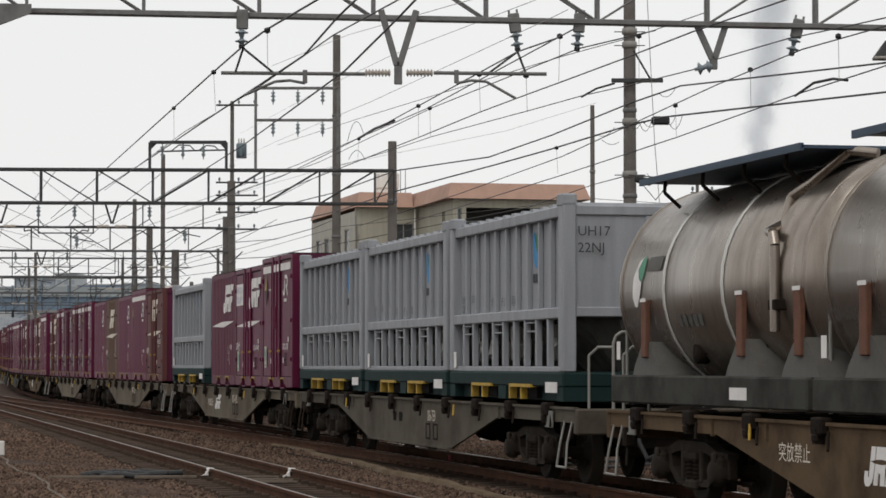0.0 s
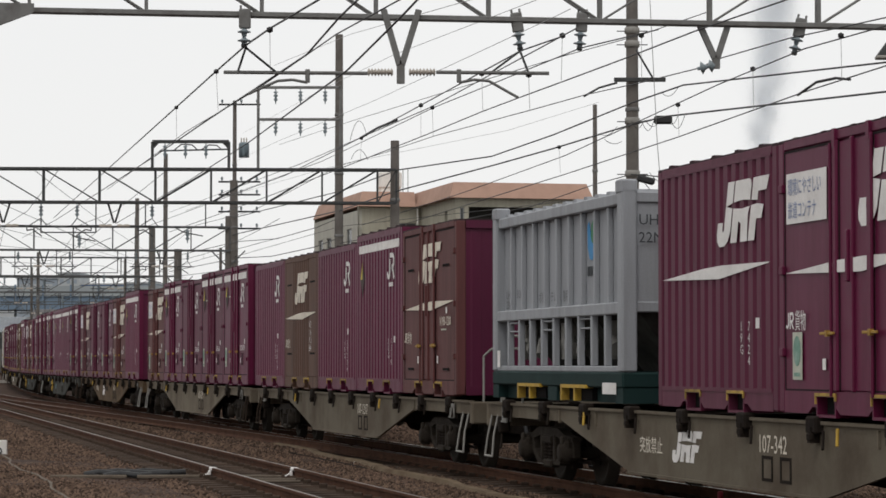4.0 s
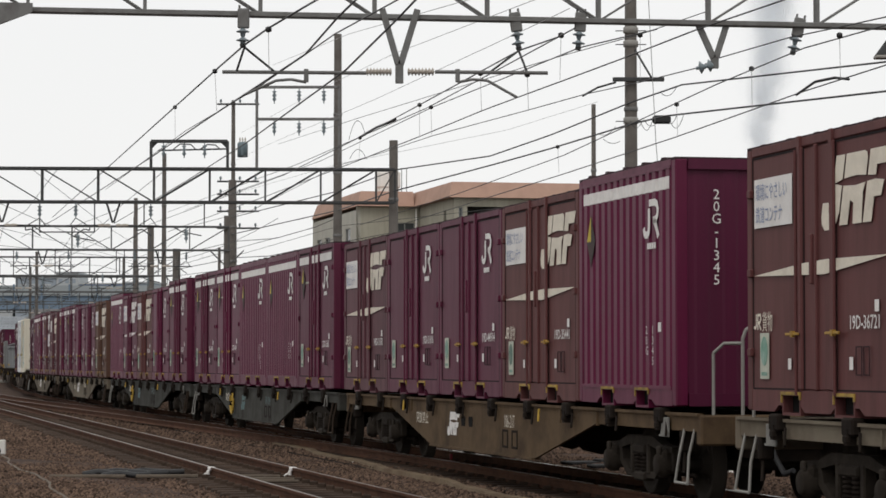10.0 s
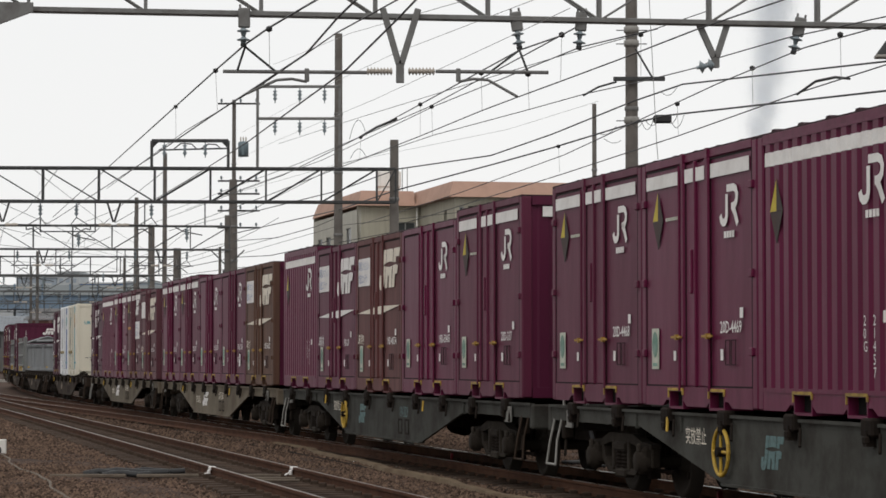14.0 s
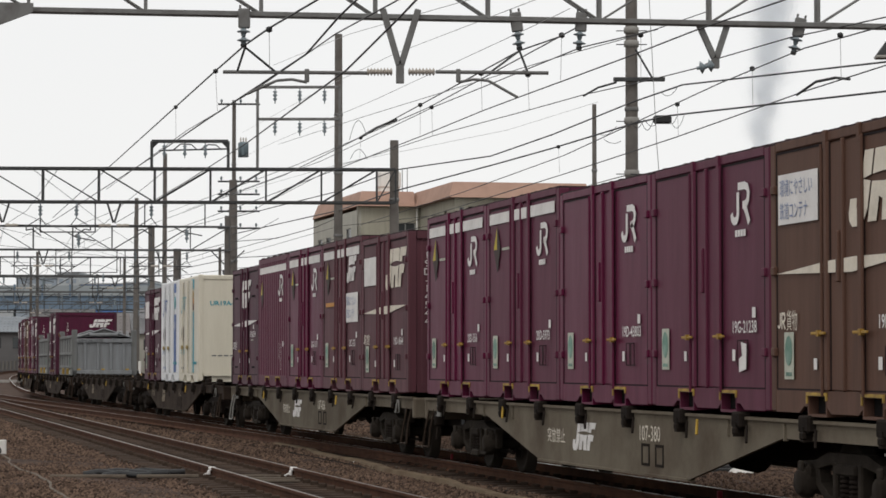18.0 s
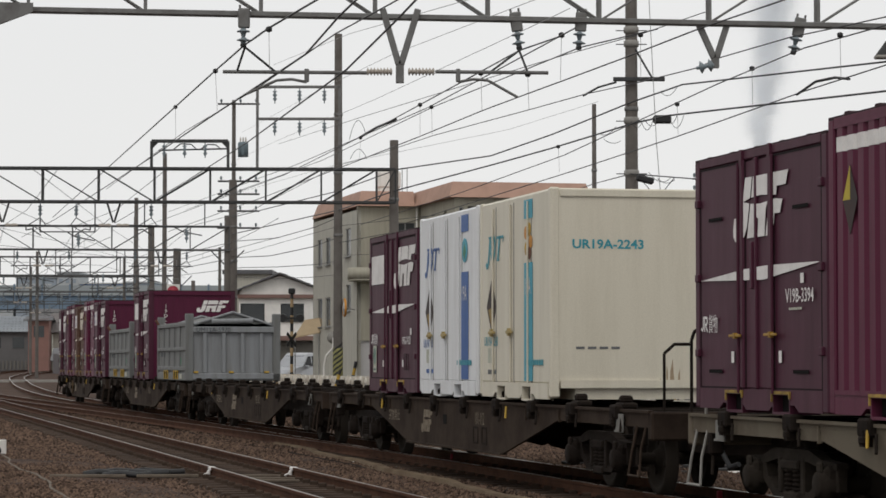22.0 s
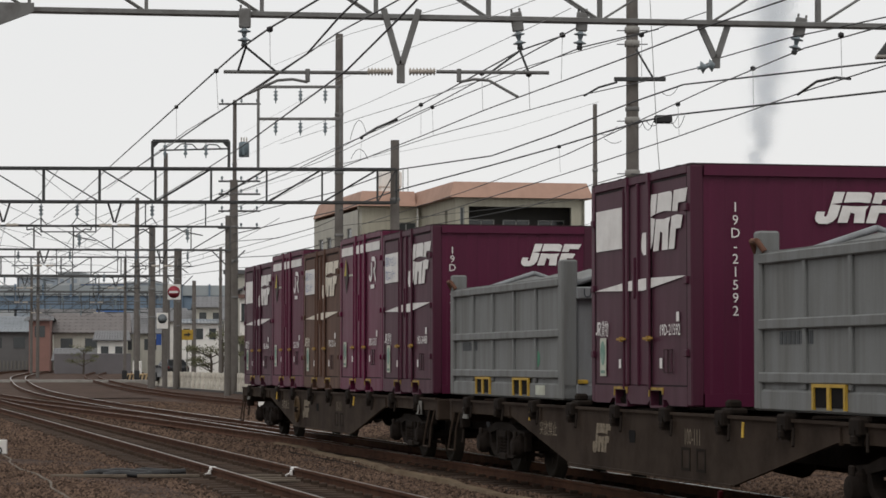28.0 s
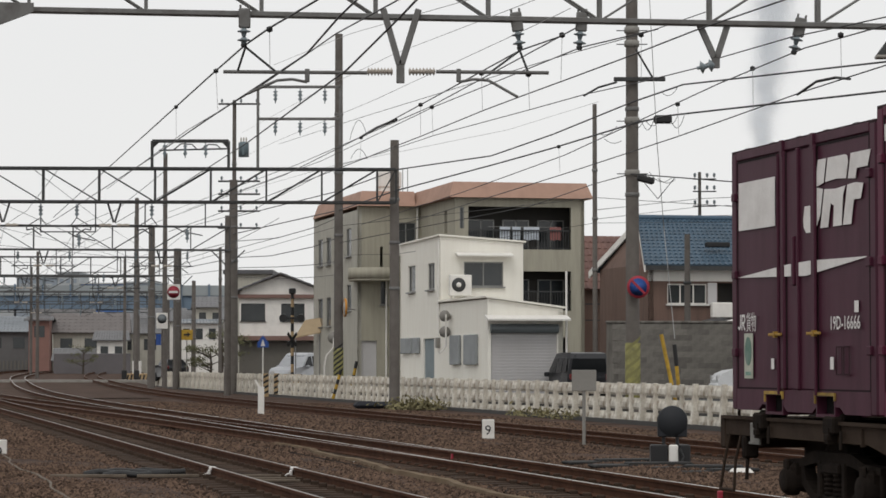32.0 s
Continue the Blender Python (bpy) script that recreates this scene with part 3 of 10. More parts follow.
            part("streak", cached("streak", lambda: B().plate([(-1.66, 0.0), (-0.3, -0.03), (0.2, -0.04), (1.66, 0.072), (1.66, 0.08), (0.3, 0.092), (-0.3, 0.078)], 0, 0.004), lm), lm, c, "long tapered pale streak", pose(0, -1.2385, 1.32))
        else:
            emblem_short(WHITE, c, 0.74, 1.79, 0.88, -1.2385)
            text_bars(c, 0.9, 1.67, 0.32, 0.065, 4, WHITE, -1.2385)
        mark("certificate", 1.08 if kind == "G" else 1.28, 0.95 if kind == "G" else 0.78, 0.1, 0.1, WHITE, c, y=-1.2385)
        if serial:
            a, b_ = serial.split("-")
            letters("\n".join(a), 0.128, WHITE, c, 0.84, -1.24, 0.76, name="serial_number", line=0.86)
            letters("\n".join(b_), 0.128, WHITE, c, 1.06, -1.24, 0.76, name="serial_number", line=0.86)
    if kind == "V":
        ribs12(c, H, pm, -0.82, 0.82, 8)
        for sx in (-1, 1):
            part("side_panel", cached("vside", lambda: B().bevel_box(-0.42, 0.42, 0, 0.02, 0.21, H - 0.1, 0.006), pm), pm, c, "", pose(sx * 1.27, -1.222, 0))
            for z in (0.62, 1.95):
                mark("slot", sx * 1.27 - 0.25, z, 0.5, 0.035, HOLE, c, y=-1.226)
        emblem_long(lm, c, -0.6, 1.60, 0.80, -1.2385, 1.25)
        part("streak", cached("streak", lambda: B().plate([(-1.66, 0.0), (-0.3, -0.03), (0.2, -0.04), (1.66, 0.072), (1.66, 0.08), (0.3, 0.092), (-0.3, 0.078)], 0, 0.004), lm), lm, c, "long tapered pale streak", pose(0, -1.2385, 1.32))
        owner_mark(c, lm)
        letters("\n".join("V19B"), 0.17, WHITE, c, 1.0, -1.24, 1.12, name="serial_number", line=0.86)
        letters("\n".join("2654"), 0.17, WHITE, c, 1.16, -1.24, 1.12, name="serial_number", line=0.86)
    if kind == "W":
        emblem_long(lm, c, -0.68, 1.64, 0.82, wide=1.3)
        part("streak", cached("streak", lambda: B().plate([(-1.66, 0.0), (-0.3, -0.03), (0.2, -0.04), (1.66, 0.072), (1.66, 0.08), (0.3, 0.092), (-0.3, 0.078)], 0, 0.004), lm), lm, c, "long tapered pale streak", pose(0, -1.2335, 1.27))
        owner_mark(c, lm)
        letters(serial, 0.18, lm, c, 0.82, -1.237, 1.0, sx=0.9, name="serial_number", bold=0.002)
        text_bars(c, 0.9, 0.93, 0.34, 0.022, 6, STICKER)
        mark("certificate", -0.72, 0.45, 0.075, 0.11, WHITE, c)
        mark("certificate", 0.62, 0.45, 0.075, 0.11, WHITE, c)
        mark("certificate", 1.2, 1.17, 0.08, 0.09, WHITE, c)
        for sx in (-1, 1):
            for z in (0.35, 1.85):
                mark("slot", sx * 1.2 - 0.2, z, 0.4, 0.035, HOLE, c)
    if serial == "19G-21238":
        part("torn_notice", B().plate([(0, 0), (0.2, 0.03), (0.21, 0.27), (0.06, 0.29), (0.09, 0.16), (0.0, 0.13)], 0, 0.004), WHITE, c, "torn white paper notice", pose(1.02, -1.2415, 0.36))
    # the end towards the front of the train
    xe = 1.8575 + 0.012
    if end == "v":
        letters("\n".join(serial), 0.15, WHITE, c, xe, -0.78 if kind == "H" else -0.93, H - 0.44, 90, name="end_number", line=0.85, align="CENTER")
    if end == "v" and kind == "A":
        e = emblem_long(WHITE, c, 0, 0)
        e.matrix_basis = pose(xe, 0.1, H - 0.6, 0, 0, 90) @ Matrix.Diagonal((0.64, 1, 0.45, 1))
    if end == "j":
        letters("\n".join(serial), 0.145, WHITE, c, xe, -0.75, H - 0.5, 90, name="end_number", line=0.92, align="CENTER")
        e = emblem_long(WHITE, c, 0, 0)
        e.matrix_basis = pose(xe, 0.1, H - 0.6, 0, 0, 90) @ Matrix.Diagonal((0.64, 1, 0.45, 1))
    if end == "h":
        letters(serial[:7], 0.28, WHITE, c, xe, -0.55, H - 0.75, 90, name="end_number", sx=0.85)
    if end == "s":
        part("end_stripe", cached("end_stripe", lambda: B().box(0, 0.5, 0, 0.004, 0, 0.13), WHITE), WHITE, c, "white stripe", pose(xe, -0.95, H - 0.28, 0, 0, 90))
    return c


def leased_box(colour, m):
    """Smooth refrigerated box with a coloured stripe."""
    cream = colour == "cream"
    pm, stripe = (CREAM, TEAL) if cream else (CWHITE, NAVY)
    c = thing("insulated_container", ("cream" if cream else "white") + " insulated container with a " + ("teal" if cream else "blue") + " stripe", "container", "containers of the train", m)
    H, hx = 2.6, 1.8575
    part("body", B().bevel_box(-hx + 0.01, hx - 0.01, -1.215, 1.215, 0.185, H, 0.03).box(-hx + 0.05, hx - 0.05, -0.9, 1.2, 0.0, 0.185), pm, c)
    for sx in (-1, 1):
        for sy in (-1, 1):
            part("corner_post", cached("ins_post", lambda: B().bevel_box(-0.06, 0.06, -0.06, 0.06, 0.02, H + 0.01, 0.02), pm), pm, c, "", pose(sx * (hx - 0.06), sy * 1.165, 0))
    part("bottom_rail", cached("bottom_rail", lambda: bottom_rail(hx), pm), pm, c)
    part("bottom_rail", cached("bottom_rail", lambda: bottom_rail(hx), pm), pm, c, "", pose(0, 0, 0, 0, 0, 180))
    for x in (-0.66, 0.66):
        p = part("fork_pocket", cached("fork_pocket", pocket, pm), pm, c, "open fork pocket", pose(x, -1.2265, 0.0))
        # pocket shade, painted on a black plate
        part("pocket_back", cached("pocket_back", lambda: B().box(-0.2, 0.2, 0.09, 0.12, 0.0, 0.15), HOLE), HOLE, p, "pocket back painted dark for shade")
    for x in (-0.95, 0.0, 0.9):
        part("door_seam", cached("seam", lambda: B().box(-0.012, 0.012, 0, 0.02, 0.2, H - 0.08), CHROME), CHROME, c, "", pose(x, -1.221, 0))
        rod = part("locking_rod", cached("irod", lambda: B().tube((0, 0, 0.2), (0, 0, H - 0.1), 0.016, 6), pm), pm, c, "", pose(x - 0.13, -1.235, 0))
        if x < 0.5:
            part("handle", cached("ins_handle", lambda: B().bevel_box(-0.11, 0.13, -0.02, 0.02, -0.02, 0.02, 0.008).box(-0.03, 0.03, -0.02, 0.02, -0.05, 0.05), FADEDLEVER), FADEDLEVER, rod, "faded ochre lever handle", pose(0, -0.02, 0.85))
    xs = 0.55 if cream else 0.88
    for z0, z1 in ((0.22, 1.72), (2.28, 2.52)):
        mark("stripe", xs, z0, 0.42, z1 - z0, stripe, c, y=-1.224, label="painted stripe")
    if cream:
        for i, (dx, dz, mm) in enumerate(((0.1, 2.1, ORANGE), (0.26, 2.14, YELLOW), (0.33, 1.98, ORANGE), (0.12, 1.9, YELLOW), (0.28, 1.84, RUST))):
            part("coloured_disc", cached("fruit", lambda: B().lathe([(0.085, 0.0), (0.085, 0.004)], 14, "y"), mm), mm, c, "", pose(xs + dx, -1.226, dz))
    else:
        part("globe_emblem", cached("globe", lambda: B().lathe([(0.17, 0.0), (0.17, 0.004)], 18, "y"), TEAL), TEAL, c, "blue-green globe emblem", pose(xs + 0.21, -1.226, 2.02))
        part("globe_land", cached("land", lambda: B().plate([(-0.1, -0.04), (0.02, -0.13), (0.09, 0.0), (0.0, 0.1)], 0, 0.004), GREEN), GREEN, c, "", pose(xs + 0.21, -1.229, 2.02))
    letters("19A", 0.30, WHITE, c, xs + 0.03, -1.228, 1.32, sx=0.62, name="stripe_number")
    # the owner's mark: a slanted hook, a ring and a capped stem
    def brand():
        b = B()
        for shape, w in (([(0.0, 0.06), (0.05, 0.0), (0.12, 0.02), (0.16, 0.1), (0.27, 0.52)], 0.09), ([(0.16, 0.52), (0.38, 0.52)], 0.04),
                         ([(0.42 + 0.13 * math.cos(k * 0.5236) + 0.1 * (0.26 + 0.2 * math.sin(k * 0.5236)), 0.32 + 0.2 * math.sin(k * 0.5236)) for k in range(13)], 0.08),
                         ([(0.76, 0.1), (0.88, 0.52)], 0.095), ([(0.66, 0.50), (1.12, 0.50)], 0.05), ([(0.66, 0.50), (0.66, 0.42)], 0.035), ([(1.12, 0.50), (1.08, 0.41)], 0.035), ([(0.69, 0.1), (0.85, 0.1)], 0.035)):
            stroke(b, shape, w)
        return b
    part("brand_shape", brand(), TEALTEXT if cream else NAVY, c, "slanted painted owner mark", pose(-1.5, -1.2215, 1.74) @ Matrix.Diagonal((0.86, 1, 0.74, 1)))
    part("diamond_dark", cached("dia_dark", lambda: B().plate([(-0.27, 0), (0, -0.36), (0.27, 0), (0, 0.36)], 0, 0.004), WORNBLACK), WORNBLACK, c, "black hazard diamond", pose(-1.2, -1.221, 1.2))
    part("diamond_ochre", cached("dia_ochre", lambda: B().plate([(-0.17, -0.04), (0, -0.27), (0.04, -0.2), (0.0, -0.02)], 0, 0.004), OCHRE), OCHRE, c, "ochre half of the diamond", pose(-1.2, -1.2245, 1.2))
    letters("UR19A-2243" if cream else "UR19A-18", 0.17, TEALTEXT if cream else NAVY, c, -1.6, -1.222, 0.68, sx=0.85, bold=0.002, name="serial_number")
    text_bars(c, -1.4, 0.45, 0.3, 0.2, 2, STICKER, -1.222)
    text_bars(c, -1.4, 0.3, 0.5, 0.06, 4, GREYTEXT if cream else NAVY, -1.222)
    text_bars(c, 0.62, 0.42, 0.9, 0.07, 8, TEALTEXT, -1.228)
    # front end
    if cream:
        letters("UR19A-2243", 0.155, TEALTEXT, c, hx - 0.005, -0.95, 1.86, 90, sx=1.13, name="end_number", bold=0.004)
        text_bars(c, 0, 0, 0.6, 0.03, 4, GREYTEXT).matrix_basis = pose(hx - 0.005, -0.9, 0.62, 0, 0, 90)
        part("rust_stain", cached("stain", lambda: B().plate([(0, 0), (0.03, 0), (0.025, 0.2), (0.01, 0.26)], 0, 0.003).plate([(0.05, 0), (0.12, 0), (0.10, 0.16), (0.09, 0.34), (0.06, 0.2)], 0, 0.003).plate([(0.15, 0), (0.19, 0.0), (0.18, 0.22), (0.16, 0.14)], 0, 0.003).plate([(-0.1, 0), (-0.05, 0.0), (-0.07, 0.1)], 0, 0.003), RUNOFF), RUNOFF, c, "rust run-off stain", pose(hx - 0.006, 0.25, 0.16, 0, 0, 90))
    part("end_frame", B().box(hx - 0.012, hx + 0.012, -1.1, 1.1, 0.14, 0.24), pm, c)
    part("end_frame", B().box(hx - 0.012, hx + 0.012, -1.1, 1.1, H - 0.1, H - 0.02), pm, c)
    return c


def hopper_box(m):
    """Twenty-foot grey bulk container: ribbed bin above an open frame, on a dark green skid."""
    c = thing("bulk_container", "grey ribbed bulk container on a dark green skid", "container", "bulk containers of the train", m)
    hx, H = 3.03, 2.37
    part("skid", cached("skid", lambda: B().bevel_box(-hx, hx, -1.22, 1.22, 0.17, 0.35, 0.02).box(-hx + 0.04, hx - 0.04, -1.08, 1.08, 0.0, 0.17).box(-hx, -hx + 0.3, -1.21, 1.21, 0.0, 0.17).box(hx - 0.3, hx, -1.21, 1.21, 0.0, 0.17).box(-0.2, 0.2, -1.21, 1.21, 0.0, 0.17), BASEGREEN), BASEGREEN, c, "dark green skid")
    for x in (-1.05, 1.05):
        # a black block paints the shade of the fork pocket
        p = part("fork_pocket", cached("big_pocket", lambda: B().box(-0.5, 0.5, 0.08, 0.2, 0.0, 0.15), HOLE), HOLE, c, "fork pocket painted dark for shade", pose(x, -1.226, 0.02))
        part("pocket_trim", cached("big_trim", lambda: B().box(-0.55, 0.55, 0, 0.1, 0.14, 0.18).box(-0.55, -0.50, 0, 0.1, -0.01, 0.14).box(-0.03, 0.03, 0.02, 0.1, -0.01, 0.14), YELLOW), YELLOW, p, "yellow pocket frame", pose(0, -0.02, 0))
    for sx in (-1, 1):
        for sy in (-1, 1):
            part("corner_post", cached("hop_post", lambda: B().bevel_box(-0.1, 0.1, -0.09, 0.09, 0.35, H + 0.04, 0.02), GREY), GREY, c, "", pose(sx * (hx - 0.1), sy * 1.13, 0))
            part("corner_casting", cached("hop_cast", lambda: B().bevel_box(-0.12, 0.12, -0.1, 0.1, 0, 0.16, 0.02), GREY), GREY, c, "", pose(sx * (hx - 0.12), sy * 1.13, H - 0.02))
        part("end_wall", cached("hop_end", lambda: B().box(-0.03, 0.03, -1.05, 1.05, 1.1, H), GREY), GREY, c, "", pose(sx * (hx - 0.1), 0, 0))
        for z in (1.02, H - 0.12):
            part("end_rail", cached("hop_erail", lambda: B().bevel_box(-0.06, 0.06, -1.05, 1.05, 0, 0.12, 0.012), GREY), GREY, c, "", pose(sx * (hx - 0.1), 0, z))
        part("end_rib", cached("hop_erib", lambda: B().bevel_box(-0.055, 0.055, -0.05, 0.05, 1.14, H - 0.12, 0.012), GREY), GREY, c, "", pose(sx * (hx - 0.1), -0.1, 0))
    part("bin", cached("hop_bin", lambda: B().box(-hx + 0.15, hx - 0.15, -1.1, 1.1, 1.1, H - 0.06), GREY), GREY, c, "smooth grey bin wall")
    part("roof", cached("hop_roof", lambda: hop_roof(hx, H), GREY), GREY, c)
    for sy in (-1, 1):
        part("top_rail", cached("hop_rail", lambda: B().bevel_box(-hx + 0.2, hx - 0.2, -0.06, 0.06, -0.14, 0, 0.015), GREY), GREY, c, "", pose(0, sy * 1.13, H))
        part("middle_rail", cached("hop_rail", lambda: B().bevel_box(-hx + 0.2, hx - 0.2, -0.06, 0.06, -0.14, 0, 0.015), GREY), GREY, c, "", pose(0, sy * 1.15, 1.14))
        part("bottom_rail", cached("hop_low", lambda: B().bevel_box(-hx + 0.2, hx - 0.2, -0.05, 0.05, 0, 0.07, 0.01), GREY), GREY, c, "", pose(0, sy * 1.15, 0.35))
    for i in range(9):
        x = -hx + 0.2 + (i + 1) * (2 * hx - 0.4) / 10
        part("rib", cached("hop_rib", lambda: B().bevel_box(-0.03, 0.03, -0.045, 0.02, 1.14, H - 0.14, 0.008), GREY), GREY, c, "", pose(x, -1.12, 0))
        part("stanchion", cached("hop_stan", lambda: B().bevel_box(-0.035, 0.035, -0.05, 0.03, 0.42, 1.02, 0.008), GREY), GREY, c, "", pose(x, -1.15, 0))
    # chutes take a darker grey to paint the shade behind the stanchions
    for k in range(3):
        part("hopper_chute", cached("chute", lambda: chute(), FRAME_DARK), FRAME_DARK, c, "tapered discharge chute with shade in its colour", pose(-1.9 + 1.9 * k, 0, 0))
        part("outlet_pipe", cached("outlet", lambda: B().tube((-0.35, -0.95, 0.7), (-0.1, -0.95, 0.62), 0.09, 10).tube((0.15, -0.9, 0.75), (0.3, -0.98, 0.55), 0.06, 8).box(-0.5, -0.35, -1.0, -0.85, 0.5, 0.95), CHROME), CHROME, c, "pale outlet pipes", pose(-1.75 + 1.9 * k, 0, 0))
    for i in (1, 4, 7):
        x = -hx + 0.2 + i * (2 * hx - 0.4) / 10
        part("ladder_bar", cached("hop_bar", lambda: B().tube((0, 0, 0), (0.566, 0, 0), 0.014, 6).tube((0, 0, -0.11), (0.566, 0, -0.11), 0.012, 6), GREY), GREY, c, "", pose(x, -1.17, 0.97))
        part("sight_lever", cached("hop_lever", lambda: B().bevel_box(-0.02, 0.03, -0.02, 0.02, 0, 0.3, 0.008).tube((-0.1, 0, 0.02), (0.02, 0, 0.16), 0.015, 6), CHROME), CHROME, c, "pale outlet lever", pose(x + 0.22, -1.05, 0.45, 0, 14, 0))
    part("blue_emblem", cached("hop_emb", lambda: B().plate([(0, 0.42), (0.02, 0.15), (0.1, 0.02), (0.2, 0.0), (0.32, 0.08), (0.34, 0.2), (0.22, 0.2), (0.14, 0.3), (0.08, 0.46)], 0, 0.004), SKYBLUE), SKYBLUE, c, "blue crescent emblem", pose(1.24, -1.112, 1.66))
    part("green_emblem", cached("hop_emg", lambda: B().plate([(0.14, 0.3), (0.2, 0.205), (0.32, 0.205), (0.36, 0.32), (0.34, 0.44), (0.26, 0.48), (0.17, 0.42)], 0, 0.004), LEAFGREEN), LEAFGREEN, c, "green leaf emblem", pose(1.24, -1.113, 1.66))
    text_bars(c, 1.24, 1.48, 0.34, 0.11, 3, DARKTEXT, -1.112)
    for word, panel, z in (("UH17", 1, 1.3), ("22NJ", 1, 1.17), ("513", 2, 1.3), ("ポリス", 4, 1.22), ("チレン", 5, 1.22), ("専用", 6, 1.22)):
        letters(word, 0.15, GREYTEXT, c, -hx + 0.2 + (panel - 1) * 0.566 + 0.1, -1.104, z, name="lettering", sx=0.9)
    letters("UH17", 0.17, DARKTEXT, c, hx - 0.02, -1.02, 2.0, 90, name="end_number")
    letters("A-513", 0.17, DARKTEXT, c, hx - 0.02, 0.0, 2.0, 90, name="end_number")
    letters("22NJ", 0.17, DARKTEXT, c, hx - 0.02, -1.02, 1.8, 90, name="end_number")
    mark("label_plate", -2.75, 0.4, 0.14, 0.22, WHITE, c, y=-1.222)
    mark("label_plate", 2.25, 0.1, 0.55, 0.13, WHITE, c, y=-1.226)
    return c


def hop_roof(hx, H):
    pts = [(-hx + 0.15, 0.0)]
    for i in range(12):
        x = -hx + 0.4 + i * (2 * hx - 0.8) / 11
        pts += [(x - 0.1, 0.0), (x - 0.07, 0.05), (x + 0.07, 0.05), (x + 0.1, 0.0)]
    pts.append((hx - 0.15, 0.0))
    n = len(pts)
    vs = [(x, -1.12, H + z) for x, z in pts] + [(x, 1.12, H + z) for x, z in pts] + [(x, -1.12, H - 0.07) for x, z in pts]
    fs = []
    for k in range(n - 1):
        fs += [(k, k + 1, n + k + 1, n + k), (2 * n + k, 2 * n + k + 1, k + 1, k)]
    return B().add(vs, fs)


def chute():
    vs = [(-0.97, -1.02, 1.1), (0.97, -1.02, 1.1), (0.97, 1.02, 1.1), (-0.97, 1.02, 1.1), (-0.72, -0.4, 0.36), (0.72, -0.4, 0.36), (0.72, 0.4, 0.36), (-0.72, 0.4, 0.36)]
    return B().add(vs, [(0, 1, 5, 4), (1, 2, 6, 5), (2, 3, 7, 6), (3, 0, 4, 7), (4, 5, 6, 7)])


def tank_box(m, marked=True):
    """Twenty-foot stainless tank container on saddles."""
    c = thing("tank_container", "weathered stainless tank container with white bands", "container", "tank containers of the train", m)
    R, zc, hx = 1.16, 1.25, 3.1
    half = [(0.05, -0.2), (0.5, -0.18), (0.85, -0.1), (1.02, -0.02), (1.1, 0.04), (R, 0.13)]
    prof = [(r, -hx + d) for r, d in half] + [(r, hx - d) for r, d in reversed(half)]
    part("barrel", cached("barrel", lambda: B().lathe(prof, 40, "x", (0, 0, zc)), STEEL), STEEL, c, "weathered stainless barrel")
    for x in (-1.3, 0.62):
        part("band", cached("band", lambda: B().lathe([(R + 0.004, -0.03), (R + 0.018, -0.026), (R + 0.018, 0.026), (R + 0.004, 0.03)], 40, "x", (0, 0, 0), False), STEELPALE), STEELPALE, c, "pale steel band", pose(x, 0, zc))
    for x in (-2.9, 2.9):
        part("seam_ring", cached("seam_ring", lambda: B().lathe([(R, -0.03), (R + 0.012, -0.02), (R + 0.012, 0.02), (R, 0.03)], 40, "x", (0, 0, 0), False), STEEL), STEEL, c, "", pose(x, 0, zc))
    for x in (-1.95, 1.2, 2.8):
        part("saddle", cached("saddle", lambda: B().plate([(-0.5, 0.0), (0.5, 0.0), (0.42, 0.1), (0.13, 0.36), (-0.13, 0.36), (-0.42, 0.1)], -1.14, -0.6).plate([(-0.3, 0.0), (0.3, 0.0), (0.16, 0.5), (-0.16, 0.5)], -0.5, 1.1), SADDLE), SADDLE, c, "stained saddle", pose(x, -0.02, 0.33))
        part("saddle_strap", cached("strap", lambda: B().bevel_box(-0.085, 0.085, -0.03, 0.03, 0, 0.62, 0.01), RUST), RUST, c, "rusty strap", pose(x, -1.165, 0.52))
        mark("strap_plate", x - 0.1, 1.12, 0.2, 0.04, WHITE, c, y=-1.2)
    for sy in (-1, 1):
        part("side_beam", cached("tank_beam", lambda: B().bevel_box(-hx, hx, -0.12, 0.12, 0.02, 0.33, 0.02), FRAME_DARK), FRAME_DARK, c, "dark green-grey beam", pose(0, sy * 1.1, 0))
    for x in (-hx + 0.12, -1, 1, hx - 0.12):
        part("cross_beam", cached("tank_cross", lambda: B().bevel_box(-0.12, 0.12, -1.0, 1.0, 0.04, 0.3, 0.02), FRAME_DARK), FRAME_DARK, c, "", pose(x, 0, 0))
    part("walkway", cached("walkway", lambda: B().box(-2.15, 1.9, -1.0, 0.1, 0, 0.05).box(-2.15, 1.9, -1.02, -0.98, -0.04, 0.08), mat("blue_black_walkway", (0.03, 0.055, 0.09), 0.6)), MATS["blue_black_walkway"], c, "dark blue walkway", pose(0.2, -0.05, zc + R + 0.03) @ Matrix.Diagonal((1.25, 1, 0.6, 1)))
    for x in (-1.9, -0.6, 0.7, 1.9):
        part("walkway_bracket", cached("wbr", lambda: B().pipe([(0, -0.85, 0.04), (0, -0.86, -0.1), (0, -0.68, -0.26)], 0.022, 6), BOGIE), BOGIE, c, "", pose(x, -0.1, zc + R))
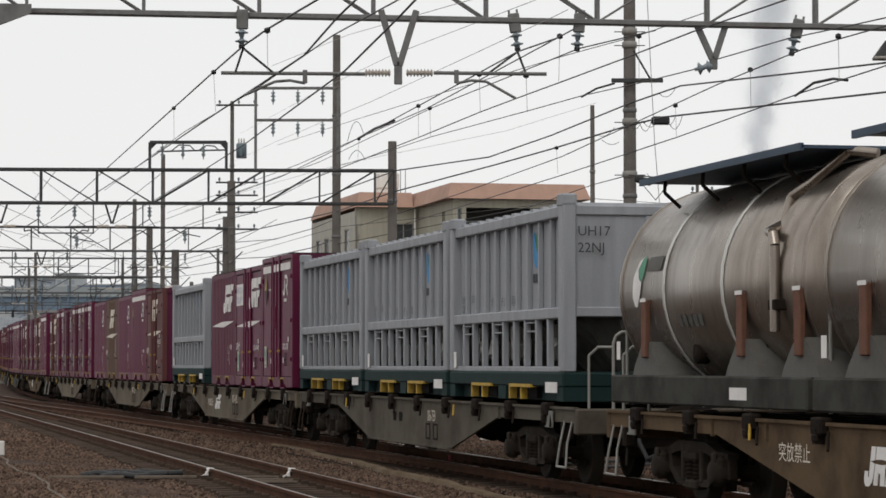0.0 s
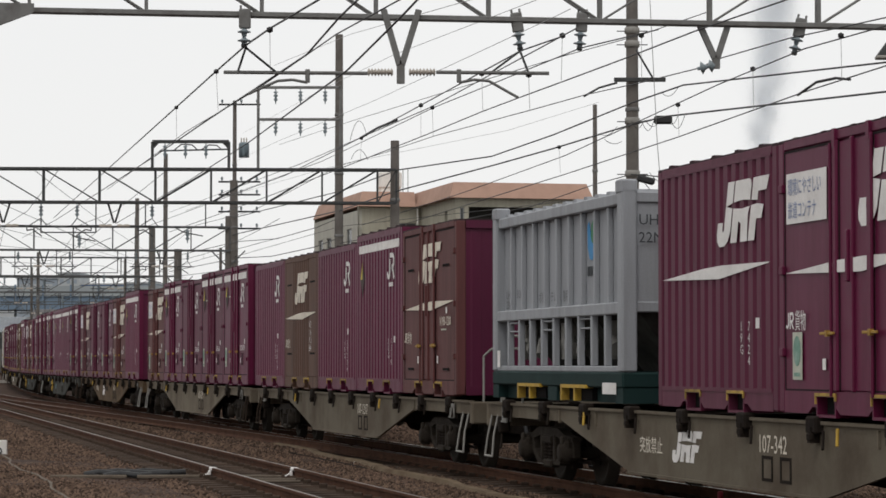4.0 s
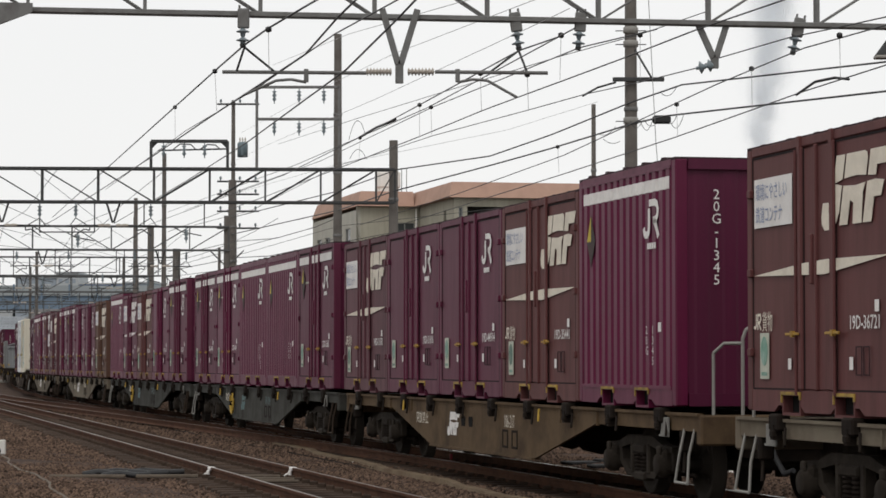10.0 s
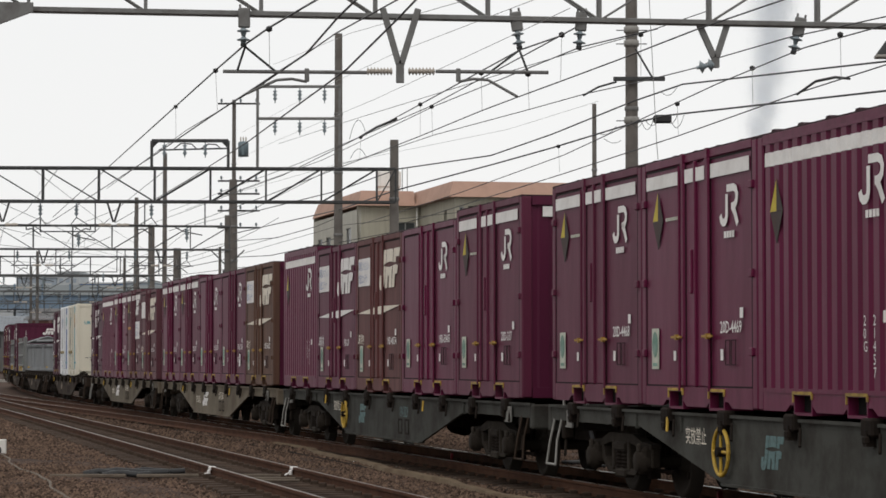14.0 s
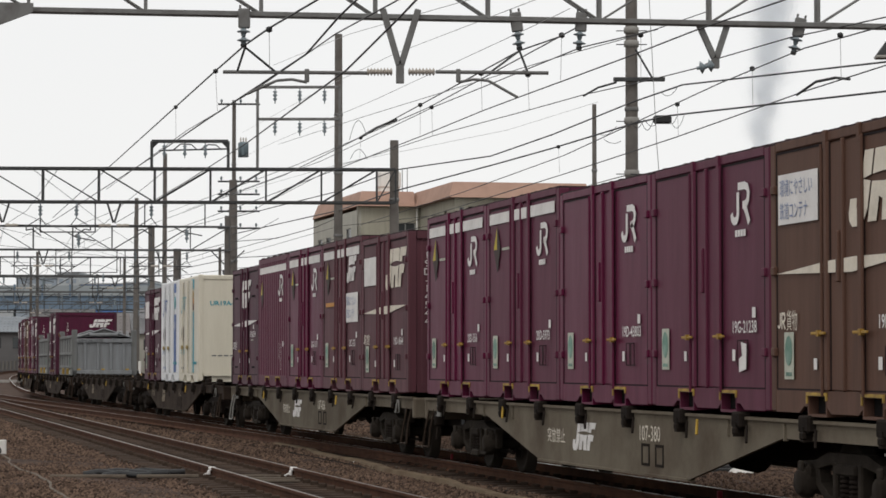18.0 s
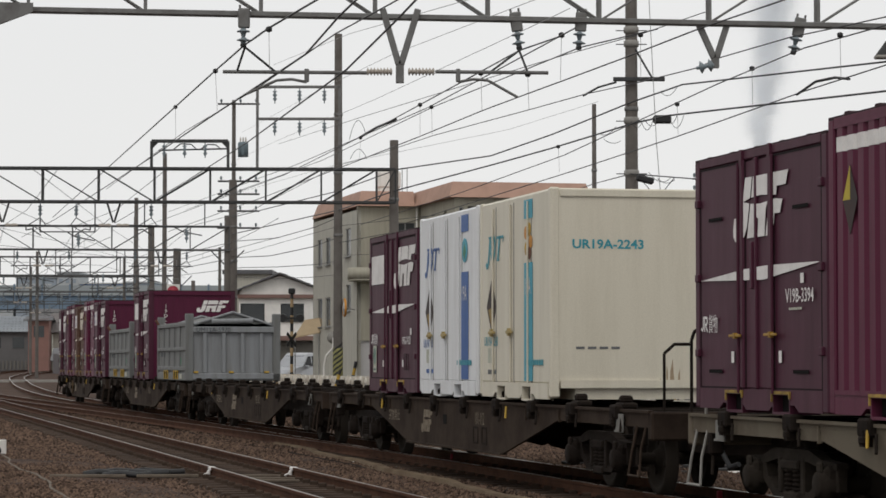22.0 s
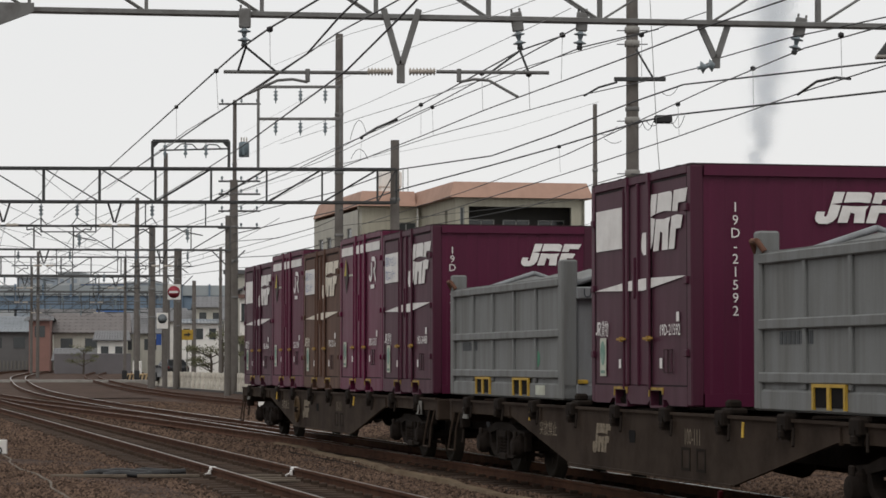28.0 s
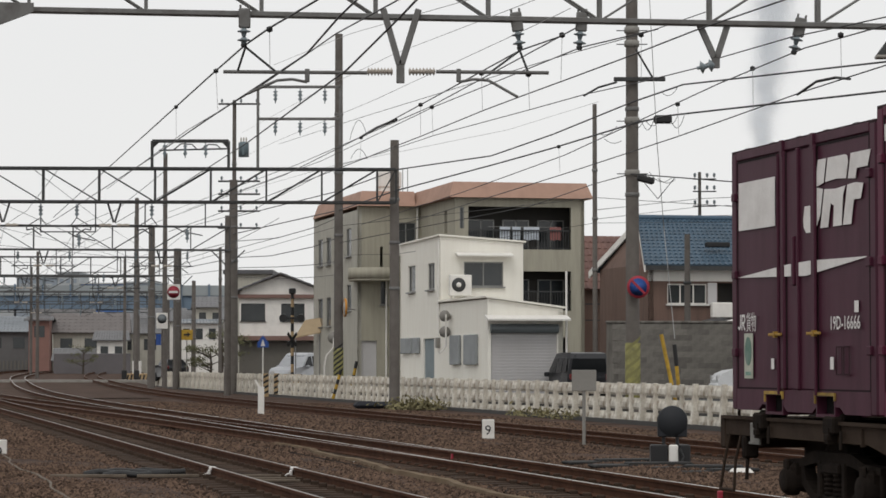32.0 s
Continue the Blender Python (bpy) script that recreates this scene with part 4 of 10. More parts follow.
    part("vent_pipe", cached("ventpipe", lambda: B().pipe([(2.7, -0.35, zc + R - 0.02), (2.5, -0.55, zc + R + 0.02), (2.1, -0.75, zc + 0.92), (1.9, -0.9, zc + 0.78), (1.9, -0.98, zc + 0.52), (2.0, -1.16, zc + 0.44), (2.2, -1.2, zc + 0.42), (2.25, -1.2, zc + 0.3), (2.25, -1.2, zc - 0.5)], 0.05, 10), STEEL), STEEL, c, "steel vent pipe with a bend")
    part("pipe_clamp", cached("clamp", lambda: B().bevel_box(-0.09, 0.09, -0.06, 0.08, -0.05, 0.05, 0.01), BOGIE), BOGIE, c, "", pose(2.25, -1.18, zc - 0.25))
    part("valve", cached("valve", lambda: B().lathe([(0.05, 0), (0.13, 0.02), (0.13, 0.14), (0.06, 0.18), (0.05, 0.3)], 12, "y").tube((-0.2, 0.1, 0), (0.2, 0.1, 0), 0.04, 8).tube((0, 0.1, 0), (0, 0.1, 0.28), 0.025, 6), BOGIE), BOGIE, c, "dark outlet valve", pose(-0.75, -1.0, 0.58))
    part("valve", cached("valve", lambda: B(), BOGIE), BOGIE, c, "dark outlet valve", pose(1.3, -1.0, 0.58))
    if marked:
        part("white_crescent", cached("crescent", lambda: curved_mark([(-2.355, -0.178), (-2.281, -0.178), (-2.157, -0.041), (-2.107, 0.083), (-2.207, 0.12), (-2.281, 0.232), (-2.169, 0.368), (-2.293, 0.318), (-2.417, 0.145), (-2.43, -0.078)], R, zc), WHITE), WHITE, c, "white crescent emblem")
        part("green_crescent", cached("crescent_g", lambda: curved_mark([(-2.219, 0.132), (-2.107, 0.095), (-2.033, 0.182), (-2.021, 0.306), (-2.083, 0.38), (-2.169, 0.356), (-2.256, 0.232)], R, zc, 0.008), GREEN), GREEN, c, "green leaf emblem")
        part("lettering", cached("tank_brand", lambda: curved_mark([(-1.95, 0.2), (-1.45, 0.2), (-1.42, 0.36), (-1.92, 0.36)], R, zc, 0.007), SADDLE), SADDLE, c, "faded grey lettering bar")
    letters("UT20A-5074" if marked else "UT20A-5073", 0.17, SADDLE, c, -2.85, -(R + 0.004), zc - 0.42, sx=0.86, name="serial_number").matrix_basis @= Matrix.Rotation(0.28, 4, "X")
    for x0, w, h, z in ((-0.95, 0.13, 0.13, -0.42), (-0.78, 0.13, 0.13, -0.42), (-0.61, 0.13, 0.13, -0.42), (-0.44, 0.13, 0.13, -0.42), (-0.27, 0.13, 0.13, -0.42)):
        part("lettering", cached(("tank_text", x0), lambda: curved_mark([(x0, z), (x0 + w, z), (x0 + w, z + h), (x0, z + h)], R, zc), SADDLE), SADDLE, c, "faded grey lettering bar")
    mark("label_plate", -2.85, 0.5, 0.13, 0.2, WHITE, c, y=-1.225)
    mark("label_plate", 1.0, 0.1, 0.5, 0.12, WHITE, c, y=-1.225)
    part("grab_rail", cached("tank_grab", lambda: B().pipe([(-3.2, -1.0, 0.0), (-3.2, -1.0, 1.0), (-3.1, -0.8, 1.15), (-3.0, -0.5, 1.15)], 0.02, 6), CHROME), CHROME, c)
    return c


def curved_mark(pts, R, zc, lift=0.006):
    """A flat outline laid round the barrel, cut into strips so that it follows the curve."""
    bm = bmesh.new()
    bm.faces.new([bm.verts.new((x, 0, dz)) for x, dz in pts])
    lo, hi = min(d for _, d in pts), max(d for _, d in pts)
    for k in range(1, 10):
        bmesh.ops.bisect_plane(bm, geom=bm.verts[:] + bm.edges[:] + bm.faces[:], plane_co=(0, 0, lo + (hi - lo) * k / 10), plane_no=(0, 0, 1))
    bmesh.ops.triangulate(bm, faces=bm.faces[:])
    bm.verts.index_update()
    vs = []
    for v in bm.verts:
        a = v.co.z / R
        vs.append((v.co.x, -(R + lift) * math.cos(a), zc + (R + lift) * math.sin(a)))
    b = B().add(vs, [tuple(v.index for v in f.verts) for f in bm.faces])
    bm.free()
    return b


def open_box(m, label):
    """Half-height grey open-top container with a gabled cover."""
    c = thing("open_top_container", label, "container", "open-top containers of the train", m)
    hx, H, HS = 3.03, 1.36, 1.5
    part("floor_frame", cached("ot_floor", lambda: B().bevel_box(-hx, hx, -1.2, 1.2, 0.0, 0.2, 0.02), GREY_D), GREY_D, c)
    for x in (-1.03, 1.03):
        # pocket depth shown by a black block, its shade in the colour
        p = part("fork_pocket", cached("ot_pocket", lambda: B().box(-0.38, 0.38, 0, 0.2, 0, 0.2), HOLE), HOLE, c, "fork pocket painted dark for shade", pose(x, -1.206, 0.05))
        part("pocket_trim", cached("ot_trim", lambda: B().box(-0.41, 0.41, 0, 0.03, 0.18, 0.21).box(-0.41, -0.365, 0, 0.03, -0.02, 0.18).box(0.365, 0.41, 0, 0.03, -0.02, 0.18).box(-0.035, 0.035, 0, 0.03, -0.02, 0.18), YELLOW), YELLOW, p, "yellow pocket frame", pose(0, -0.02, 0))
    for sy in (-1, 1):
        part("side_wall", cached("ot_side", lambda: B().box(-hx + 0.1, hx - 0.1, -0.02, 0.02, 0.2, HS), GREY_D), GREY_D, c, "", pose(0, sy * 1.15, 0))
        for i in range(4):
            x = -hx + 0.2 + (i + 1) * (2 * hx - 0.4) / 5
            part("side_rib", cached("ot_rib", lambda: B().bevel_box(-0.04, 0.04, -0.035, 0.02, 0.2, HS - 0.1, 0.012), GREY_D), GREY_D, c, "", pose(x, sy * 1.17, 0))
        for z in (0.26, 0.76, HS - 0.12):
            part("side_rail", cached("ot_rail", lambda: B().bevel_box(-hx + 0.15, hx - 0.15, -0.05, 0.05, 0, 0.1, 0.012), GREY_D), GREY_D, c, "", pose(0, sy * 1.17, z))
    for sx in (-1, 1):
        for sy in (-1, 1):
            part("corner_post", cached("ot_post", lambda: B().bevel_box(-0.1, 0.1, -0.1, 0.1, 0, HS + 0.2, 0.02), GREY_D), GREY_D, c, "tall corner post", pose(sx * (hx - 0.1), sy * 1.11, 0))
        part("end_wall", cached("ot_end", lambda: B().box(-0.02, 0.02, -1.05, 1.05, 0.1, H), GREY_M), GREY_M, c, "", pose(sx * (hx - 0.08), 0, 0))
        for y in (-0.72, -0.24, 0.24, 0.72):
            part("end_rib", cached("ot_erib", lambda: B().bevel_box(-0.05, 0.05, -0.05, 0.05, 0.2, H - 0.12, 0.012), GREY_M), GREY_M, c, "", pose(sx * (hx - 0.05), y, 0))
        for z in (0.04, H - 0.14):
            part("end_rail", cached("ot_erail", lambda: B().bevel_box(-0.06, 0.06, -1.03, 1.03, 0, 0.15, 0.015), GREY_M), GREY_M, c, "", pose(sx * (hx - 0.04), 0, z))
        for y in (-0.95, -0.05, 0.85):
            part("latch", cached("ot_latch", lambda: B().bevel_box(-0.03, 0.03, -0.06, 0.06, -0.025, 0.025, 0.008), YELLOW), YELLOW, c, "small latch", pose(sx * (hx + 0.01), y, 0.22))
        part("cover_bow", cached("ot_bow", lambda: B().pipe([(0, -1.05, HS - 0.1), (0, 0.0, HS + 0.24), (0, 1.05, HS - 0.1)], 0.035, 6).pipe([(0.06, -0.55, HS + 0.0), (0.06, 0.5, HS + 0.02)], 0.07, 8), GREY_M), GREY_M, c, "gabled cover bow", pose(sx * (hx - 0.12), 0, 0))
    part("cover", cached("ot_cover", lambda: cover(hx, HS), GREY_D), GREY_D, c, "grey gabled cover sheet")
    part("latch_handle", cached("ot_hand", lambda: B().pipe([(0, 0, 0), (0.05, -0.06, 0.1), (0.2, -0.06, 0.1), (0.25, 0, 0)], 0.03, 6), RUST), RUST, c, "rusty catch", pose(-hx + 0.05, -1.2, HS + 0.0))
    letters("UM12A-5970", 0.16, DARKTEXT, c, hx + 0.025, -0.95, H - 0.12, 90, name="end_number")
    text_bars(c, -2.4, 0.62, 0.9, 0.12, 8, DARKTEXT, -1.175)
    part("emblem_disc", cached("ot_disc", lambda: B().lathe([(0.1, 0), (0.1, 0.004)], 12, "y"), GREEN), GREEN, c, "green disc", pose(1.75, -1.176, 0.5))
    mark("label_plate", 1.75, 0.05, 0.45, 0.12, STICKER, c, y=-1.206)
    return c


def cover(hx, H):
    vs = []
    n = 9
    for i in range(n):
        x = -hx + 0.15 + i * (2 * hx - 0.3) / (n - 1)
        sag = 0.0 if i % 2 == 0 else -0.06
        vs += [(x, -1.12, H - 0.06), (x, -0.5, H + 0.06 + sag), (x, 0, H + 0.2 + sag), (x, 0.5, H + 0.06 + sag), (x, 1.12, H - 0.06)]
    fs = [(i * 5 + j, (i + 1) * 5 + j, (i + 1) * 5 + j + 1, i * 5 + j + 1) for i in range(n - 1) for j in range(4)]
    for k in (0, (n - 1) * 5):
        fs.append((k, k + 1, k + 2, k + 3, k + 4))
    return B().add(vs, fs)


# ---- wagons ----
WHEEL_R = 0.41
WHEELS = []


def wheelset_mesh():
    b = B()
    for s in (-1, 1):
        b.lathe([(0.06, -0.09), (0.1, -0.09), (0.12, -0.03), (0.30, -0.02), (0.33, -0.06), (0.405, -0.065), (0.41, 0.04), (0.435, 0.055), (0.43, 0.07), (0.33, 0.065), (0.30, 0.02), (0.12, 0.03), (0.1, 0.08), (0.06, 0.09)], 24, "y", (0, s * 0.56, 0), False)
        for k in range(3):
            w = 2 * math.pi * k / 3
            b.lathe([(0.001, -0.035 * 1), (0.045, -0.035), (0.045, 0.035), (0.001, 0.035)], 8, "y", (0.2 * math.cos(w), s * 0.56, 0.2 * math.sin(w)), False)
    return b.tube((0, -0.95, 0), (0, 0.95, 0), 0.07, 10)


def side_frame():
    """A cast bogie side: an arched top bar, a sagging lower bar and two columns round the springs."""
    b = B().plate([(-1.16, 0.60), (-0.78, 0.62), (-0.46, 0.70), (0.46, 0.70), (0.78, 0.62), (1.16, 0.60), (1.16, 0.54), (0.76, 0.54), (0.42, 0.59), (-0.42, 0.59), (-0.76, 0.54), (-1.16, 0.54)], -0.06, 0.06)
    b.plate([(-0.80, 0.40), (-0.52, 0.24), (0.52, 0.24), (0.80, 0.40), (0.80, 0.56), (0.72, 0.56), (0.66, 0.42), (0.44, 0.31), (-0.44, 0.31), (-0.66, 0.42), (-0.72, 0.56), (-0.80, 0.56)], -0.055, 0.055)
    for x in (-0.30, 0.30):
        b.bevel_box(x - 0.05, x + 0.05, -0.07, 0.06, 0.28, 0.62, 0.015)
    for x in (-1.13, 1.13):
        b.bevel_box(x - 0.035, x + 0.035, -0.05, 0.05, 0.34, 0.57, 0.012)
    return b.bevel_box(-0.24, 0.24, -0.09, 0.03, 0.50, 0.60, 0.02).bevel_box(-0.2, 0.2, -0.08, 0.05, 0.20, 0.30, 0.02)


def bogie(parent, x, paint):
    g = part("bogie", cached("bolster", lambda: B().bevel_box(-0.18, 0.18, -1.0, 1.0, 0.42, 0.66, 0.03).bevel_box(-0.1, 0.1, -0.55, 0.55, 0.35, 0.45, 0.02), BOGIE), BOGIE, parent, "grimy two-axle bogie", pose(x, 0, 0))
    fm = BOGIE if paint is FRAME_BROWN else BOGIE_FRAME
    for sy in (-1, 1):
        part("side_frame", cached("side_frame", side_frame, fm), fm, g, "", pose(0, sy * 0.98, 0))
        for sx in (-1, 1):
            part("axle_box", cached("axle_box", lambda: B().bevel_box(-0.13, 0.13, -0.09, 0.09, -0.10, 0.17, 0.04).lathe([(0.03, -0.14), (0.10, -0.138), (0.115, -0.125), (0.115, -0.095), (0.14, -0.09), (0.14, 0.0)], 16, "y").bevel_box(-0.06, 0.06, -0.115, -0.08, 0.1, 0.2, 0.015), fm), fm, g, "", pose(sx * 0.95, sy * 1.02, WHEEL_R, 0, 0, 0 if sy < 0 else 180))
            part("spring", cached("spring", lambda: coil(), BOGIE), BOGIE, g, "dark coil spring", pose(sx * 0.11, sy * 1.0, 0.3))
            part("brake_shoe", cached("brake_shoe", lambda: B().bevel_box(-0.05, 0.05, -0.06, 0.06, -0.16, 0.16, 0.02).tube((0, 0, 0.1), (0.02, 0, 0.36), 0.022, 6), BOGIE), BOGIE, g, "", pose(sx * 0.46, sy * 0.6, 0.4))
        part("brake_rod", cached("brk", lambda: B().tube((-1.3, 0, 0.3), (1.3, 0, 0.3), 0.025, 6).box(-0.62, -0.5, -0.06, 0.06, 0.2, 0.62).box(0.5, 0.62, -0.06, 0.06, 0.2, 0.62), BOGIE), BOGIE, g, "", pose(0, sy * 0.82, 0))
    for sx in (-1, 1):
        w = part("wheelset", cached("wheelset", wheelset_mesh, WHEEL), WHEEL, g, "worn steel wheelset", pose(sx * 0.95, 0, WHEEL_R))
        WHEELS.append((w, sx * 0.95))
    return g


def coil():
    prof = [(0.04, 0.0)]
    for i in range(5):
        z = 0.025 + i * 0.042
        prof += [(0.05, z - 0.014), (0.07, z - 0.009), (0.07, z + 0.009), (0.05, z + 0.014)]
    return B().lathe(prof + [(0.04, 0.22)], 8, "z")


def wagon(m, style, number, platform=0, wheel=False, text=True, shorter=0.0):
    """A fish-bellied container flat. platform: the end (+1 front) with the steps and rails; wheel: a hand wheel on the side."""
    paint, word = {"g": (FRAME, "grimy grey-beige"), "d": (FRAME_DARK, "grimy dark grey"), "b": (FRAME_BROWN, "grimy brown-grey"), "t": (FRAME_TAN, "tan weathered"), "k": (FRAME_MID, "grimy drab grey")}[style]
    w = thing("flat_wagon", f"{word} four-axle container flat wagon with fish-belly side sills", "railway wagon", "wagons of the train", m)
    hx = 9.6 - shorter
    railm = BOGIE if style == "b" else CHROME
    belly = [(-3.0, 0.30), (3.0, 0.30), (5.8, 0.80), (hx, 0.80), (hx, 0.97), (-hx, 0.97), (-hx, 0.80), (-5.8, 0.80)]
    for sy in (-1, 1):
        s = part("side_sill", cached(("sill", shorter), lambda: B().plate(belly, -0.02, 0.02).box(-hx, hx, -0.05, 0.02, 0.955, 0.985).box(-3.0, 3.0, -0.05, 0.05, 0.285, 0.312), paint), paint, w, "", pose(0, sy * 1.17, 0, 0, 0, 0 if sy < 0 else 180))
        for x in (-5.9, -4.3, 4.3, 5.9):
            part("sill_gusset", cached("gusset", lambda: B().plate([(-0.012, 0.0), (0.012, 0.0), (0.012, 0.52), (-0.012, 0.52)], -0.045, 0.0), paint), paint, s, "", pose(x, 0 if sy < 0 else 0, 0.42 if abs(x) < 3.1 else 0.78 - 0.0) @ Matrix.Diagonal((1, 1, 1 if abs(x) < 3.1 else 0.3, 1)))
    part("centre_sill", cached(("csill", shorter), lambda: B().box(-hx, hx, -0.35, 0.35, 0.5, 0.9), BOGIE), BOGIE, w)
    part("deck", cached(("deck", shorter), lambda: deck(hx), BOGIE), BOGIE, w, "dark open deck frame")
    for x in (-7.05 + shorter * 0.6, 7.05 - shorter * 0.6):
        bogie(w, x, paint)
    for sx in (-1, 1):
        part("end_beam", cached("endbeam", lambda: B().bevel_box(-0.08, 0.08, -1.2, 1.2, 0.66, 0.97, 0.02), paint), paint, w, "", pose(sx * hx, 0, 0))
        part("coupler", cached("coupler", lambda: B().bevel_box(-0.1, 0.42, -0.1, 0.1, 0.78, 0.98, 0.03).bevel_box(0.3, 0.52, -0.17, 0.13, 0.72, 1.0, 0.04), BOGIE), BOGIE, w, "", pose(sx * hx, 0, 0, 0, 0, 0 if sx > 0 else 180))
        part("air_hose", cached("hose", lambda: B().pipe([(0, -0.45, 0.75), (0.18, -0.45, 0.55), (0.32, -0.4, 0.38), (0.45, -0.35, 0.42)], 0.03, 6), BLACK), BLACK, w, "", pose(sx * hx, 0, 0, 0, 0, 0 if sx > 0 else 180))
        stepm = CHROME if sx == platform and style != "b" else FRAME_BROWN
        part("buffer_step", cached("estep", lambda: B().pipe([(0, -1.18, 0.82), (0.0, -1.24, 0.55), (-0.05, -1.27, 0.27), (0.36, -1.27, 0.27), (0.32, -1.24, 0.55), (0.33, -1.18, 0.82)], 0.016, 6), stepm), stepm, w, "stirrup step", pose(sx * (hx - 0.35) - 0.17, 0, 0))
        part("card_holder", cached("card", lambda: B().bevel_box(-0.13, 0.13, -0.012, 0.012, 0.0, 0.19, 0.006).box(-0.15, 0.15, -0.02, 0.0, -0.012, 0.01), CARDGREY), CARDGREY, w, "pale wagon card holder", pose(sx * (hx - 1.05), -1.225, 0.74))
        part("brake_hose_cock", cached("cock", lambda: B().bevel_box(-0.05, 0.05, -0.1, 0.05, -0.1, 0.12, 0.02).tube((0, -0.05, -0.1), (0.05, -0.08, -0.3), 0.02, 6), BOGIE), BOGIE, w, "", pose(sx * (hx - 0.6), -1.1, 0.68))
    for x in (-8.4, -6.55, -4.7, -2.85, -0.95, 0.95, 2.85, 4.7, 6.55, 8.4):
        x = x * (hx / 9.6)
        part("guide_bracket", cached("guide", lambda: B().bevel_box(-0.13, 0.13, -0.08, 0.05, -0.06, 0.1, 0.02).box(-0.04, 0.04, -0.09, 0.0, -0.14, 0.0).bevel_box(-0.05, 0.05, -0.1, -0.05, -0.12, -0.05, 0.012), BOGIE), BOGIE, w, "dark container lock bracket", pose(x, -1.19, 0.93))
        part("lock_lever", cached("lever", lambda: B().tube((0, 0, 0), (0.09, -0.04, -0.16), 0.016, 6), BOGIE), BOGIE, w, "", pose(x + 0.2, -1.22, 0.9))
        if style == "b":
            for sy in (-1, 1):
                part("folded_lock", cached("folded_lock", lambda: B().bevel_box(-0.16, 0.16, -0.09, 0.09, 0.0, 0.07, 0.02).bevel_box(-0.09, 0.05, -0.07, 0.07, 0.06, 0.15, 0.025), BOGIE), BOGIE, w, "dark folded container lock", pose(x, sy * 1.1, 0.985))
    for x in (-4.6, 3.5):
        part("lever_flag", cached("flag", lambda: B().tube((0, 0, 0), (0.04, -0.02, -0.15), 0.016, 6), YELLOW), YELLOW, w, "yellow release lever", pose(x, -1.26, 0.93))
    if platform:
        px = platform * (hx - 0.02)
        part("end_rail", cached("prail", lambda: B().pipe([(0, -0.72, 0.95), (0, -0.72, 1.74), (0, -0.69, 1.83), (0, -0.62, 1.88), (0, 0.3, 1.88), (0, 0.38, 1.83), (0, 0.4, 1.74), (0, 0.4, 0.95)], 0.02, 6).pipe([(-0.25, -0.95, 0.95), (-0.25, -0.95, 1.6), (-0.2, -0.85, 1.7), (0, -0.72, 1.7)], 0.018, 6), railm), railm, w, "tubular end handrail", pose(px, 0, 0))
    if wheel:
        hw = part("hand_wheel", cached("hwheel", lambda: ring(0.23, 0.022), YELLOW if style != "b" else FRAME_TAN), YELLOW if style != "b" else FRAME_TAN, w, "hand brake wheel on the side sill", pose(-2.9 if style != "b" else -2.3, -1.25, 0.62))
        part("hub", cached("hwhub", lambda: B().lathe([(0.05, -0.05), (0.05, 0.12)], 10, "y"), BOGIE), BOGIE, hw)
    for x, y, sz in ((0.6, 0, 1), (-1.6, 0.2, 0.8), (4.0, 0.1, 0.7)):
        part("brake_cylinder", cached("bcyl", lambda: B().lathe([(0.02, -0.4), (0.16, -0.38), (0.18, 0.3), (0.05, 0.4)], 12, "x"), BOGIE), BOGIE, w, "", pose(x, 0.3 + y, 0.45))
    if text:
        letters(number, 0.24, DULLTEXT if style == "b" else (TEALWORN if style == "d" else CREAMLINE), w, 1.25 if style == "g" else 1.45, -1.193, 0.66, sx=1.0 if style == "g" else 0.7, name="wagon_number")
        for x in (1.5, 2.0):
            part("data_panel", cached("data_panel", lambda: B().box(0, 0.3, 0, 0.006, 0, 0.03).box(0, 0.3, 0, 0.006, 0.21, 0.24).box(0, 0.04, 0, 0.006, 0.03, 0.21).box(0.26, 0.3, 0, 0.006, 0.03, 0.21), BOGIE), BOGIE, w, "black plate frame", pose(x - 0.14, -1.196, 0.39))
    if style in "bt" or number.endswith("380") or number.endswith("342") or number.endswith("856"):
        emblem_long(DULLTEXT if style == "b" else WHITE, w, -1.45 if style == "g" else -1.9 if style == "t" else -2.0, 0.48, 0.46, -1.194, 1.5 if style == "g" else 1.15)
        letters("突放禁止", 0.19, DULLTEXT if style == "b" else CREAMLINE, w, -2.6 if style == "g" else -4.0 if style == "t" else -4.4, -1.193, 0.55 if style == "g" else 0.62, sx=1.1, name="warning_text")
    if style == "d":
        emblem_long(TEALWORN, w, -1.9, 0.5, 0.44, -1.194)
        letters("突放禁止", 0.19, CREAMLINE, w, -4.2, -1.193, 0.68, sx=0.9, name="warning_text")
    if number.startswith("106"):
        for x in (-0.9, -0.45):
            # flat black plate painted as the shade in the slot
            part("oval_slot", cached("slot_o", lambda: B().plate([(-0.13, 0.05), (-0.1, -0.06), (0.1, -0.06), (0.13, 0.05), (0.1, 0.08), (-0.1, 0.08)], 0, 0.005), HOLE), HOLE, w, "", pose(x, -1.195, 0.68))
    elif style == "b":
        part("oval_slot", cached("slot_o", lambda: B().plate([(-0.13, 0.05), (-0.1, -0.06), (0.1, -0.06), (0.13, 0.05), (0.1, 0.08), (-0.1, 0.08)], 0, 0.005), HOLE), HOLE, w, "", pose(-0.4, -1.195, 0.68))
    return w


def ring(R, r, n=20):
    b = B()
    pts = [(R * math.cos(2 * math.pi * i / n), 0, R * math.sin(2 * math.pi * i / n)) for i in range(n + 1)]
    b.pipe(pts, r, 6)
    for i in range(0, n, 5):
        b.tube((0, 0, 0), pts[i], r * 0.8, 6)
    return b


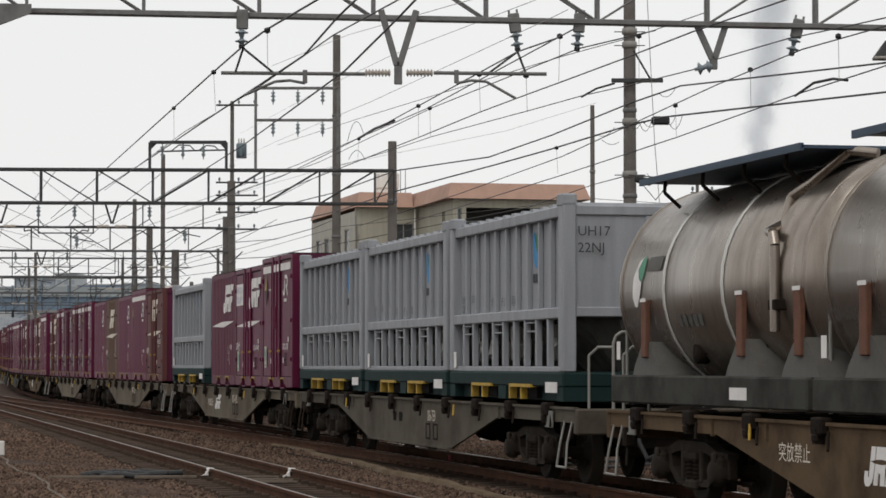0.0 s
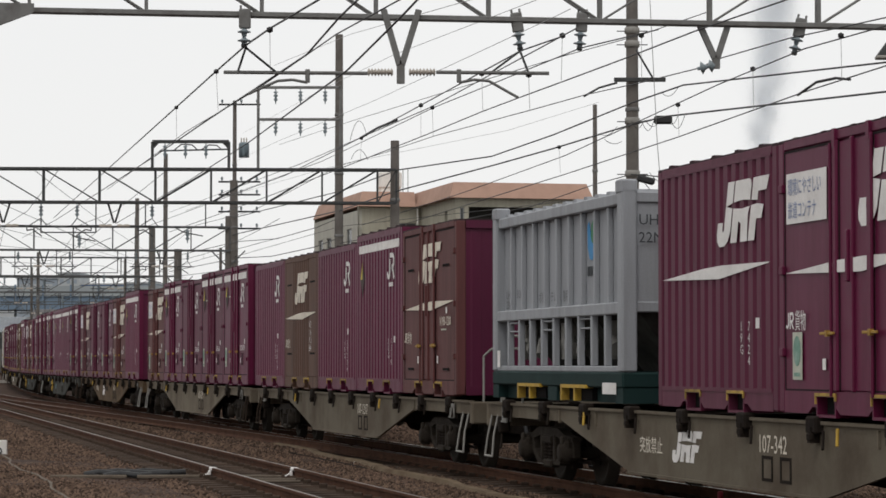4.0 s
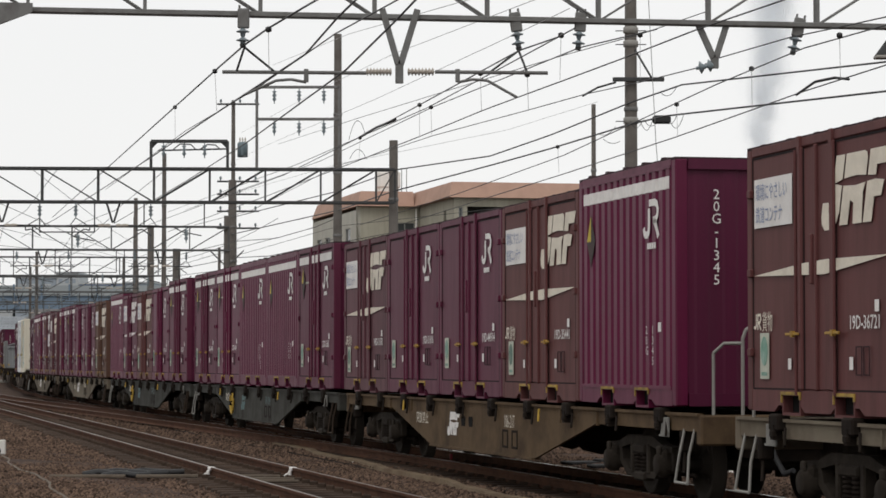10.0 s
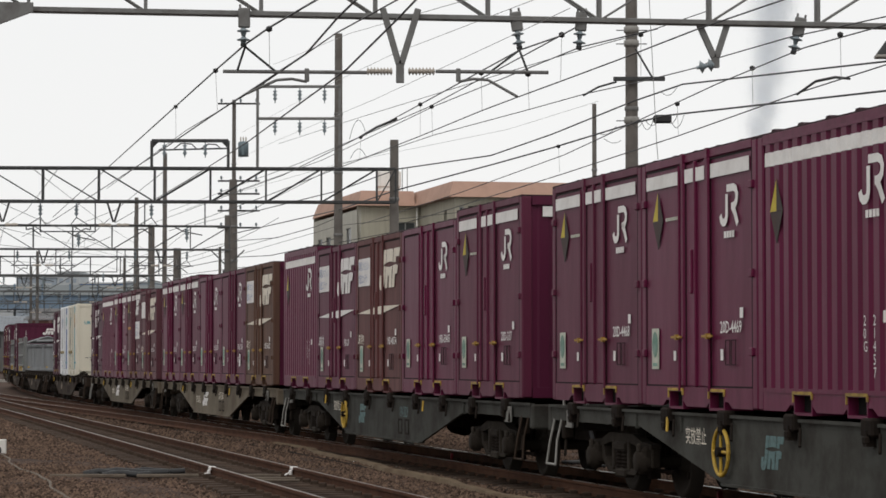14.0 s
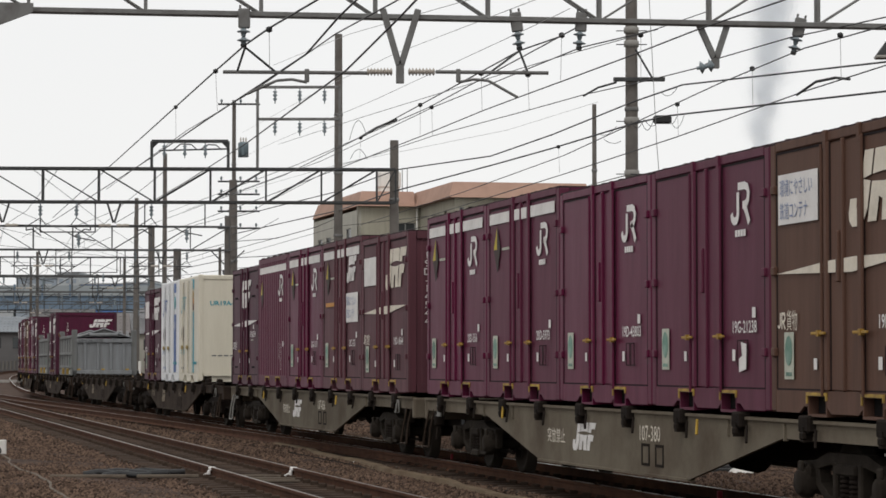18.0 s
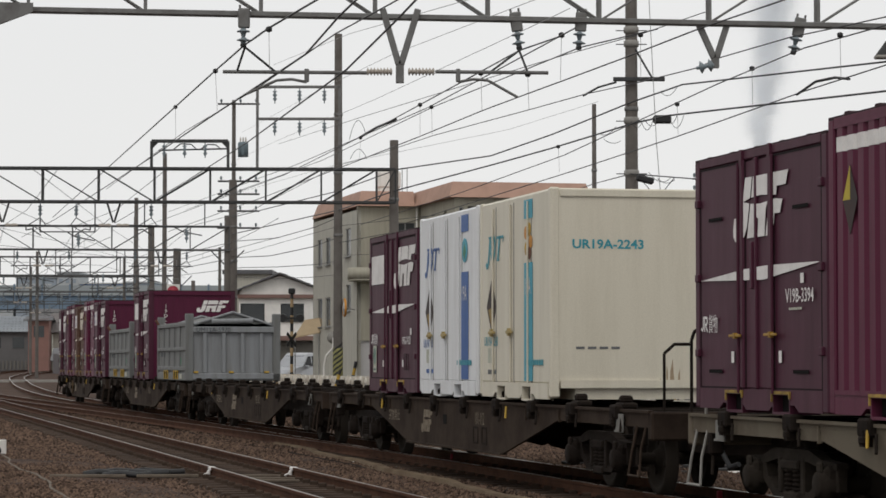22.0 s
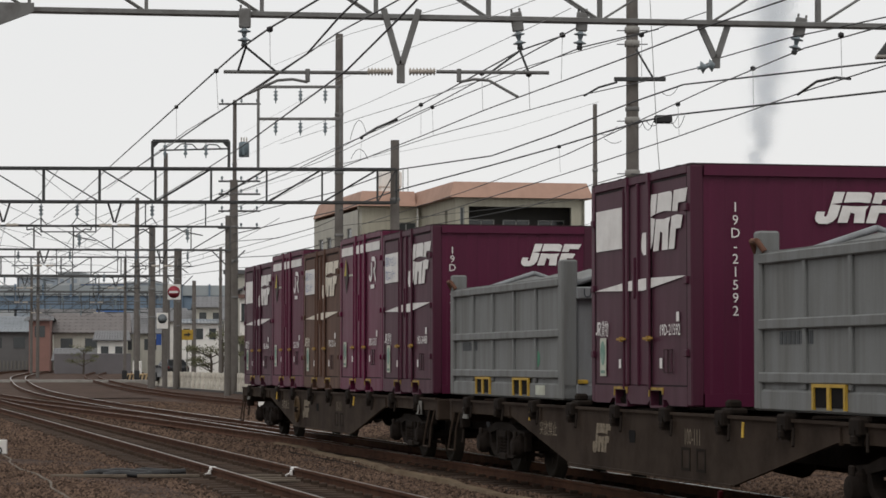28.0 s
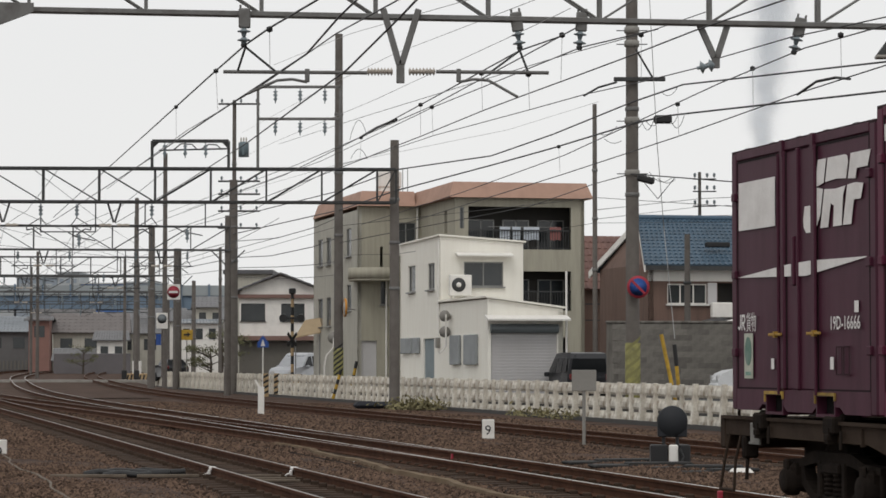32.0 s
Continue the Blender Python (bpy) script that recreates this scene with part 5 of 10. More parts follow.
def deck(hx):
    b = B()
    for s in (-1, 1):
        b.box(-hx, hx, s * 0.7 - 0.06, s * 0.7 + 0.06, 0.8, 0.95)
    n = 18
    for i in range(n + 1):
        x = -hx + 0.1 + i * (2 * hx - 0.2) / n
        b.box(x - 0.07, x + 0.07, -1.1, 1.1, 0.78, 0.955)
    return b


# the train, from its tail: centre in metres ahead of the origin, style, number, platform end, hand wheel; then the load as (metres ahead, what)
P12 = 3.745
LOADED = 1.05
MOVING = []


def five(c, *kinds):
    """Five boxes in a row, from the front end."""
    return [(c + (2 - i) * P12, k) for i, k in enumerate(kinds) if k]


TRAIN = [
    (11.9, "b", "101-111", -1, True, 0.0, five(12.03, ("A", "d", "19D-34488", "v"), ("C", "m", "20D-5535"), ("A", "t", "19D-25116"), ("C", "p", "20D-3304"), ("A", "d", "19D-16666"))),
    (31.8, "b", "100-111", 0, False, 0.25, [(38.5, "open"), (31.75, ("A", "d", "19D-21592", "j")), (25.5, "open")]),
    (51.4, "b", "100-112", 0, False, 0.25, []),
    (71.2, "b", "101-112", 1, False, 0.0, [(74.95, "cream"), (71.1, "white"), (67.2, ("A", "d", "19G-7423"))]),
    (91.8, "g", "107-856", -1, False, 0.0, five(91.83, ("A", "w", "19D-14544", "v"), ("S", "w", "20C-323"), ("C", "m", "20G-1510"), ("H", "p", "20G-23253"), ("W", "d", "V19B-3394"))),
    (111.9, "g", "107-380", 0, False, 0.0, five(111.88, ("A", "t", "19D-36522", "v"), ("B", "p", "19G-21238"), ("B", "m", "19D-43803"), ("C", "p", "20D-5973"), ("C", "m", "20D-356"))),
    (132.0, "d", "104-2829", -1, True, 0.0, five(131.91, ("C", "p", "20D-337", "s"), ("B", "m", "19D-50405"), ("A", "b", "19D-40554"), ("A", "p", "19D-29"), ("H", "m", "20G-2673"))),
    (152.1, "d", "104-1094", -1, True, 0.0, five(152.1, ("C", "p", "20D-5565", "s"), ("H", "m", "20G-261"), ("H", "m", "20G-21457"), ("C", "m", "20D-4469"), ("C", "p", "20D-4468"))),
    (172.2, "t", "106-217", 1, False, 0.0, five(171.8, ("H", "m", "20G-1345", "v"), ("A", "b", "19D-35441"), ("B", "p", "19D-44914"), ("B", "p", "19D-51816"), ("A", "w", "19D-31378"))),
    (192.6, "g", "107-1291", -1, False, 0.0, five(192.74, ("C", "m", "20D-4238", "v"), ("C", "p", "20D-656"), ("B", "p", "19D-43455"), ("C", "m", "20D-6301"), ("A", "b", "19D-36721"))),
    (213.0, "g", "107-1217", 1, False, 0.0, five(212.5, ("W", "b", "V19B-1200", "h"), ("H", "m", "20G-1318"), ("G", "m", "19G-20726"), ("V", "t", "V19B-2654"), ("G", "m", "19G-19899"))),
    (233.2, "g", "107-342", -1, False, 0.0, [(240.75, ("C", "m", "20D-1529", "v")), (237.0, ("A", "m", "19D-41949")), (233.25, ("J", "p", "19G-7424")), (227.0, "hopper")]),
    (253.0, "k", "106-759", 1, False, 0.0, [(259.1, "hopper"), (252.8, "hopper"), (246.45, "hopper")]),
    (273.6, "t", "107-455", -1, False, 0.0, [(279.95, "tank"), (273.65, "tank"), (267.3, "tank")]),
]

for centre, style, number, platform, hand, shorter, load in TRAIN:
    w = wagon(on_line(train_u(centre, 0)), style, number, platform, hand, True, shorter)
    MOVING.append((w, centre, 0.0))
    for at, what in load:
        m = on_line(train_u(at, 0), 0, LOADED)
        if what == "open":
            c = open_box(m, "half-height grey open-top container with a gabled cover")
        elif what in ("cream", "white"):
            c = leased_box(what, m)
        elif what == "hopper":
            c = hopper_box(m)
        elif what == "tank":
            c = tank_box(m, at < 270)
        else:
            c = rail_box(what, m)
        MOVING.append((c, at, LOADED))


# ---- ground and tracks ----
BALLAST = mat("brown_ballast", (0.073, 0.045, 0.033), 0.95, var=0.8, fine=9.0, dirt=(0.024, 0.016, 0.012), dirt_amt=0.75, dirt_scale=0.45, scale=26, bump=0.25, spec=0.12)
STONE = mat("ballast_stone", (0.100, 0.066, 0.048), 0.95, dirt=(0.05, 0.032, 0.022), dirt_amt=0.5, dirt_scale=0.5, island=0.75, spec=0.12, bump=0.0)
RAIL = mat("rusty_rail", (0.078, 0.036, 0.021), 0.9, 0.0, spec=0.1, dirt=(0.030, 0.015, 0.010), dirt_amt=0.6, dirt_scale=3)
RAILTOP = mat("worn_rail_head", (0.22, 0.195, 0.175), 0.38, 0.8, dirt=(0.08, 0.055, 0.04), dirt_amt=0.6, dirt_scale=1.0)
RAILDULL = mat("dull_rail_head", (0.11, 0.068, 0.048), 0.5, 0.5, dirt=(0.08, 0.055, 0.04), dirt_amt=0.6, dirt_scale=1.0)
SLEEPER = mat("weathered_sleeper", (0.062, 0.043, 0.032), 0.9, spec=0.1, dirt=(0.022, 0.016, 0.013), dirt_amt=0.7, dirt_scale=4, obj_random=0.25)
CONCRETE = mat("grey_concrete", (0.30, 0.285, 0.26), 0.85, dirt=(0.17, 0.155, 0.14), dirt_amt=0.7, dirt_scale=1.5)
WALLCON = mat("stained_block_wall", (0.155, 0.145, 0.13), 0.9, dirt=(0.05, 0.044, 0.038), dirt_amt=0.9, dirt_scale=0.9, streak=True)
POLE = mat("pole_concrete", (0.130, 0.117, 0.106), 0.85, dirt=(0.080, 0.070, 0.062), dirt_amt=0.6, dirt_scale=2, obj_random=0.12)
GIRDER = mat("painted_girder_steel", (0.16, 0.16, 0.155), 0.7, dirt=(0.08, 0.07, 0.065), dirt_amt=0.6, dirt_scale=3)
DARKSTEEL = mat("dark_girder_steel", (0.045, 0.047, 0.048), 0.7, dirt=(0.025, 0.022, 0.02), dirt_amt=0.6, dirt_scale=3)
# girder steel for the far gantries, paled to paint in distance haze
HAZESTEEL = mat("haze_pale_girder_steel", (0.095, 0.098, 0.10), 0.75, dirt=(0.06, 0.058, 0.055), dirt_amt=0.6, dirt_scale=3)
WIRE = mat("dark_wire", (0.04, 0.04, 0.042), 0.6)
PALEWIRE = mat("pale_wire", (0.32, 0.32, 0.32), 0.6)
PORCELAIN = mat("porcelain_insulator", (0.42, 0.38, 0.33), 0.3, dirt=(0.25, 0.2, 0.17))
GLASSINS = mat("blue_grey_insulator", (0.2, 0.24, 0.26), 0.3)
ASPHALT = mat("grey_asphalt", (0.085, 0.083, 0.08), 0.9, var=0.25, fine=40)

solid("ground", B().quad((-900, -60, -0.22), (900, -60, -0.22), (900, 2500, -0.22), (-900, 2500, -0.22)), BALLAST, "brown gravelly railway ground", "ground", kind="structure")


def rail_profile():
    return [(-0.06, -0.15), (0.06, -0.15), (0.06, -0.14), (0.012, -0.115), (0.012, -0.045), (0.034, -0.035), (0.034, -0.004), (0.026, 0.0), (-0.026, 0.0), (-0.034, -0.004), (-0.034, -0.035), (-0.012, -0.045), (-0.012, -0.115), (-0.06, -0.14)]


def strip(u0, u1, step, off, prof, z=0.0):
    """A bar of that cross-section along the line from u0 to u1; off is a number or a function of u."""
    us = [u0 + i * step for i in range(int((u1 - u0) / step) + 1)]
    n = len(prof)
    vs = []
    for u in us:
        o = off(u) if callable(off) else off
        m = on_line(u, 0, z)
        for s, h in prof:
            vs.append(m @ Vector((0, o + s, h)))
    fs = [(k * n + i, k * n + (i + 1) % n, (k + 1) * n + (i + 1) % n, (k + 1) * n + i) for k in range(len(us) - 1) for i in range(n)]
    return B().add(vs, fs)


HEAD = [(-0.018, -0.001), (0.02, -0.001), (0.02, 0.0015), (-0.018, 0.0015)]


BRIGHT = mat("polished_rail_head", (0.55, 0.53, 0.5), 0.28, 0.9, dirt=(0.3, 0.26, 0.22), dirt_amt=0.5, dirt_scale=1.5)
BROAD = [(-0.025, -0.001), (0.025, -0.001), (0.025, 0.0015), (-0.025, 0.0015)]


trng = random.Random(8)


def track(name, u0, u1, off, label, sleepers=(15, 150), top=None, head=None, lift=0.0):
    t = thing(name, label, "railway track", "tracks", None, "structure")
    top = top or RAILTOP
    for s in (-0.566, 0.566):
        o = (lambda u, s=s: off(u) + s) if callable(off) else off + s
        r = part("rail", strip(u0, u1, 2.0, o, rail_profile()), RAIL, t, "rusty rail")
        part("rail_head", strip(u0, u1, 2.0, o, head or HEAD), top, r, "worn rail head")
    u = sleepers[0]
    me = cached("sleeper", lambda: B().bevel_box(-0.11, 0.11, -1.05, 1.05, -0.235, -0.15, 0.015), SLEEPER)
    while u < sleepers[1]:
        part("sleeper", me, SLEEPER, t, "", on_line(u, off(u) if callable(off) else off, trng.uniform(-0.004, 0.004)) @ pose(0, trng.uniform(-0.05, 0.05), 0, 0, 0, trng.uniform(-1.5, 1.5)))
        u += 0.62 if u < 80 else 1.24
    clips = B()
    for i in range(int((78 - sleepers[0]) / 0.62)):
        for s in (-0.566, 0.566):
            m = on_line(sleepers[0] + i * 0.62, off + s)
            for e in (-0.105, 0.105):
                p = m @ Vector((0, e, 0))
                clips.bevel_box(p.x - 0.055, p.x + 0.055, p.y - 0.045, p.y + 0.045, -0.16, -0.105 + lift * 0.3, 0.012)
    tagged(part("rail_clips", clips, SLEEPER, t, "dark rail fastenings on the sleepers"), kind="stuff")
    return t


def cross_off(u):
    k = min(1.0, max(0.0, (u - 38) / 125))
    return -3.9 * (k * k * (3 - 2 * k) * 0.5 + k * 0.5)


track("track", 5, 400, 0.0, "rusty main track under the train", (15, 130), BRIGHT, BROAD)
track("track", 5, 400, -3.9, "rusty siding track with bright rail heads", (15, 110), None, None, 0.035)
track("track", 5, 400, 6.0, "dull rusty track along the white fence", (40, 100), RAILDULL)
t4 = thing("turnout", "crossover turnout rails between two tracks", "railway track", "tracks", None, "structure")
for s in (-0.566, 0.566):
    r = part("rail", strip(38, 163, 2.0, lambda u, s=s: cross_off(u) + s, rail_profile()), RAIL, t4, "rusty rail")
    part("rail_head", strip(38, 163, 2.0, lambda u, s=s: cross_off(u) + s, HEAD), RAILTOP, r, "worn rail head")
# joint clamps painted white, on the siding
for u, o in ((38.1, -4.466), (37.75, -3.334)):
    solid("rail_joint_clamp", B().bevel_box(-0.10, 0.10, -0.05, 0.045, -0.045, 0.006, 0.012).bevel_box(-0.03, 0.06, -0.075, -0.035, -0.12, -0.04, 0.012).tube((-0.02, -0.13, -0.12), (0.02, -0.05, -0.07), 0.014, 8), WHITE, "white painted rail joint clamp", "rail clamp", "rail clamps", m=on_line(u, o))

# ballast heaps between the tracks and loose stones
rng = random.Random(4)


def bed_height(u, o):
    """Height of the ballast at u metres along the line and o metres beside it."""
    for c in (-3.9, 0.0, 6.0):
        if abs(o - c) < 1.35:
            return -0.208 if c < 0 else -0.186
    for u0, u1, o0, o1, h in BANKS:
        if u0 < u < u1 and o0 < o < o1:
            return -0.235 + h * 0.85 * math.sin(math.pi * (o - o0) / (o1 - o0))
    return -0.228


BANKS = ((15, 120, 1.4, 4.6, 0.12), (15, 60, -2.55, -1.36, 0.08), (15, 70, -9.5, -5.3, 0.1))


def stones(name, n, u0, u1, power, size, label):
    """Loose stones strewn along the line, joined into one mesh."""
    vs, fs = [], []
    while len(vs) < n * 6:
        u, o = u0 + (u1 - u0) * rng.random() ** power, rng.uniform(-13, 10.5)
        p = on_line(u, o).translation
        x, y = p.x, p.y
        if y < 32 or abs(x) > 0.178 * y or abs(o) < 1.0:
            continue
        s = size * rng.uniform(0.5, 1.3)
        a, h = rng.uniform(0, 6.28), s * rng.uniform(0.5, 1.1)
        c, d = math.cos(a) * s, math.sin(a) * s
        z = bed_height(u, o)
        k = len(vs)
        vs += [(x + c, y + d, z), (x - d * 0.8, y + c * 0.8, z), (x - c * 0.9, y - d * 0.9, z), (x + d, y - c, z), (x + c * 0.3, y + d * 0.3, z + h), (x - c * 0.35, y - d * 0.25, z + h * 0.85)]
        fs += [(k, k + 1, k + 4), (k + 1, k + 5, k + 4), (k + 1, k + 2, k + 5), (k + 2, k + 3, k + 5), (k + 3, k + 4, k + 5), (k + 3, k, k + 4)]
    me = bpy.data.meshes.new(name)
    me.from_pydata(vs, [], fs)
    me.materials.append(STONE)
    ob = new(name, me)
    tagged(ob, label, "ballast", kind="stuff")
    return ob


stones("ballast_stones", 120000, 30, 62, 1.0, 0.031, "loose brown ballast stones")
stones("ballast_stones", 75000, 50, 112, 1.2, 0.048, "loose brown ballast stones")
bed = [(-1.45, -0.225), (1.45, -0.225), (1.2, -0.18), (-1.2, -0.18)]
# main track bed: oil-blackened, and darkened further for the train's shade
OILY_SHADED = mat("oily_shaded_ballast", (0.020, 0.014, 0.011), 0.95, var=0.8, fine=9.0, dirt=(0.010, 0.008, 0.007), dirt_amt=0.75, dirt_scale=0.45, scale=26, bump=0.25, spec=0.1)
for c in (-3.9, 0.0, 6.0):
    solid("track_bed", strip(15, 128, 1.0, c, bed, -0.022 if c < 0 else 0.0), BALLAST if c else OILY_SHADED, "packed brown ballast between the rails", "ballast", kind="stuff")


solid("embankment", strip(128, 400, 2.0, 0.0, [(-9.5, -2.2), (12.0, -2.2), (8.6, -0.19), (-6.4, -0.19)]), BALLAST, "low brown embankment under the distant tracks", "embankment", kind="structure")


def bank(u0, u1, o0, o1, h):
    """A low uneven shoulder of ballast between two tracks."""
    us = [u0 + 0.5 * i for i in range(int((u1 - u0) / 0.5))]
    w = 7
    vs = []
    for u in us:
        for j in range(w):
            k = j / (w - 1)
            z = -0.225 + h * math.sin(math.pi * k) * (0.7 + 0.6 * noise.noise(Vector((u * 0.3, k * 3, 1.0)))) + 0.02 * noise.noise(Vector((u * 2, k * 9, 5.0)))
            vs.append(on_line(u, o0 + (o1 - o0) * k, z).translation)
    fs = [(i * w + j, i * w + j + 1, (i + 1) * w + j + 1, (i + 1) * w + j) for i in range(len(us) - 1) for j in range(w - 1)]
    return solid("ballast_bank", B().add(vs, fs, True), BALLAST, "low bank of brown ballast", "ballast", kind="stuff")


bank(15, 120, 1.4, 4.6, 0.12)
bank(15, 60, -2.55, -1.36, 0.08)
bank(15, 70, -9.5, -5.2, 0.1)
solid("cable_trough", strip(28, 54, 0.5, lambda u: -0.95 - 0.034 * (52 - u) + 0.06 * math.sin(u * 0.9) + 0.03 * math.sin(u * 2.3), [(-0.08, -0.23), (0.08, -0.23), (0.06, -0.125), (-0.06, -0.125)]), mat("dusty_cable_cover", (0.165, 0.125, 0.085), 0.95, spec=0.05, dirt=(0.09, 0.06, 0.04), dirt_amt=0.7, dirt_scale=2.0), "dusty tan cable cover along the track", "cable cover")


# ---- gantries and poles ----
def truss_beam(xa, ya, xb, yb, zl, h, chord, paint, label, lattice=2.0, flip=4, legs=(), phase=0.0, gap=0.22):
    t = thing("gantry", label, "overhead gantry", "gantries")
    L = math.hypot(xb - xa, yb - ya)
    t.matrix_basis = pose(xa, ya, 0, 0, 0, math.degrees(math.atan2(yb - ya, xb - xa)))
    n = round(L / lattice)
    for side in (-gap, gap):
        part("lower_chord", B().bevel_box(0, L, side - chord / 2, side + chord / 2, zl - chord / 2, zl + chord / 2, chord * 0.1), paint, t)
        part("upper_chord", B().bevel_box(0, L, side - chord / 2, side + chord / 2, zl + h - chord / 2, zl + h + chord / 2, chord * 0.1), paint, t)
        for i in range(n + 1):
            x = min(L, i * L / n + phase)
            part("upright", cached(("up", h, chord), lambda: B().box(-chord * 0.33, chord * 0.33, -chord * 0.15, chord * 0.15, 0, h), paint), paint, t, "", pose(x, side, zl))
            if i < n:
                a, c = ((x, side, zl + h), (min(L, x + L / n), side, zl)) if (i // flip) % 2 == 0 else ((x, side, zl), (min(L, x + L / n), side, zl + h))
                part("diagonal", B().tube(a, c, chord * 0.3, 4), paint, t)
    for x in legs:
        part("column", B().tube((x, 0, -0.22), (x, 0, zl + h + 0.6), 0.2, 12, 0.16), POLE, t, "concrete column")
        part("knee_brace", B().tube((x, 0, zl - 0.9), (x + 0.9, 0, zl), chord * 0.4, 6).tube((x, 0, zl - 0.9), (x - 0.9, 0, zl), chord * 0.4, 6), paint, t)
    return t


def pole(x, y, top, r, label="grey concrete pole beside the tracks", taper=0.78, bands=True):
    p = thing("utility_pole", label, "pole", "poles", pose(x, y, -0.22))
    part("shaft", B().tube((0, 0, 0), (0, 0, top + 0.22), r, 16, r * taper), POLE, p)
    if bands:
        for k in (0.45, 0.62, 0.78):
            z = (top + 0.22) * k
            rr = r * (1 - (1 - taper) * k) + 0.012
            part("clamp_band", B().lathe([(rr, z - 0.06), (rr + 0.012, z - 0.05), (rr + 0.012, z + 0.05), (rr, z + 0.06)], 14, "z"), GIRDER, p)
    return p


g1 = truss_beam(-9.2, 44.2, 12.2, 47.4, 7.46, 1.25, 0.085, GIRDER, "grey lattice gantry beam over the tracks", 2.02, 6, (0.0, 21.4), 0.25, 0.09)
part("knee_plate", B().plate([(0.3, 6.6), (2.3, 7.4), (2.3, 7.55), (0.3, 7.55)], -0.27, -0.18), GIRDER, g1, "riveted knee plate")
g2 = truss_beam(-22.0, 95.9, -1.75, 97.0, 7.38, 1.22, 0.10, DARKSTEEL, "dark lattice gantry beam over the tracks", 2.02, 5, (0.0,), 1.34)
BEAMS = ((96.4, -22.0, -1.75, 7.38), (139, -32, -11.4, 7.52), (178, -40, -17.9, 7.45), (216, -48, -24, 7.35), (258, -57, -27, 7.3), (300, -66, -33, 7.3))


def under_beam(x, k):
    """The depth of the k-th distant gantry beam at x, and the height of its lower chord."""
    D, xa, xb, zl = BEAMS[k]
    return D + (1.1 if k == 0 else 2.0) * (x - xa) / (xb - xa) - (0.5 if k == 0 else 0.0), zl


# these beams carry the haze in their paler steel colour
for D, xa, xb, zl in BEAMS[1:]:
    truss_beam(xa, D, xb, D + 2, zl, 1.25, 0.095, HAZESTEEL, "distant dark lattice gantry beam over the tracks", 2.1, 7, (0.0, xb - xa))
p1 = pole(-1.8, 97.2, 9.7, 0.20, "thick grey concrete gantry pole by the fence")
p2 = pole(-4.8, 121, 16.6, 0.22, "tall grey concrete pole with a striped foot")
p3 = pole(-11.92, 150, 11.9, 0.29, "thick grey concrete gantry pole")
p3b = pole(-12.0, 151.5, 16.6, 0.14, "slim concrete pole with a transformer")
p4 = pole(5.5, 77, 14.5, 0.21, "tall grey concrete pole with a yellow foot")
p5 = pole(6.07, 106, 11.9, 0.11, "slim dark concrete pole behind the fence")
pole(-18.2, 165, 10, 0.25)
pole(-17.9, 170, 15, 0.17)
pole(-25.5, 220, 9.7, 0.30)
pole(-23.2, 200, 14.0, 0.19)
pole(-24.2, 208, 13.0, 0.15)
pole(-17.67, 175, 9.09, 0.22)
pole(-20.29, 215, 8.21, 0.2)
pole(-13.50, 160, 8.51, 0.11)
for px, D in ((-34.5, 225), (-40.5, 260), (-28.9, 240)):
    pole(px, D, 11.0, 0.16, "slim distant pole beside the tracks", bands=False)
# hazard sleeves
WORNSTRIPE = mat("worn_dark_stripe", (0.2, 0.19, 0.075), 0.8)
SLEEVE = mat("faded_yellow_sleeve", (0.30, 0.285, 0.10), 0.8, dirt=(0.11, 0.105, 0.06), dirt_amt=0.85, dirt_scale=2.5)
for p, z0, z1, r in ((p2, 0.9, 2.4, 0.226), (p4, 0.5, 2.3, 0.216)):
    part("hazard_sleeve", B().lathe([(r, z0), (r + 0.006, z0 + 0.01), (r + 0.006, z1), (r, z1 + 0.01)], 20, "z"), SLEEVE, p, "scuffed yellow-green sleeve")
    for k in range(6):
        z = z0 + 0.15 + k * (z1 - z0) / 6.5
        b = B()
        for j in range(8):
            a0, a1 = math.radians(200 + 18 * j), math.radians(218 + 18 * j)
            rr = r + 0.009
            b.quad((rr * math.cos(a0), rr * math.sin(a0), z + 0.05 * j), (rr * math.cos(a1), rr * math.sin(a1), z + 0.05 * (j + 1)), (rr * math.cos(a1), rr * math.sin(a1), z + 0.05 * (j + 1) + 0.1), (rr * math.cos(a0), rr * math.sin(a0), z + 0.05 * j + 0.1))
        part("hazard_stripe", b, BLACK if p is p2 else WORNSTRIPE, p)
# crossarms on the poles
part("crossarm", B().bevel_box(-0.55, 0.95, -0.06, 0.06, 0, 0.12, 0.01), DARKSTEEL, p4, "steel crossarm", pose(0, -0.3, 9.69 + 0.22))
part("arm_brace", B().tube((0.1, -0.3, 10.62 + 0.22), (0.6, -0.3, 9.76 + 0.22), 0.03, 6), DARKSTEEL, p4)
for z in (8.57, 7.03, 11.22, 10.82):
    part("cable_clamp", B().lathe([(0.185, z + 0.12), (0.22, z + 0.14), (0.22, z + 0.3), (0.185, z + 0.32)], 14, "z"), CHROME, p4)
    part("step_bolt", B().tube((-0.45, -0.05, z + 0.2), (0.45, -0.05, z + 0.2), 0.015, 6), DARKSTEEL, p4)
for z in (16.30, 11.86, 11.12, 10.15, 9.18):
    part("crossarm", B().bevel_box(-0.9, 1.5, -0.06, 0.06, 0, 0.1, 0.01), DARKSTEEL, p3b, "steel crossarm", pose(0, -0.25, z + 0.22))
    for x in (-0.7, 0.4, 1.3):
        part("pin_insulator", cached("pin", lambda: B().lathe([(0.03, 0), (0.03, 0.06), (0.08, 0.08), (0.05, 0.14), (0.08, 0.16), (0.04, 0.24)], 10, "z"), GLASSINS), GLASSINS, p3b, "", pose(x, -0.25, z + 0.32))
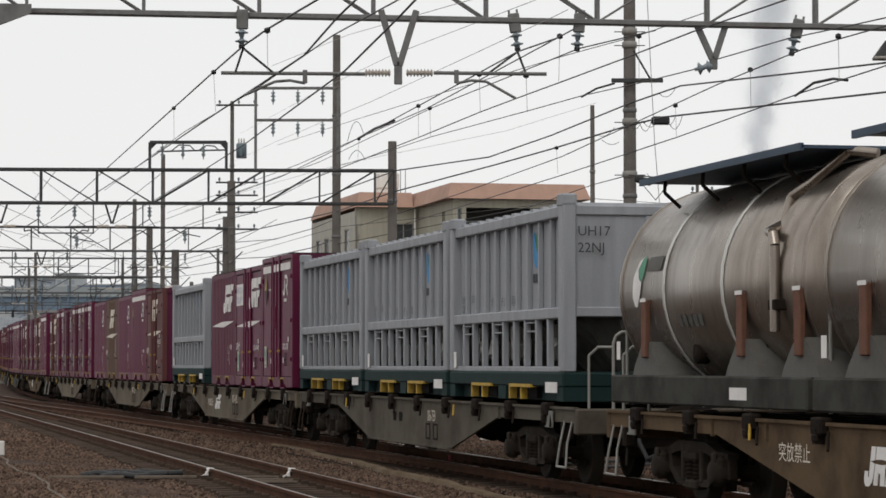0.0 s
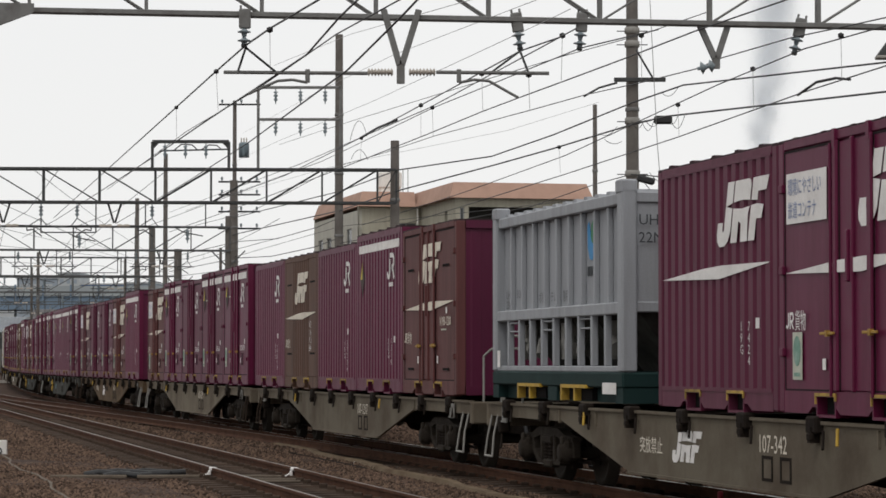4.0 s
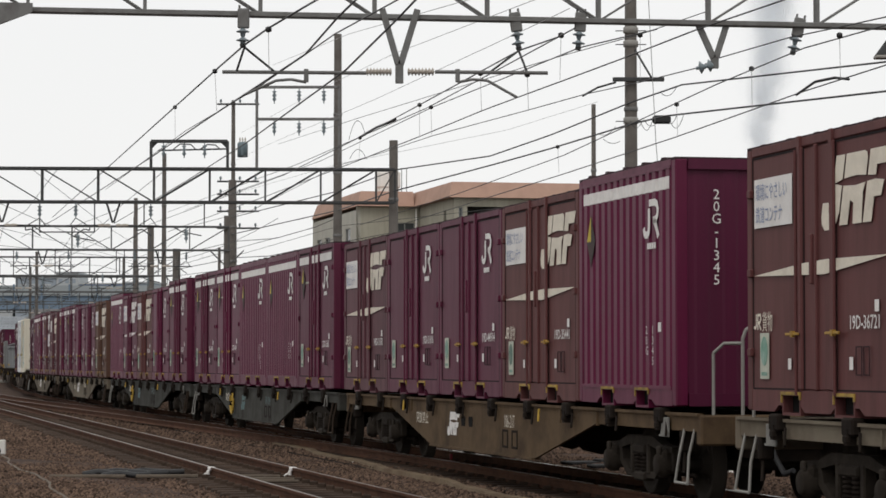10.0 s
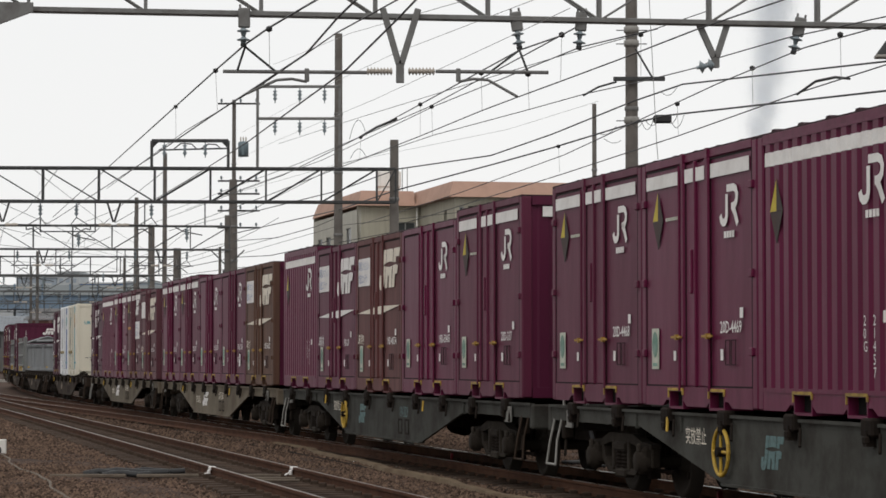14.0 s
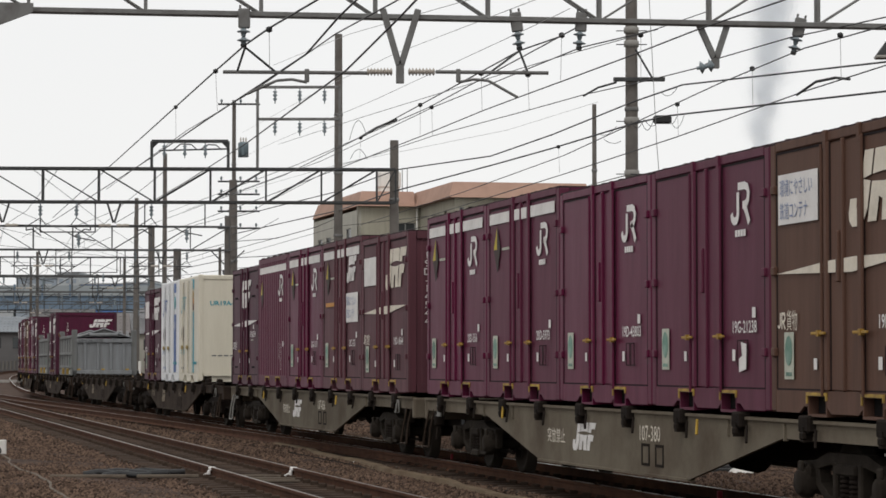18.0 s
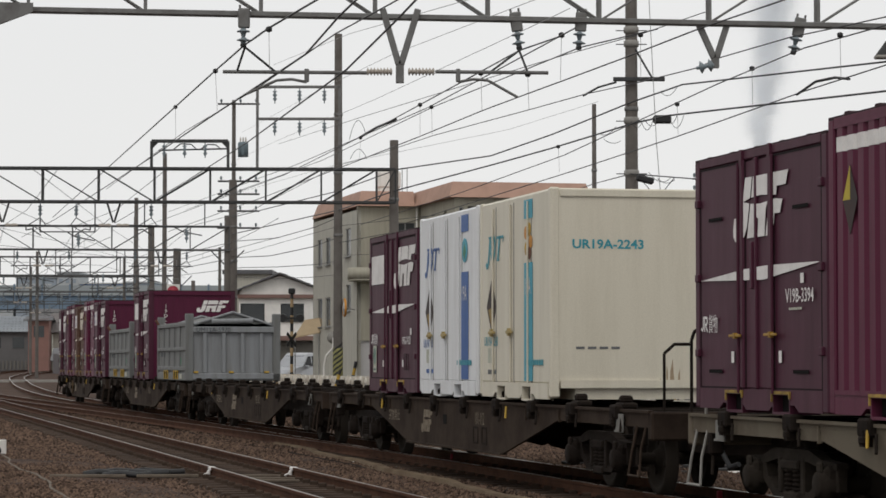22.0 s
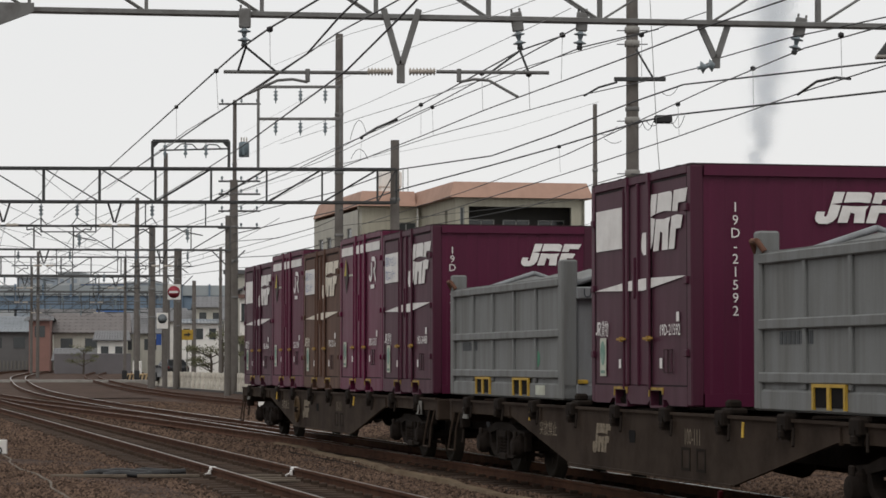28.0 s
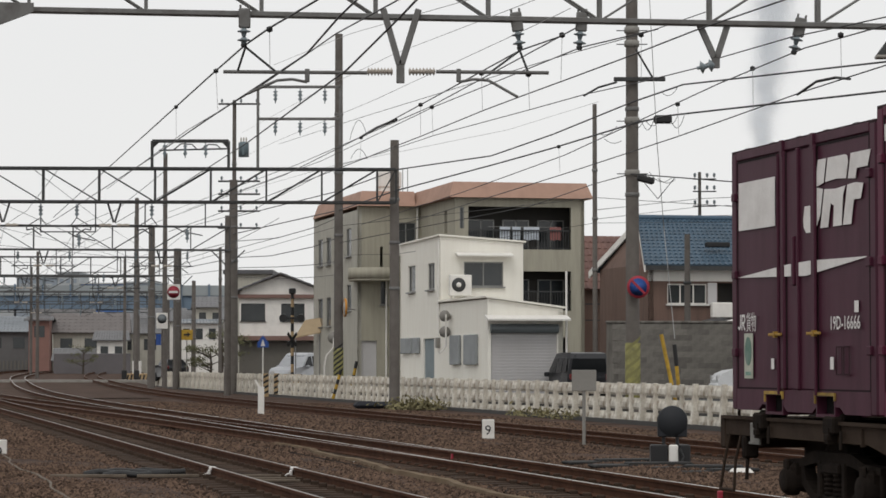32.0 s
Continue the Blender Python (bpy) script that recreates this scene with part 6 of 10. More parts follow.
part("transformer", B().lathe([(0.05, 0), (0.3, 0.02), (0.3, 0.8), (0.26, 0.86), (0.05, 0.9)], 14, "z").box(-0.06, 0.06, -0.36, -0.28, 0.1, 0.7), mat("blue_grey_transformer", (0.13, 0.17, 0.19), 0.6), p3b, "blue-grey pole transformer", pose(0.55, -0.2, 13.29 + 0.22))
for x in (0.4, 0.55, 0.7):
    part("bushing", B().lathe([(0.03, 0), (0.05, 0.05), (0.03, 0.1), (0.05, 0.15), (0.02, 0.28)], 8, "z"), PORCELAIN, p3b, "", pose(x, -0.2, 13.29 + 1.1))

# frames on top of the second gantry and on the tall pole
fr = thing("feeder_frame", "grey steel feeder frame on the gantry", "steel frame", "", pose(0, 96.6, 0))
XL, XR, ZT, ZB = -10.66, -7.86, 9.62, 8.63
part("top_bar", B().bevel_box(XL, XR, -0.06, 0.06, ZT - 0.06, ZT + 0.06, 0.01), DARKSTEEL, fr)
for x in (XL, XR):
    part("leg", B().bevel_box(x - 0.05, x + 0.05, -0.05, 0.05, ZB - 0.05, ZT, 0.01), DARKSTEEL, fr)
    part("corner_gusset", B().plate([(x, ZT - 0.3), (x + (0.3 if x == XL else -0.3), ZT), (x, ZT)], -0.03, 0.03), DARKSTEEL, fr)
fr2 = thing("feeder_frame", "grey steel arm frame with hanging insulators", "steel frame", "", pose(0, 97.0, 0))
XL, XR = -6.82, -3.80
part("post", B().bevel_box(XL - 0.05, XL + 0.05, -0.05, 0.05, 8.66, 11.70, 0.01), GIRDER, fr2)
part("side_post", B().bevel_box(XR - 0.05, XR + 0.05, -0.05, 0.05, 8.66, 11.74, 0.01), GIRDER, fr2)
for z in (11.65, 10.47):
    part("arm", B().bevel_box(XL, XR, -0.05, 0.05, z - 0.05, z + 0.05, 0.01), GIRDER, fr2)
    for x in (-6.18, -5.27, -4.36):
        part("insulator_string", cached("string_s", lambda: B().lathe([(0.02, 0.0), (0.02, -0.1), (0.09, -0.14), (0.03, -0.2), (0.09, -0.28), (0.03, -0.34), (0.08, -0.42), (0.02, -0.5), (0.02, -0.58)], 8, "z"), GLASSINS), GLASSINS, fr2, "", pose(x, 0, z - 0.03))


def insulator_hanger(x, y, z, lean=0.0):
    h = thing("suspension_insulator", "blue-grey disc insulator hung from the gantry", "insulator", "suspension insulators", pose(x, y, z, 0, lean, 0))
    part("bracket", B().bevel_box(-0.09, 0.11, -0.05, 0.05, -0.24, 0.1, 0.02).tube((-0.06, 0, 0.08), (-0.06, 0, 0.16), 0.02, 6).tube((0.08, 0, 0.08), (0.08, 0, 0.16), 0.02, 6), GIRDER, h)
    for k in range(2):
        part("disc", cached("disc", lambda: B().lathe([(0.03, 0.05), (0.06, 0.02), (0.115, 0.0), (0.11, -0.015), (0.05, -0.025), (0.035, -0.09)], 14, "z"), GLASSINS), GLASSINS, h, "", pose(0, 0, -0.29 - 0.15 * k))
    part("clevis", B().tube((0, 0, -0.2), (0, 0, -0.54), 0.025, 6).bevel_box(-0.05, 0.05, -0.04, 0.04, -0.57, -0.49, 0.02), DARKSTEEL, h)
    return h


insulator_hanger(-3.40, 44.9, 7.44)
insulator_hanger(1.25, 45.7, 7.48, -8)
insulator_hanger(2.40, 45.9, 7.51, 4)
insulator_hanger(6.29, 46.5, 7.49, 12)
vb = thing("drop_bracket", "grey V-shaped drop bracket with a cross tube", "bracket", "", pose(0, 45.3, 0))
part("strut", B().bevel_box(-0.055, 0.055, -0.05, 0.05, 0, 1.0, 0.01), GIRDER, vb, "", pose(-0.76, 0, 6.62, 0, -16, 0))
part("strut", B().bevel_box(-0.055, 0.055, -0.05, 0.05, 0, 1.0, 0.01), GIRDER, vb, "", pose(-0.72, 0, 6.62, 0, 17, 0))
part("foot_plate", B().bevel_box(-0.07, 0.07, -0.04, 0.04, -0.28, 0.1, 0.01), GIRDER, vb, "bolted foot plate", pose(-0.74, 0, 6.58))
ZT = 6.50
for x0, x1 in ((-3.78, -1.31), (-0.13, 1.81)):
    part("cross_tube", B().tube((x0, 0, ZT), (x1, 0, ZT - 0.02), 0.032, 8), GIRDER, vb, "steel cross tube")
for x0, x1 in ((-1.31, -0.86), (-0.60, -0.13)):
    prof = []
    for k in range(8):
        h = x0 + (x1 - x0) * k / 8
        prof += [(0.035, h), (0.075, h + 0.02), (0.035, h + 0.045)]
    part("rod_insulator", B().lathe(prof, 10, "x", (0, 0, ZT)), PORCELAIN, vb, "ribbed cream rod insulator")
for xa, xb, za in ((-2.34, -3.37, 6.12), (0.26, 1.28, 6.06)):
    part("steady_arm", B().bevel_box(xa - 0.04, xa + 0.04, -0.03, 0.03, 6.32, ZT + 0.05, 0.01).pipe([(xa, 0, 6.32), (xa + (xb - xa) * 0.25, 0, 6.37), (xa + (xb - xa) * 0.5, 0, 6.35), (xb, 0, za)], 0.025, 6), GIRDER, vb, "curved steady arm")
for xa, xb in ((-3.38, -3.54), (-3.38, -2.88)):
    part("stay_rod", B().tube((xa, -0.3, 6.89), (xb, 0, ZT), 0.02, 6), DARKSTEEL, vb)
for xa, xb in ((1.32, 0.82), (1.32, 1.45)):
    part("stay_rod", B().tube((xa, 0.3, 6.90), (xb, 0, ZT), 0.02, 6), DARKSTEEL, vb)
vb2 = thing("drop_bracket", "grey V-shaped drop bracket with a side insulator", "bracket", "", pose(0, 46.3, 0))
part("strut", B().bevel_box(-0.055, 0.055, -0.05, 0.05, 0, 0.68, 0.01), GIRDER, vb2, "", pose(4.76, 0, 6.85, 0, -24, 0))
part("strut", B().bevel_box(-0.055, 0.055, -0.05, 0.05, 0, 0.62, 0.01), GIRDER, vb2, "", pose(4.80, 0, 6.85, 0, 18, 0))
part("foot_plate", B().bevel_box(-0.07, 0.07, -0.04, 0.04, -0.18, 0.1, 0.01), GIRDER, vb2, "", pose(4.78, 0, 6.85))
part("side_insulator", B().lathe([(0.03, 0), (0.03, 0.05), (0.12, 0.08), (0.05, 0.14), (0.03, 0.2), (0.12, 0.24), (0.05, 0.3), (0.02, 0.36)], 12, "x"), GLASSINS, vb2, "", pose(4.45, 0, 6.67, 0, -12, 0))


# ---- overhead wires ----
def wire(pts, r, material=None, label="dark overhead line wire"):
    return solid("overhead_wire", B().pipe(pts, r, 5), material or WIRE, label, "wire", "overhead wires")


def dropper(parent_pts, a, b):
    solid("dropper", B().tube(a, b, 0.006, 4), PALEWIRE, "thin pale dropper wire", "wire", "droppers")
    solid("dropper_clip", B().lathe([(0.01, 0.05), (0.05, 0.03), (0.05, -0.03), (0.01, -0.05)], 8, "z"), BLACK, "small dark dropper clip", "wire clip", "dropper clips", m=Matrix.Translation(a))


wire([(-1.43, 36.0, 6.63), (-2.74, 41.5, 6.77), (-3.39, 45.0, 6.92), (-4.61, 53.0, 7.34), (-12.27, 96.6, 8.63), (-20.37, 138.0, 9.11)], 0.017)
wire([(-1.12, 36.0, 6.52), (-1.52, 38.5, 6.56), (-2.24, 43.0, 6.53), (-3.41, 48.0, 6.51), (-5.16, 58.0, 6.87), (-8.79, 80.0, 7.76), (-20.22, 138.0, 9.02), (-28.36, 178.0, 9.98)], 0.017)
wire([(-0.31, 36.0, 6.52), (-0.64, 38.0, 6.47), (-1.61, 44.0, 6.39), (-2.17, 48.0, 6.53), (-5.36, 72.0, 7.50), (-9.45, 97.0, 8.16), (-17.13, 138.0, 8.81)], 0.017)
wire([(-0.53, 38.0, 6.80), (-1.96, 48.0, 7.49), (-5.31, 75.0, 9.29), (-9.42, 96.6, 9.99), (-17.58, 138.0, 10.59)], 0.014)
wire([(0.52, 38.0, 6.78), (-2.13, 60.0, 8.99), (-5.15, 80.0, 10.54)], 0.006, PALEWIRE, "thin pale overhead wire")
wire([(1.75, 38.0, 6.90), (-1.10, 60.0, 8.54), (-4.38, 97.0, 11.63), (-11.42, 150.0, 14.60)], 0.006, PALEWIRE, "thin pale overhead wire")
wire([(1.83, 38.0, 6.61), (1.62, 40.0, 6.73), (-1.60, 62.0, 7.69), (-6.14, 97.0, 9.65), (-12.05, 150.0, 12.89)], 0.006, PALEWIRE, "thin pale overhead wire")
wire([(2.01, 40.0, 6.58), (-0.33, 60.0, 7.31), (-5.30, 97.0, 8.82), (-18.27, 176.0, 11.58)], 0.012)
wire([(2.02, 44.0, 6.97), (1.32, 45.6, 6.90), (-0.52, 60.0, 7.37), (-2.34, 75.0, 7.92), (-5.82, 97.0, 8.41), (-19.77, 176.0, 10.64)], 0.014)
wire([(3.58, 44.0, 7.07), (2.39, 45.9, 6.99), (-0.25, 66.0, 7.90), (-4.47, 97.0, 8.93), (-17.14, 176.0, 11.70)], 0.012)
wire([(5.27, 40.0, 7.04), (4.21, 44.0, 7.05), (3.30, 48.0, 7.05), (2.39, 52.0, 7.07), (1.68, 57.0, 7.26), (0.91, 62.0, 7.42), (-0.55, 70.0, 7.53), (-2.49, 80.0, 7.66), (-6.34, 97.0, 7.68), (-14.32, 138.0, 8.37)], 0.014)
wire([(4.48, 45.0, 7.49), (3.77, 50.0, 7.74), (2.53, 55.0, 7.92), (0.99, 62.0, 8.17), (-2.65, 85.0, 9.41), (-7.53, 121.0, 11.54)], 0.009)
wire([(7.33, 40.0, 6.91), (7.05, 42.0, 7.01), (6.69, 44.0, 7.12), (6.06, 46.0, 7.18), (5.23, 50.0, 7.28), (5.03, 52.0, 7.32), (4.22, 56.0, 7.47), (3.23, 60.0, 7.61), (2.15, 66.0, 7.83), (-0.27, 80.0, 8.40), (-2.08, 92.0, 8.84), (-5.84, 121.0, 10.25)], 0.012)
wire([(7.52, 42.0, 7.01), (6.37, 46.5, 7.05), (5.40, 52.0, 6.99), (3.12, 68.0, 6.85), (0.63, 85.0, 7.00), (-3.42, 110.0, 7.26)], 0.013)
wire([(8.05, 42.0, 6.56), (6.57, 48.0, 6.44), (5.14, 58.0, 6.47), (3.12, 68.0, 6.37), (-1.29, 92.0, 6.37)], 0.013)
# communication cables on the poles, with their slack loops
wire([(10.62, 58.0, 8.24), (10.06, 60.0, 8.35), (6.73, 74.0, 9.31), (5.45, 76.6, 9.06), (3.50, 84.0, 8.78), (1.63, 90.0, 8.56), (-1.67, 97.0, 8.61), (-4.74, 120.8, 9.38), (-11.98, 150.0, 9.77)], 0.024, WIRE, "thick black overhead cable bundle")
wire([(10.62, 58.0, 7.58), (10.06, 60.0, 7.68), (6.25, 74.0, 8.43), (5.45, 76.6, 8.43), (3.49, 84.0, 8.34), (1.82, 90.0, 8.29), (-1.78, 97.0, 7.82), (-4.74, 120.8, 8.50), (-11.98, 150.0, 8.81)], 0.026, WIRE, "thick black overhead cable bundle")
wire([(13.70, 75.0, 6.52), (8.36, 76.0, 6.71), (5.45, 76.7, 6.99), (6.11, 106.0, 8.71), (3.70, 112.0, 8.15), (-4.74, 120.8, 7.00)], 0.018, WIRE, "black cable along the street")
wire([(16.44, 90.0, 6.75), (9.90, 90.0, 6.83), (6.11, 106.0, 8.14), (-4.75, 121.0, 7.78), (-11.97, 150.0, 7.53)], 0.012, WIRE, "black cable along the street")
wire([(18.26, 100.0, 6.86), (6.10, 106.0, 7.12), (-1.89, 110.0, 6.04), (-4.75, 121.0, 6.44)], 0.010)
wire([(6.23, 106.0, 12.00), (2.69, 110.0, 11.22), (-4.75, 121.0, 10.63), (-12.05, 150.0, 11.06)], 0.008, PALEWIRE, "thin pale overhead wire")
solid("cable_joint_box", B().bevel_box(-0.26, 0.26, -0.1, 0.1, -0.12, 0.12, 0.05), BLACK, "black cable joint closure on the cable", "cable box", "cable boxes", m=pose(6.23, 75, 8.42))
solid("cable_joint_box", B().bevel_box(-0.26, 0.26, -0.1, 0.1, -0.1, 0.1, 0.05), BLACK, "black cable joint closure on the cable", "cable box", "cable boxes", m=pose(5.84, 76.3, 6.80, 0, 14, 0))
wire([(5.62, 76.7, 6.99), (6.15, 75.8, 6.21), (6.62, 75.6, 6.80)], 0.012)
wire([(5.47, 70.0, 11.30), (5.82, 72.0, 7.55), (6.33, 76.0, 5.44), (6.46, 74.0, 2.18)], 0.010, PALEWIRE, "thin pale guy wire")
for a, b in (((-2.74, 41.5, 6.75), (-2.73, 41.5, 6.11)), ((-4.53, 52.5, 7.31), (-4.49, 52.5, 6.52)), ((-6.69, 66.0, 7.90), (-6.68, 66.0, 7.12)), ((-0.52, 60.0, 7.37), (-0.52, 60.0, 6.67)), ((-0.27, 62.0, 7.51), (-0.25, 62.0, 6.84)), ((1.98, 44.0, 6.97), (1.96, 44.0, 6.22)), ((3.75, 50.0, 7.72), (3.75, 50.0, 6.88)), ((5.86, 50.0, 7.08), (5.87, 50.0, 6.32)), ((6.63, 44.0, 6.97), (6.64, 44.0, 6.24)), ((1.48, 46.0, 6.53), (1.50, 46.0, 5.90)), ((0.72, 50.0, 6.99), (0.74, 50.0, 6.26)), ((-2.34, 75.0, 7.90), (-2.37, 75.0, 7.24)), ((4.97, 56.0, 6.99), (4.99, 56.0, 6.33)), ((2.97, 68.0, 7.07), (3.00, 68.0, 6.41))):
    dropper(None, a, b)
# thick tapered splices and bare loops beside the pole
solid("wire_splice", B().pipe([(-2.34, 75.0, 7.92), (-1.84, 73.0, 8.01), (-1.26, 71.0, 8.05)], 0.035, 6), BLACK, "thick black splice on a wire", "wire splice", "wire splices")
solid("wire_splice", B().pipe([(6.44, 48.0, 6.38), (6.64, 47.0, 6.51), (6.93, 46.6, 6.54), (7.12, 46.2, 6.47)], 0.025, 6), WIRE, "curved jumper wire under the gantry", "wire splice", "wire splices")
solid("wire_splice", B().pipe([(4.03, 76.0, 9.19), (4.47, 76.0, 9.44), (5.02, 76.5, 9.64)], 0.03, 6), BLACK, "short jumper wire to the crossarm", "wire splice", "wire splices")


def slack(a, b, sag, r=0.009, material=None):
    """A drooping (or, with sag below zero, arching) loop of cable between two points."""
    a, b = Vector(a), Vector(b)
    pts = [tuple(a.lerp(b, k / 8) - Vector((0, 0, sag * 4 * (k / 8) * (1 - k / 8)))) for k in range(9)]
    return solid("cable_loop", B().pipe(pts, r, 5), material or WIRE, "slack loop of thin black cable", "cable", "cable loops")


for a, b, sag in (((5.41, 76.0, 8.47), (5.77, 76.0, 8.51), 0.22), ((5.70, 76.0, 8.49), (6.06, 76.0, 8.52), 0.3), ((5.80, 76.0, 8.51), (6.25, 76.0, 8.54), 0.2), ((6.52, 76.0, 8.57), (6.94, 76.0, 8.64), 0.34), ((6.42, 76.0, 8.56), (6.74, 76.0, 8.62), 0.2), ((6.29, 76.0, 9.29), (6.75, 76.0, 9.45), 0.16), ((4.64, 79.0, 8.38), (5.12, 78.0, 8.49), 0.14), ((4.81, 79.0, 8.21), (5.25, 78.0, 8.06), 0.1), ((5.92, 76.0, 6.99), (6.57, 76.0, 6.84), 0.2), ((6.17, 76.0, 6.81), (6.67, 76.0, 6.78), 0.12)):
    slack(a, b, sag)
slack((-2.66, 75.0, 7.84), (-2.18, 75.0, 7.95), -0.5, 0.008)
slack((-2.63, 75.0, 7.30), (-2.16, 75.0, 7.29), -0.28, 0.008)

for pts, r in (((((-19.71, 190.0, 9.13), (-11.75, 150.0, 8.42), (-8.72, 138.0, 8.02), (-6.17, 128.0, 8.09), (-4.75, 121.0, 8.20))), 0.02), ((((-19.70, 190.0, 8.12), (-11.75, 150.0, 7.49), (-9.14, 140.0, 7.18), (-6.31, 128.0, 7.13), (-4.75, 121.0, 7.27))), 0.022), ((((-19.70, 190.0, 7.71), (-11.39, 150.0, 6.92), (-8.84, 140.0, 6.59), (-6.30, 128.0, 6.26), (-4.75, 121.0, 6.18))), 0.018), ((((-11.74, 150.0, 6.40), (-8.84, 140.0, 5.96), (-6.30, 128.0, 5.66), (-4.74, 121.0, 5.56))), 0.014),
               ((((-25.82, 150.0, 8.26), (-25.87, 200.0, 9.66), (-29.19, 300.0, 11.19))), 0.014), ((((-25.81, 150.0, 7.30), (-25.87, 200.0, 8.90), (-29.82, 300.0, 10.03))), 0.014), ((((-20.66, 120.0, 7.78), (-24.44, 180.0, 9.39), (-29.83, 300.0, 11.63))), 0.012), ((((-14.90, 96.0, 8.54), (-19.09, 150.0, 9.29), (-26.97, 260.0, 11.12))), 0.012), ((((-16.54, 96.0, 7.51), (-20.69, 150.0, 8.65), (-27.52, 260.0, 10.67))), 0.012),
               ((((18.40, 110.0, 8.67), (14.71, 112.0, 8.63), (12.63, 130.0, 9.59), (6.10, 106.0, 7.64))), 0.014), ((((18.74, 112.0, 8.47), (14.98, 114.0, 8.40), (12.63, 130.0, 9.20), (6.22, 108.0, 7.38))), 0.012), ((((19.74, 118.0, 8.23), (15.76, 120.0, 8.24), (12.63, 130.0, 8.75))), 0.010)):
    wire(pts, r)


def drop_frame(x, y, z, w, h):
    """A rectangular hanger of thin bars below a far gantry."""
    f = thing("feeder_frame", "thin dark hanger frame below a gantry", "steel frame", "hanger frames", pose(x, y, z))
    for s in (-w / 2, w / 2):
        part("leg", B().bevel_box(s - 0.022, s + 0.022, -0.022, 0.022, -h, 0.05, 0.004), DARKSTEEL, f)
    part("bar", B().bevel_box(-w / 2, w / 2, -0.02, 0.02, -h, -h + 0.045, 0.004), DARKSTEEL, f)
    part("steady_arm", B().pipe([(0, 0, -h), (0.3, 0, -h - 0.16), (1.0, 0, -h - 0.3)], 0.022, 5), DARKSTEEL, f)
    part("insulator", cached("string_s", lambda: B(), GLASSINS), GLASSINS, f, "", pose(w * 0.2, 0, -h + 0.02))


for x, k, w, h in ((-13.68, 0, 2.0, 1.1), (-9.8, 0, 2.2, 0.9), (-21.6, 1, 2.2, 1.4), (-18.5, 1, 2.4, 1.2), (-16.0, 1, 1.8, 1.4), (-26.3, 2, 2.4, 1.3), (-22.7, 2, 2.2, 1.5), (-19.7, 2, 2.0, 1.2), (-30.3, 3, 2.4, 1.4), (-25.5, 3, 2.2, 1.4)):
    y, zl = under_beam(x, k)
    drop_frame(x, y, zl - 0.02, w, h)


def catenary_bracket(x, y, z, wide):
    """V struts below a gantry with a cross tube, its insulators and curved steady arms."""
    c = thing("catenary_bracket", "thin dark bracket with a cross tube below a gantry", "bracket", "catenary brackets", pose(x, y, z, 0, 0, 4))
    for sx in (-1, 1):
        part("strut", B().tube((0.02 * sx, 0, -0.72), (0.24 * sx, 0, 0), 0.04, 5), DARKSTEEL, c)
        part("cross_tube", B().tube((0.55 * sx, 0, -0.82), (wide * sx, 0, -0.84), 0.03, 5), DARKSTEEL, c, "thin cross tube")
        part("rod_insulator", B().lathe([(0.05, 0.1), (0.07, 0.2), (0.04, 0.3), (0.07, 0.4), (0.05, 0.55)] if sx > 0 else [(0.05, -0.55), (0.07, -0.4), (0.04, -0.3), (0.07, -0.2), (0.05, -0.1)], 6, "x", (0, 0, -0.82)), PORCELAIN, c, "ribbed rod insulator")
        part("steady_arm", B().pipe([(wide * 0.5 * sx, 0, -0.82), (wide * 0.5 * sx, 0, -1.0), (wide * 0.62 * sx, 0, -0.96), (wide * 0.82 * sx, 0, -1.2)], 0.025, 5), DARKSTEEL, c, "curved steady arm")
        part("insulator", cached("string_s", lambda: B(), GLASSINS), GLASSINS, c, "hanging disc insulator", pose(wide * 0.8 * sx, 0, 0))
        part("stay_rod", B().tube((wide * 0.8 * sx, 0, -0.55), (wide * 0.55 * sx, 0, -0.82), 0.018, 5).tube((wide * 0.8 * sx, 0, -0.55), (wide * 0.92 * sx, 0, -0.82), 0.018, 5), DARKSTEEL, c)
    return c


def track_x(y, off):
    """Where the track that runs beside the line by off crosses that depth."""
    k = int(np.argmin(np.abs(LY + off * np.sin(LH) - y)))
    return float(LX[k] + off * np.cos(LH[k]))


for k in range(5):
    for off in (-3.9, 0.0, 6.0):
        x = track_x(BEAMS[k][0], off)
        if (k or off < 5) and -0.167 * BEAMS[k][0] < x < BEAMS[k][2]:
            y, zl = under_beam(x, k)
            catenary_bracket(x, y, zl - 0.03, 1.7)
for k in range(4):
    for off in (-3.9, 0.0, 6.0):
        xa, xb = track_x(BEAMS[k][0], off), track_x(BEAMS[k + 1][0], off)
        ya, yb, za, zb = BEAMS[k][0] + 0.8, BEAMS[k + 1][0] + 0.8, BEAMS[k][3], BEAMS[k + 1][3]
        low, high = [], []
        for j in range(9):
            f = j / 8
            y = ya + (yb - ya) * f
            x, z = track_x(y, off), za + (zb - za) * f
            low.append((x, y, z - 1.25))
            high.append((x, y, z - 0.55 - 2.0 * f * (1 - f)))
        wire(low, 0.011, WIRE, "contact wire over a distant track")
        wire(high, 0.011, WIRE, "messenger wire over a distant track")
        solid("dropper", B().tube(high[2], low[2], 0.008, 4).tube(high[4], low[4], 0.008, 4).tube(high[6], low[6], 0.008, 4), PALEWIRE, "thin pale dropper wires", "wire", "droppers")
        wire([(xa + 1.9, ya, za + 1.3), ((xa + xb) / 2 + 1.9, (ya + yb) / 2, (za + zb) / 2 + 0.9), (xb + 1.9, yb, zb + 1.3)], 0.012, WIRE, "feeder wire above a distant track")
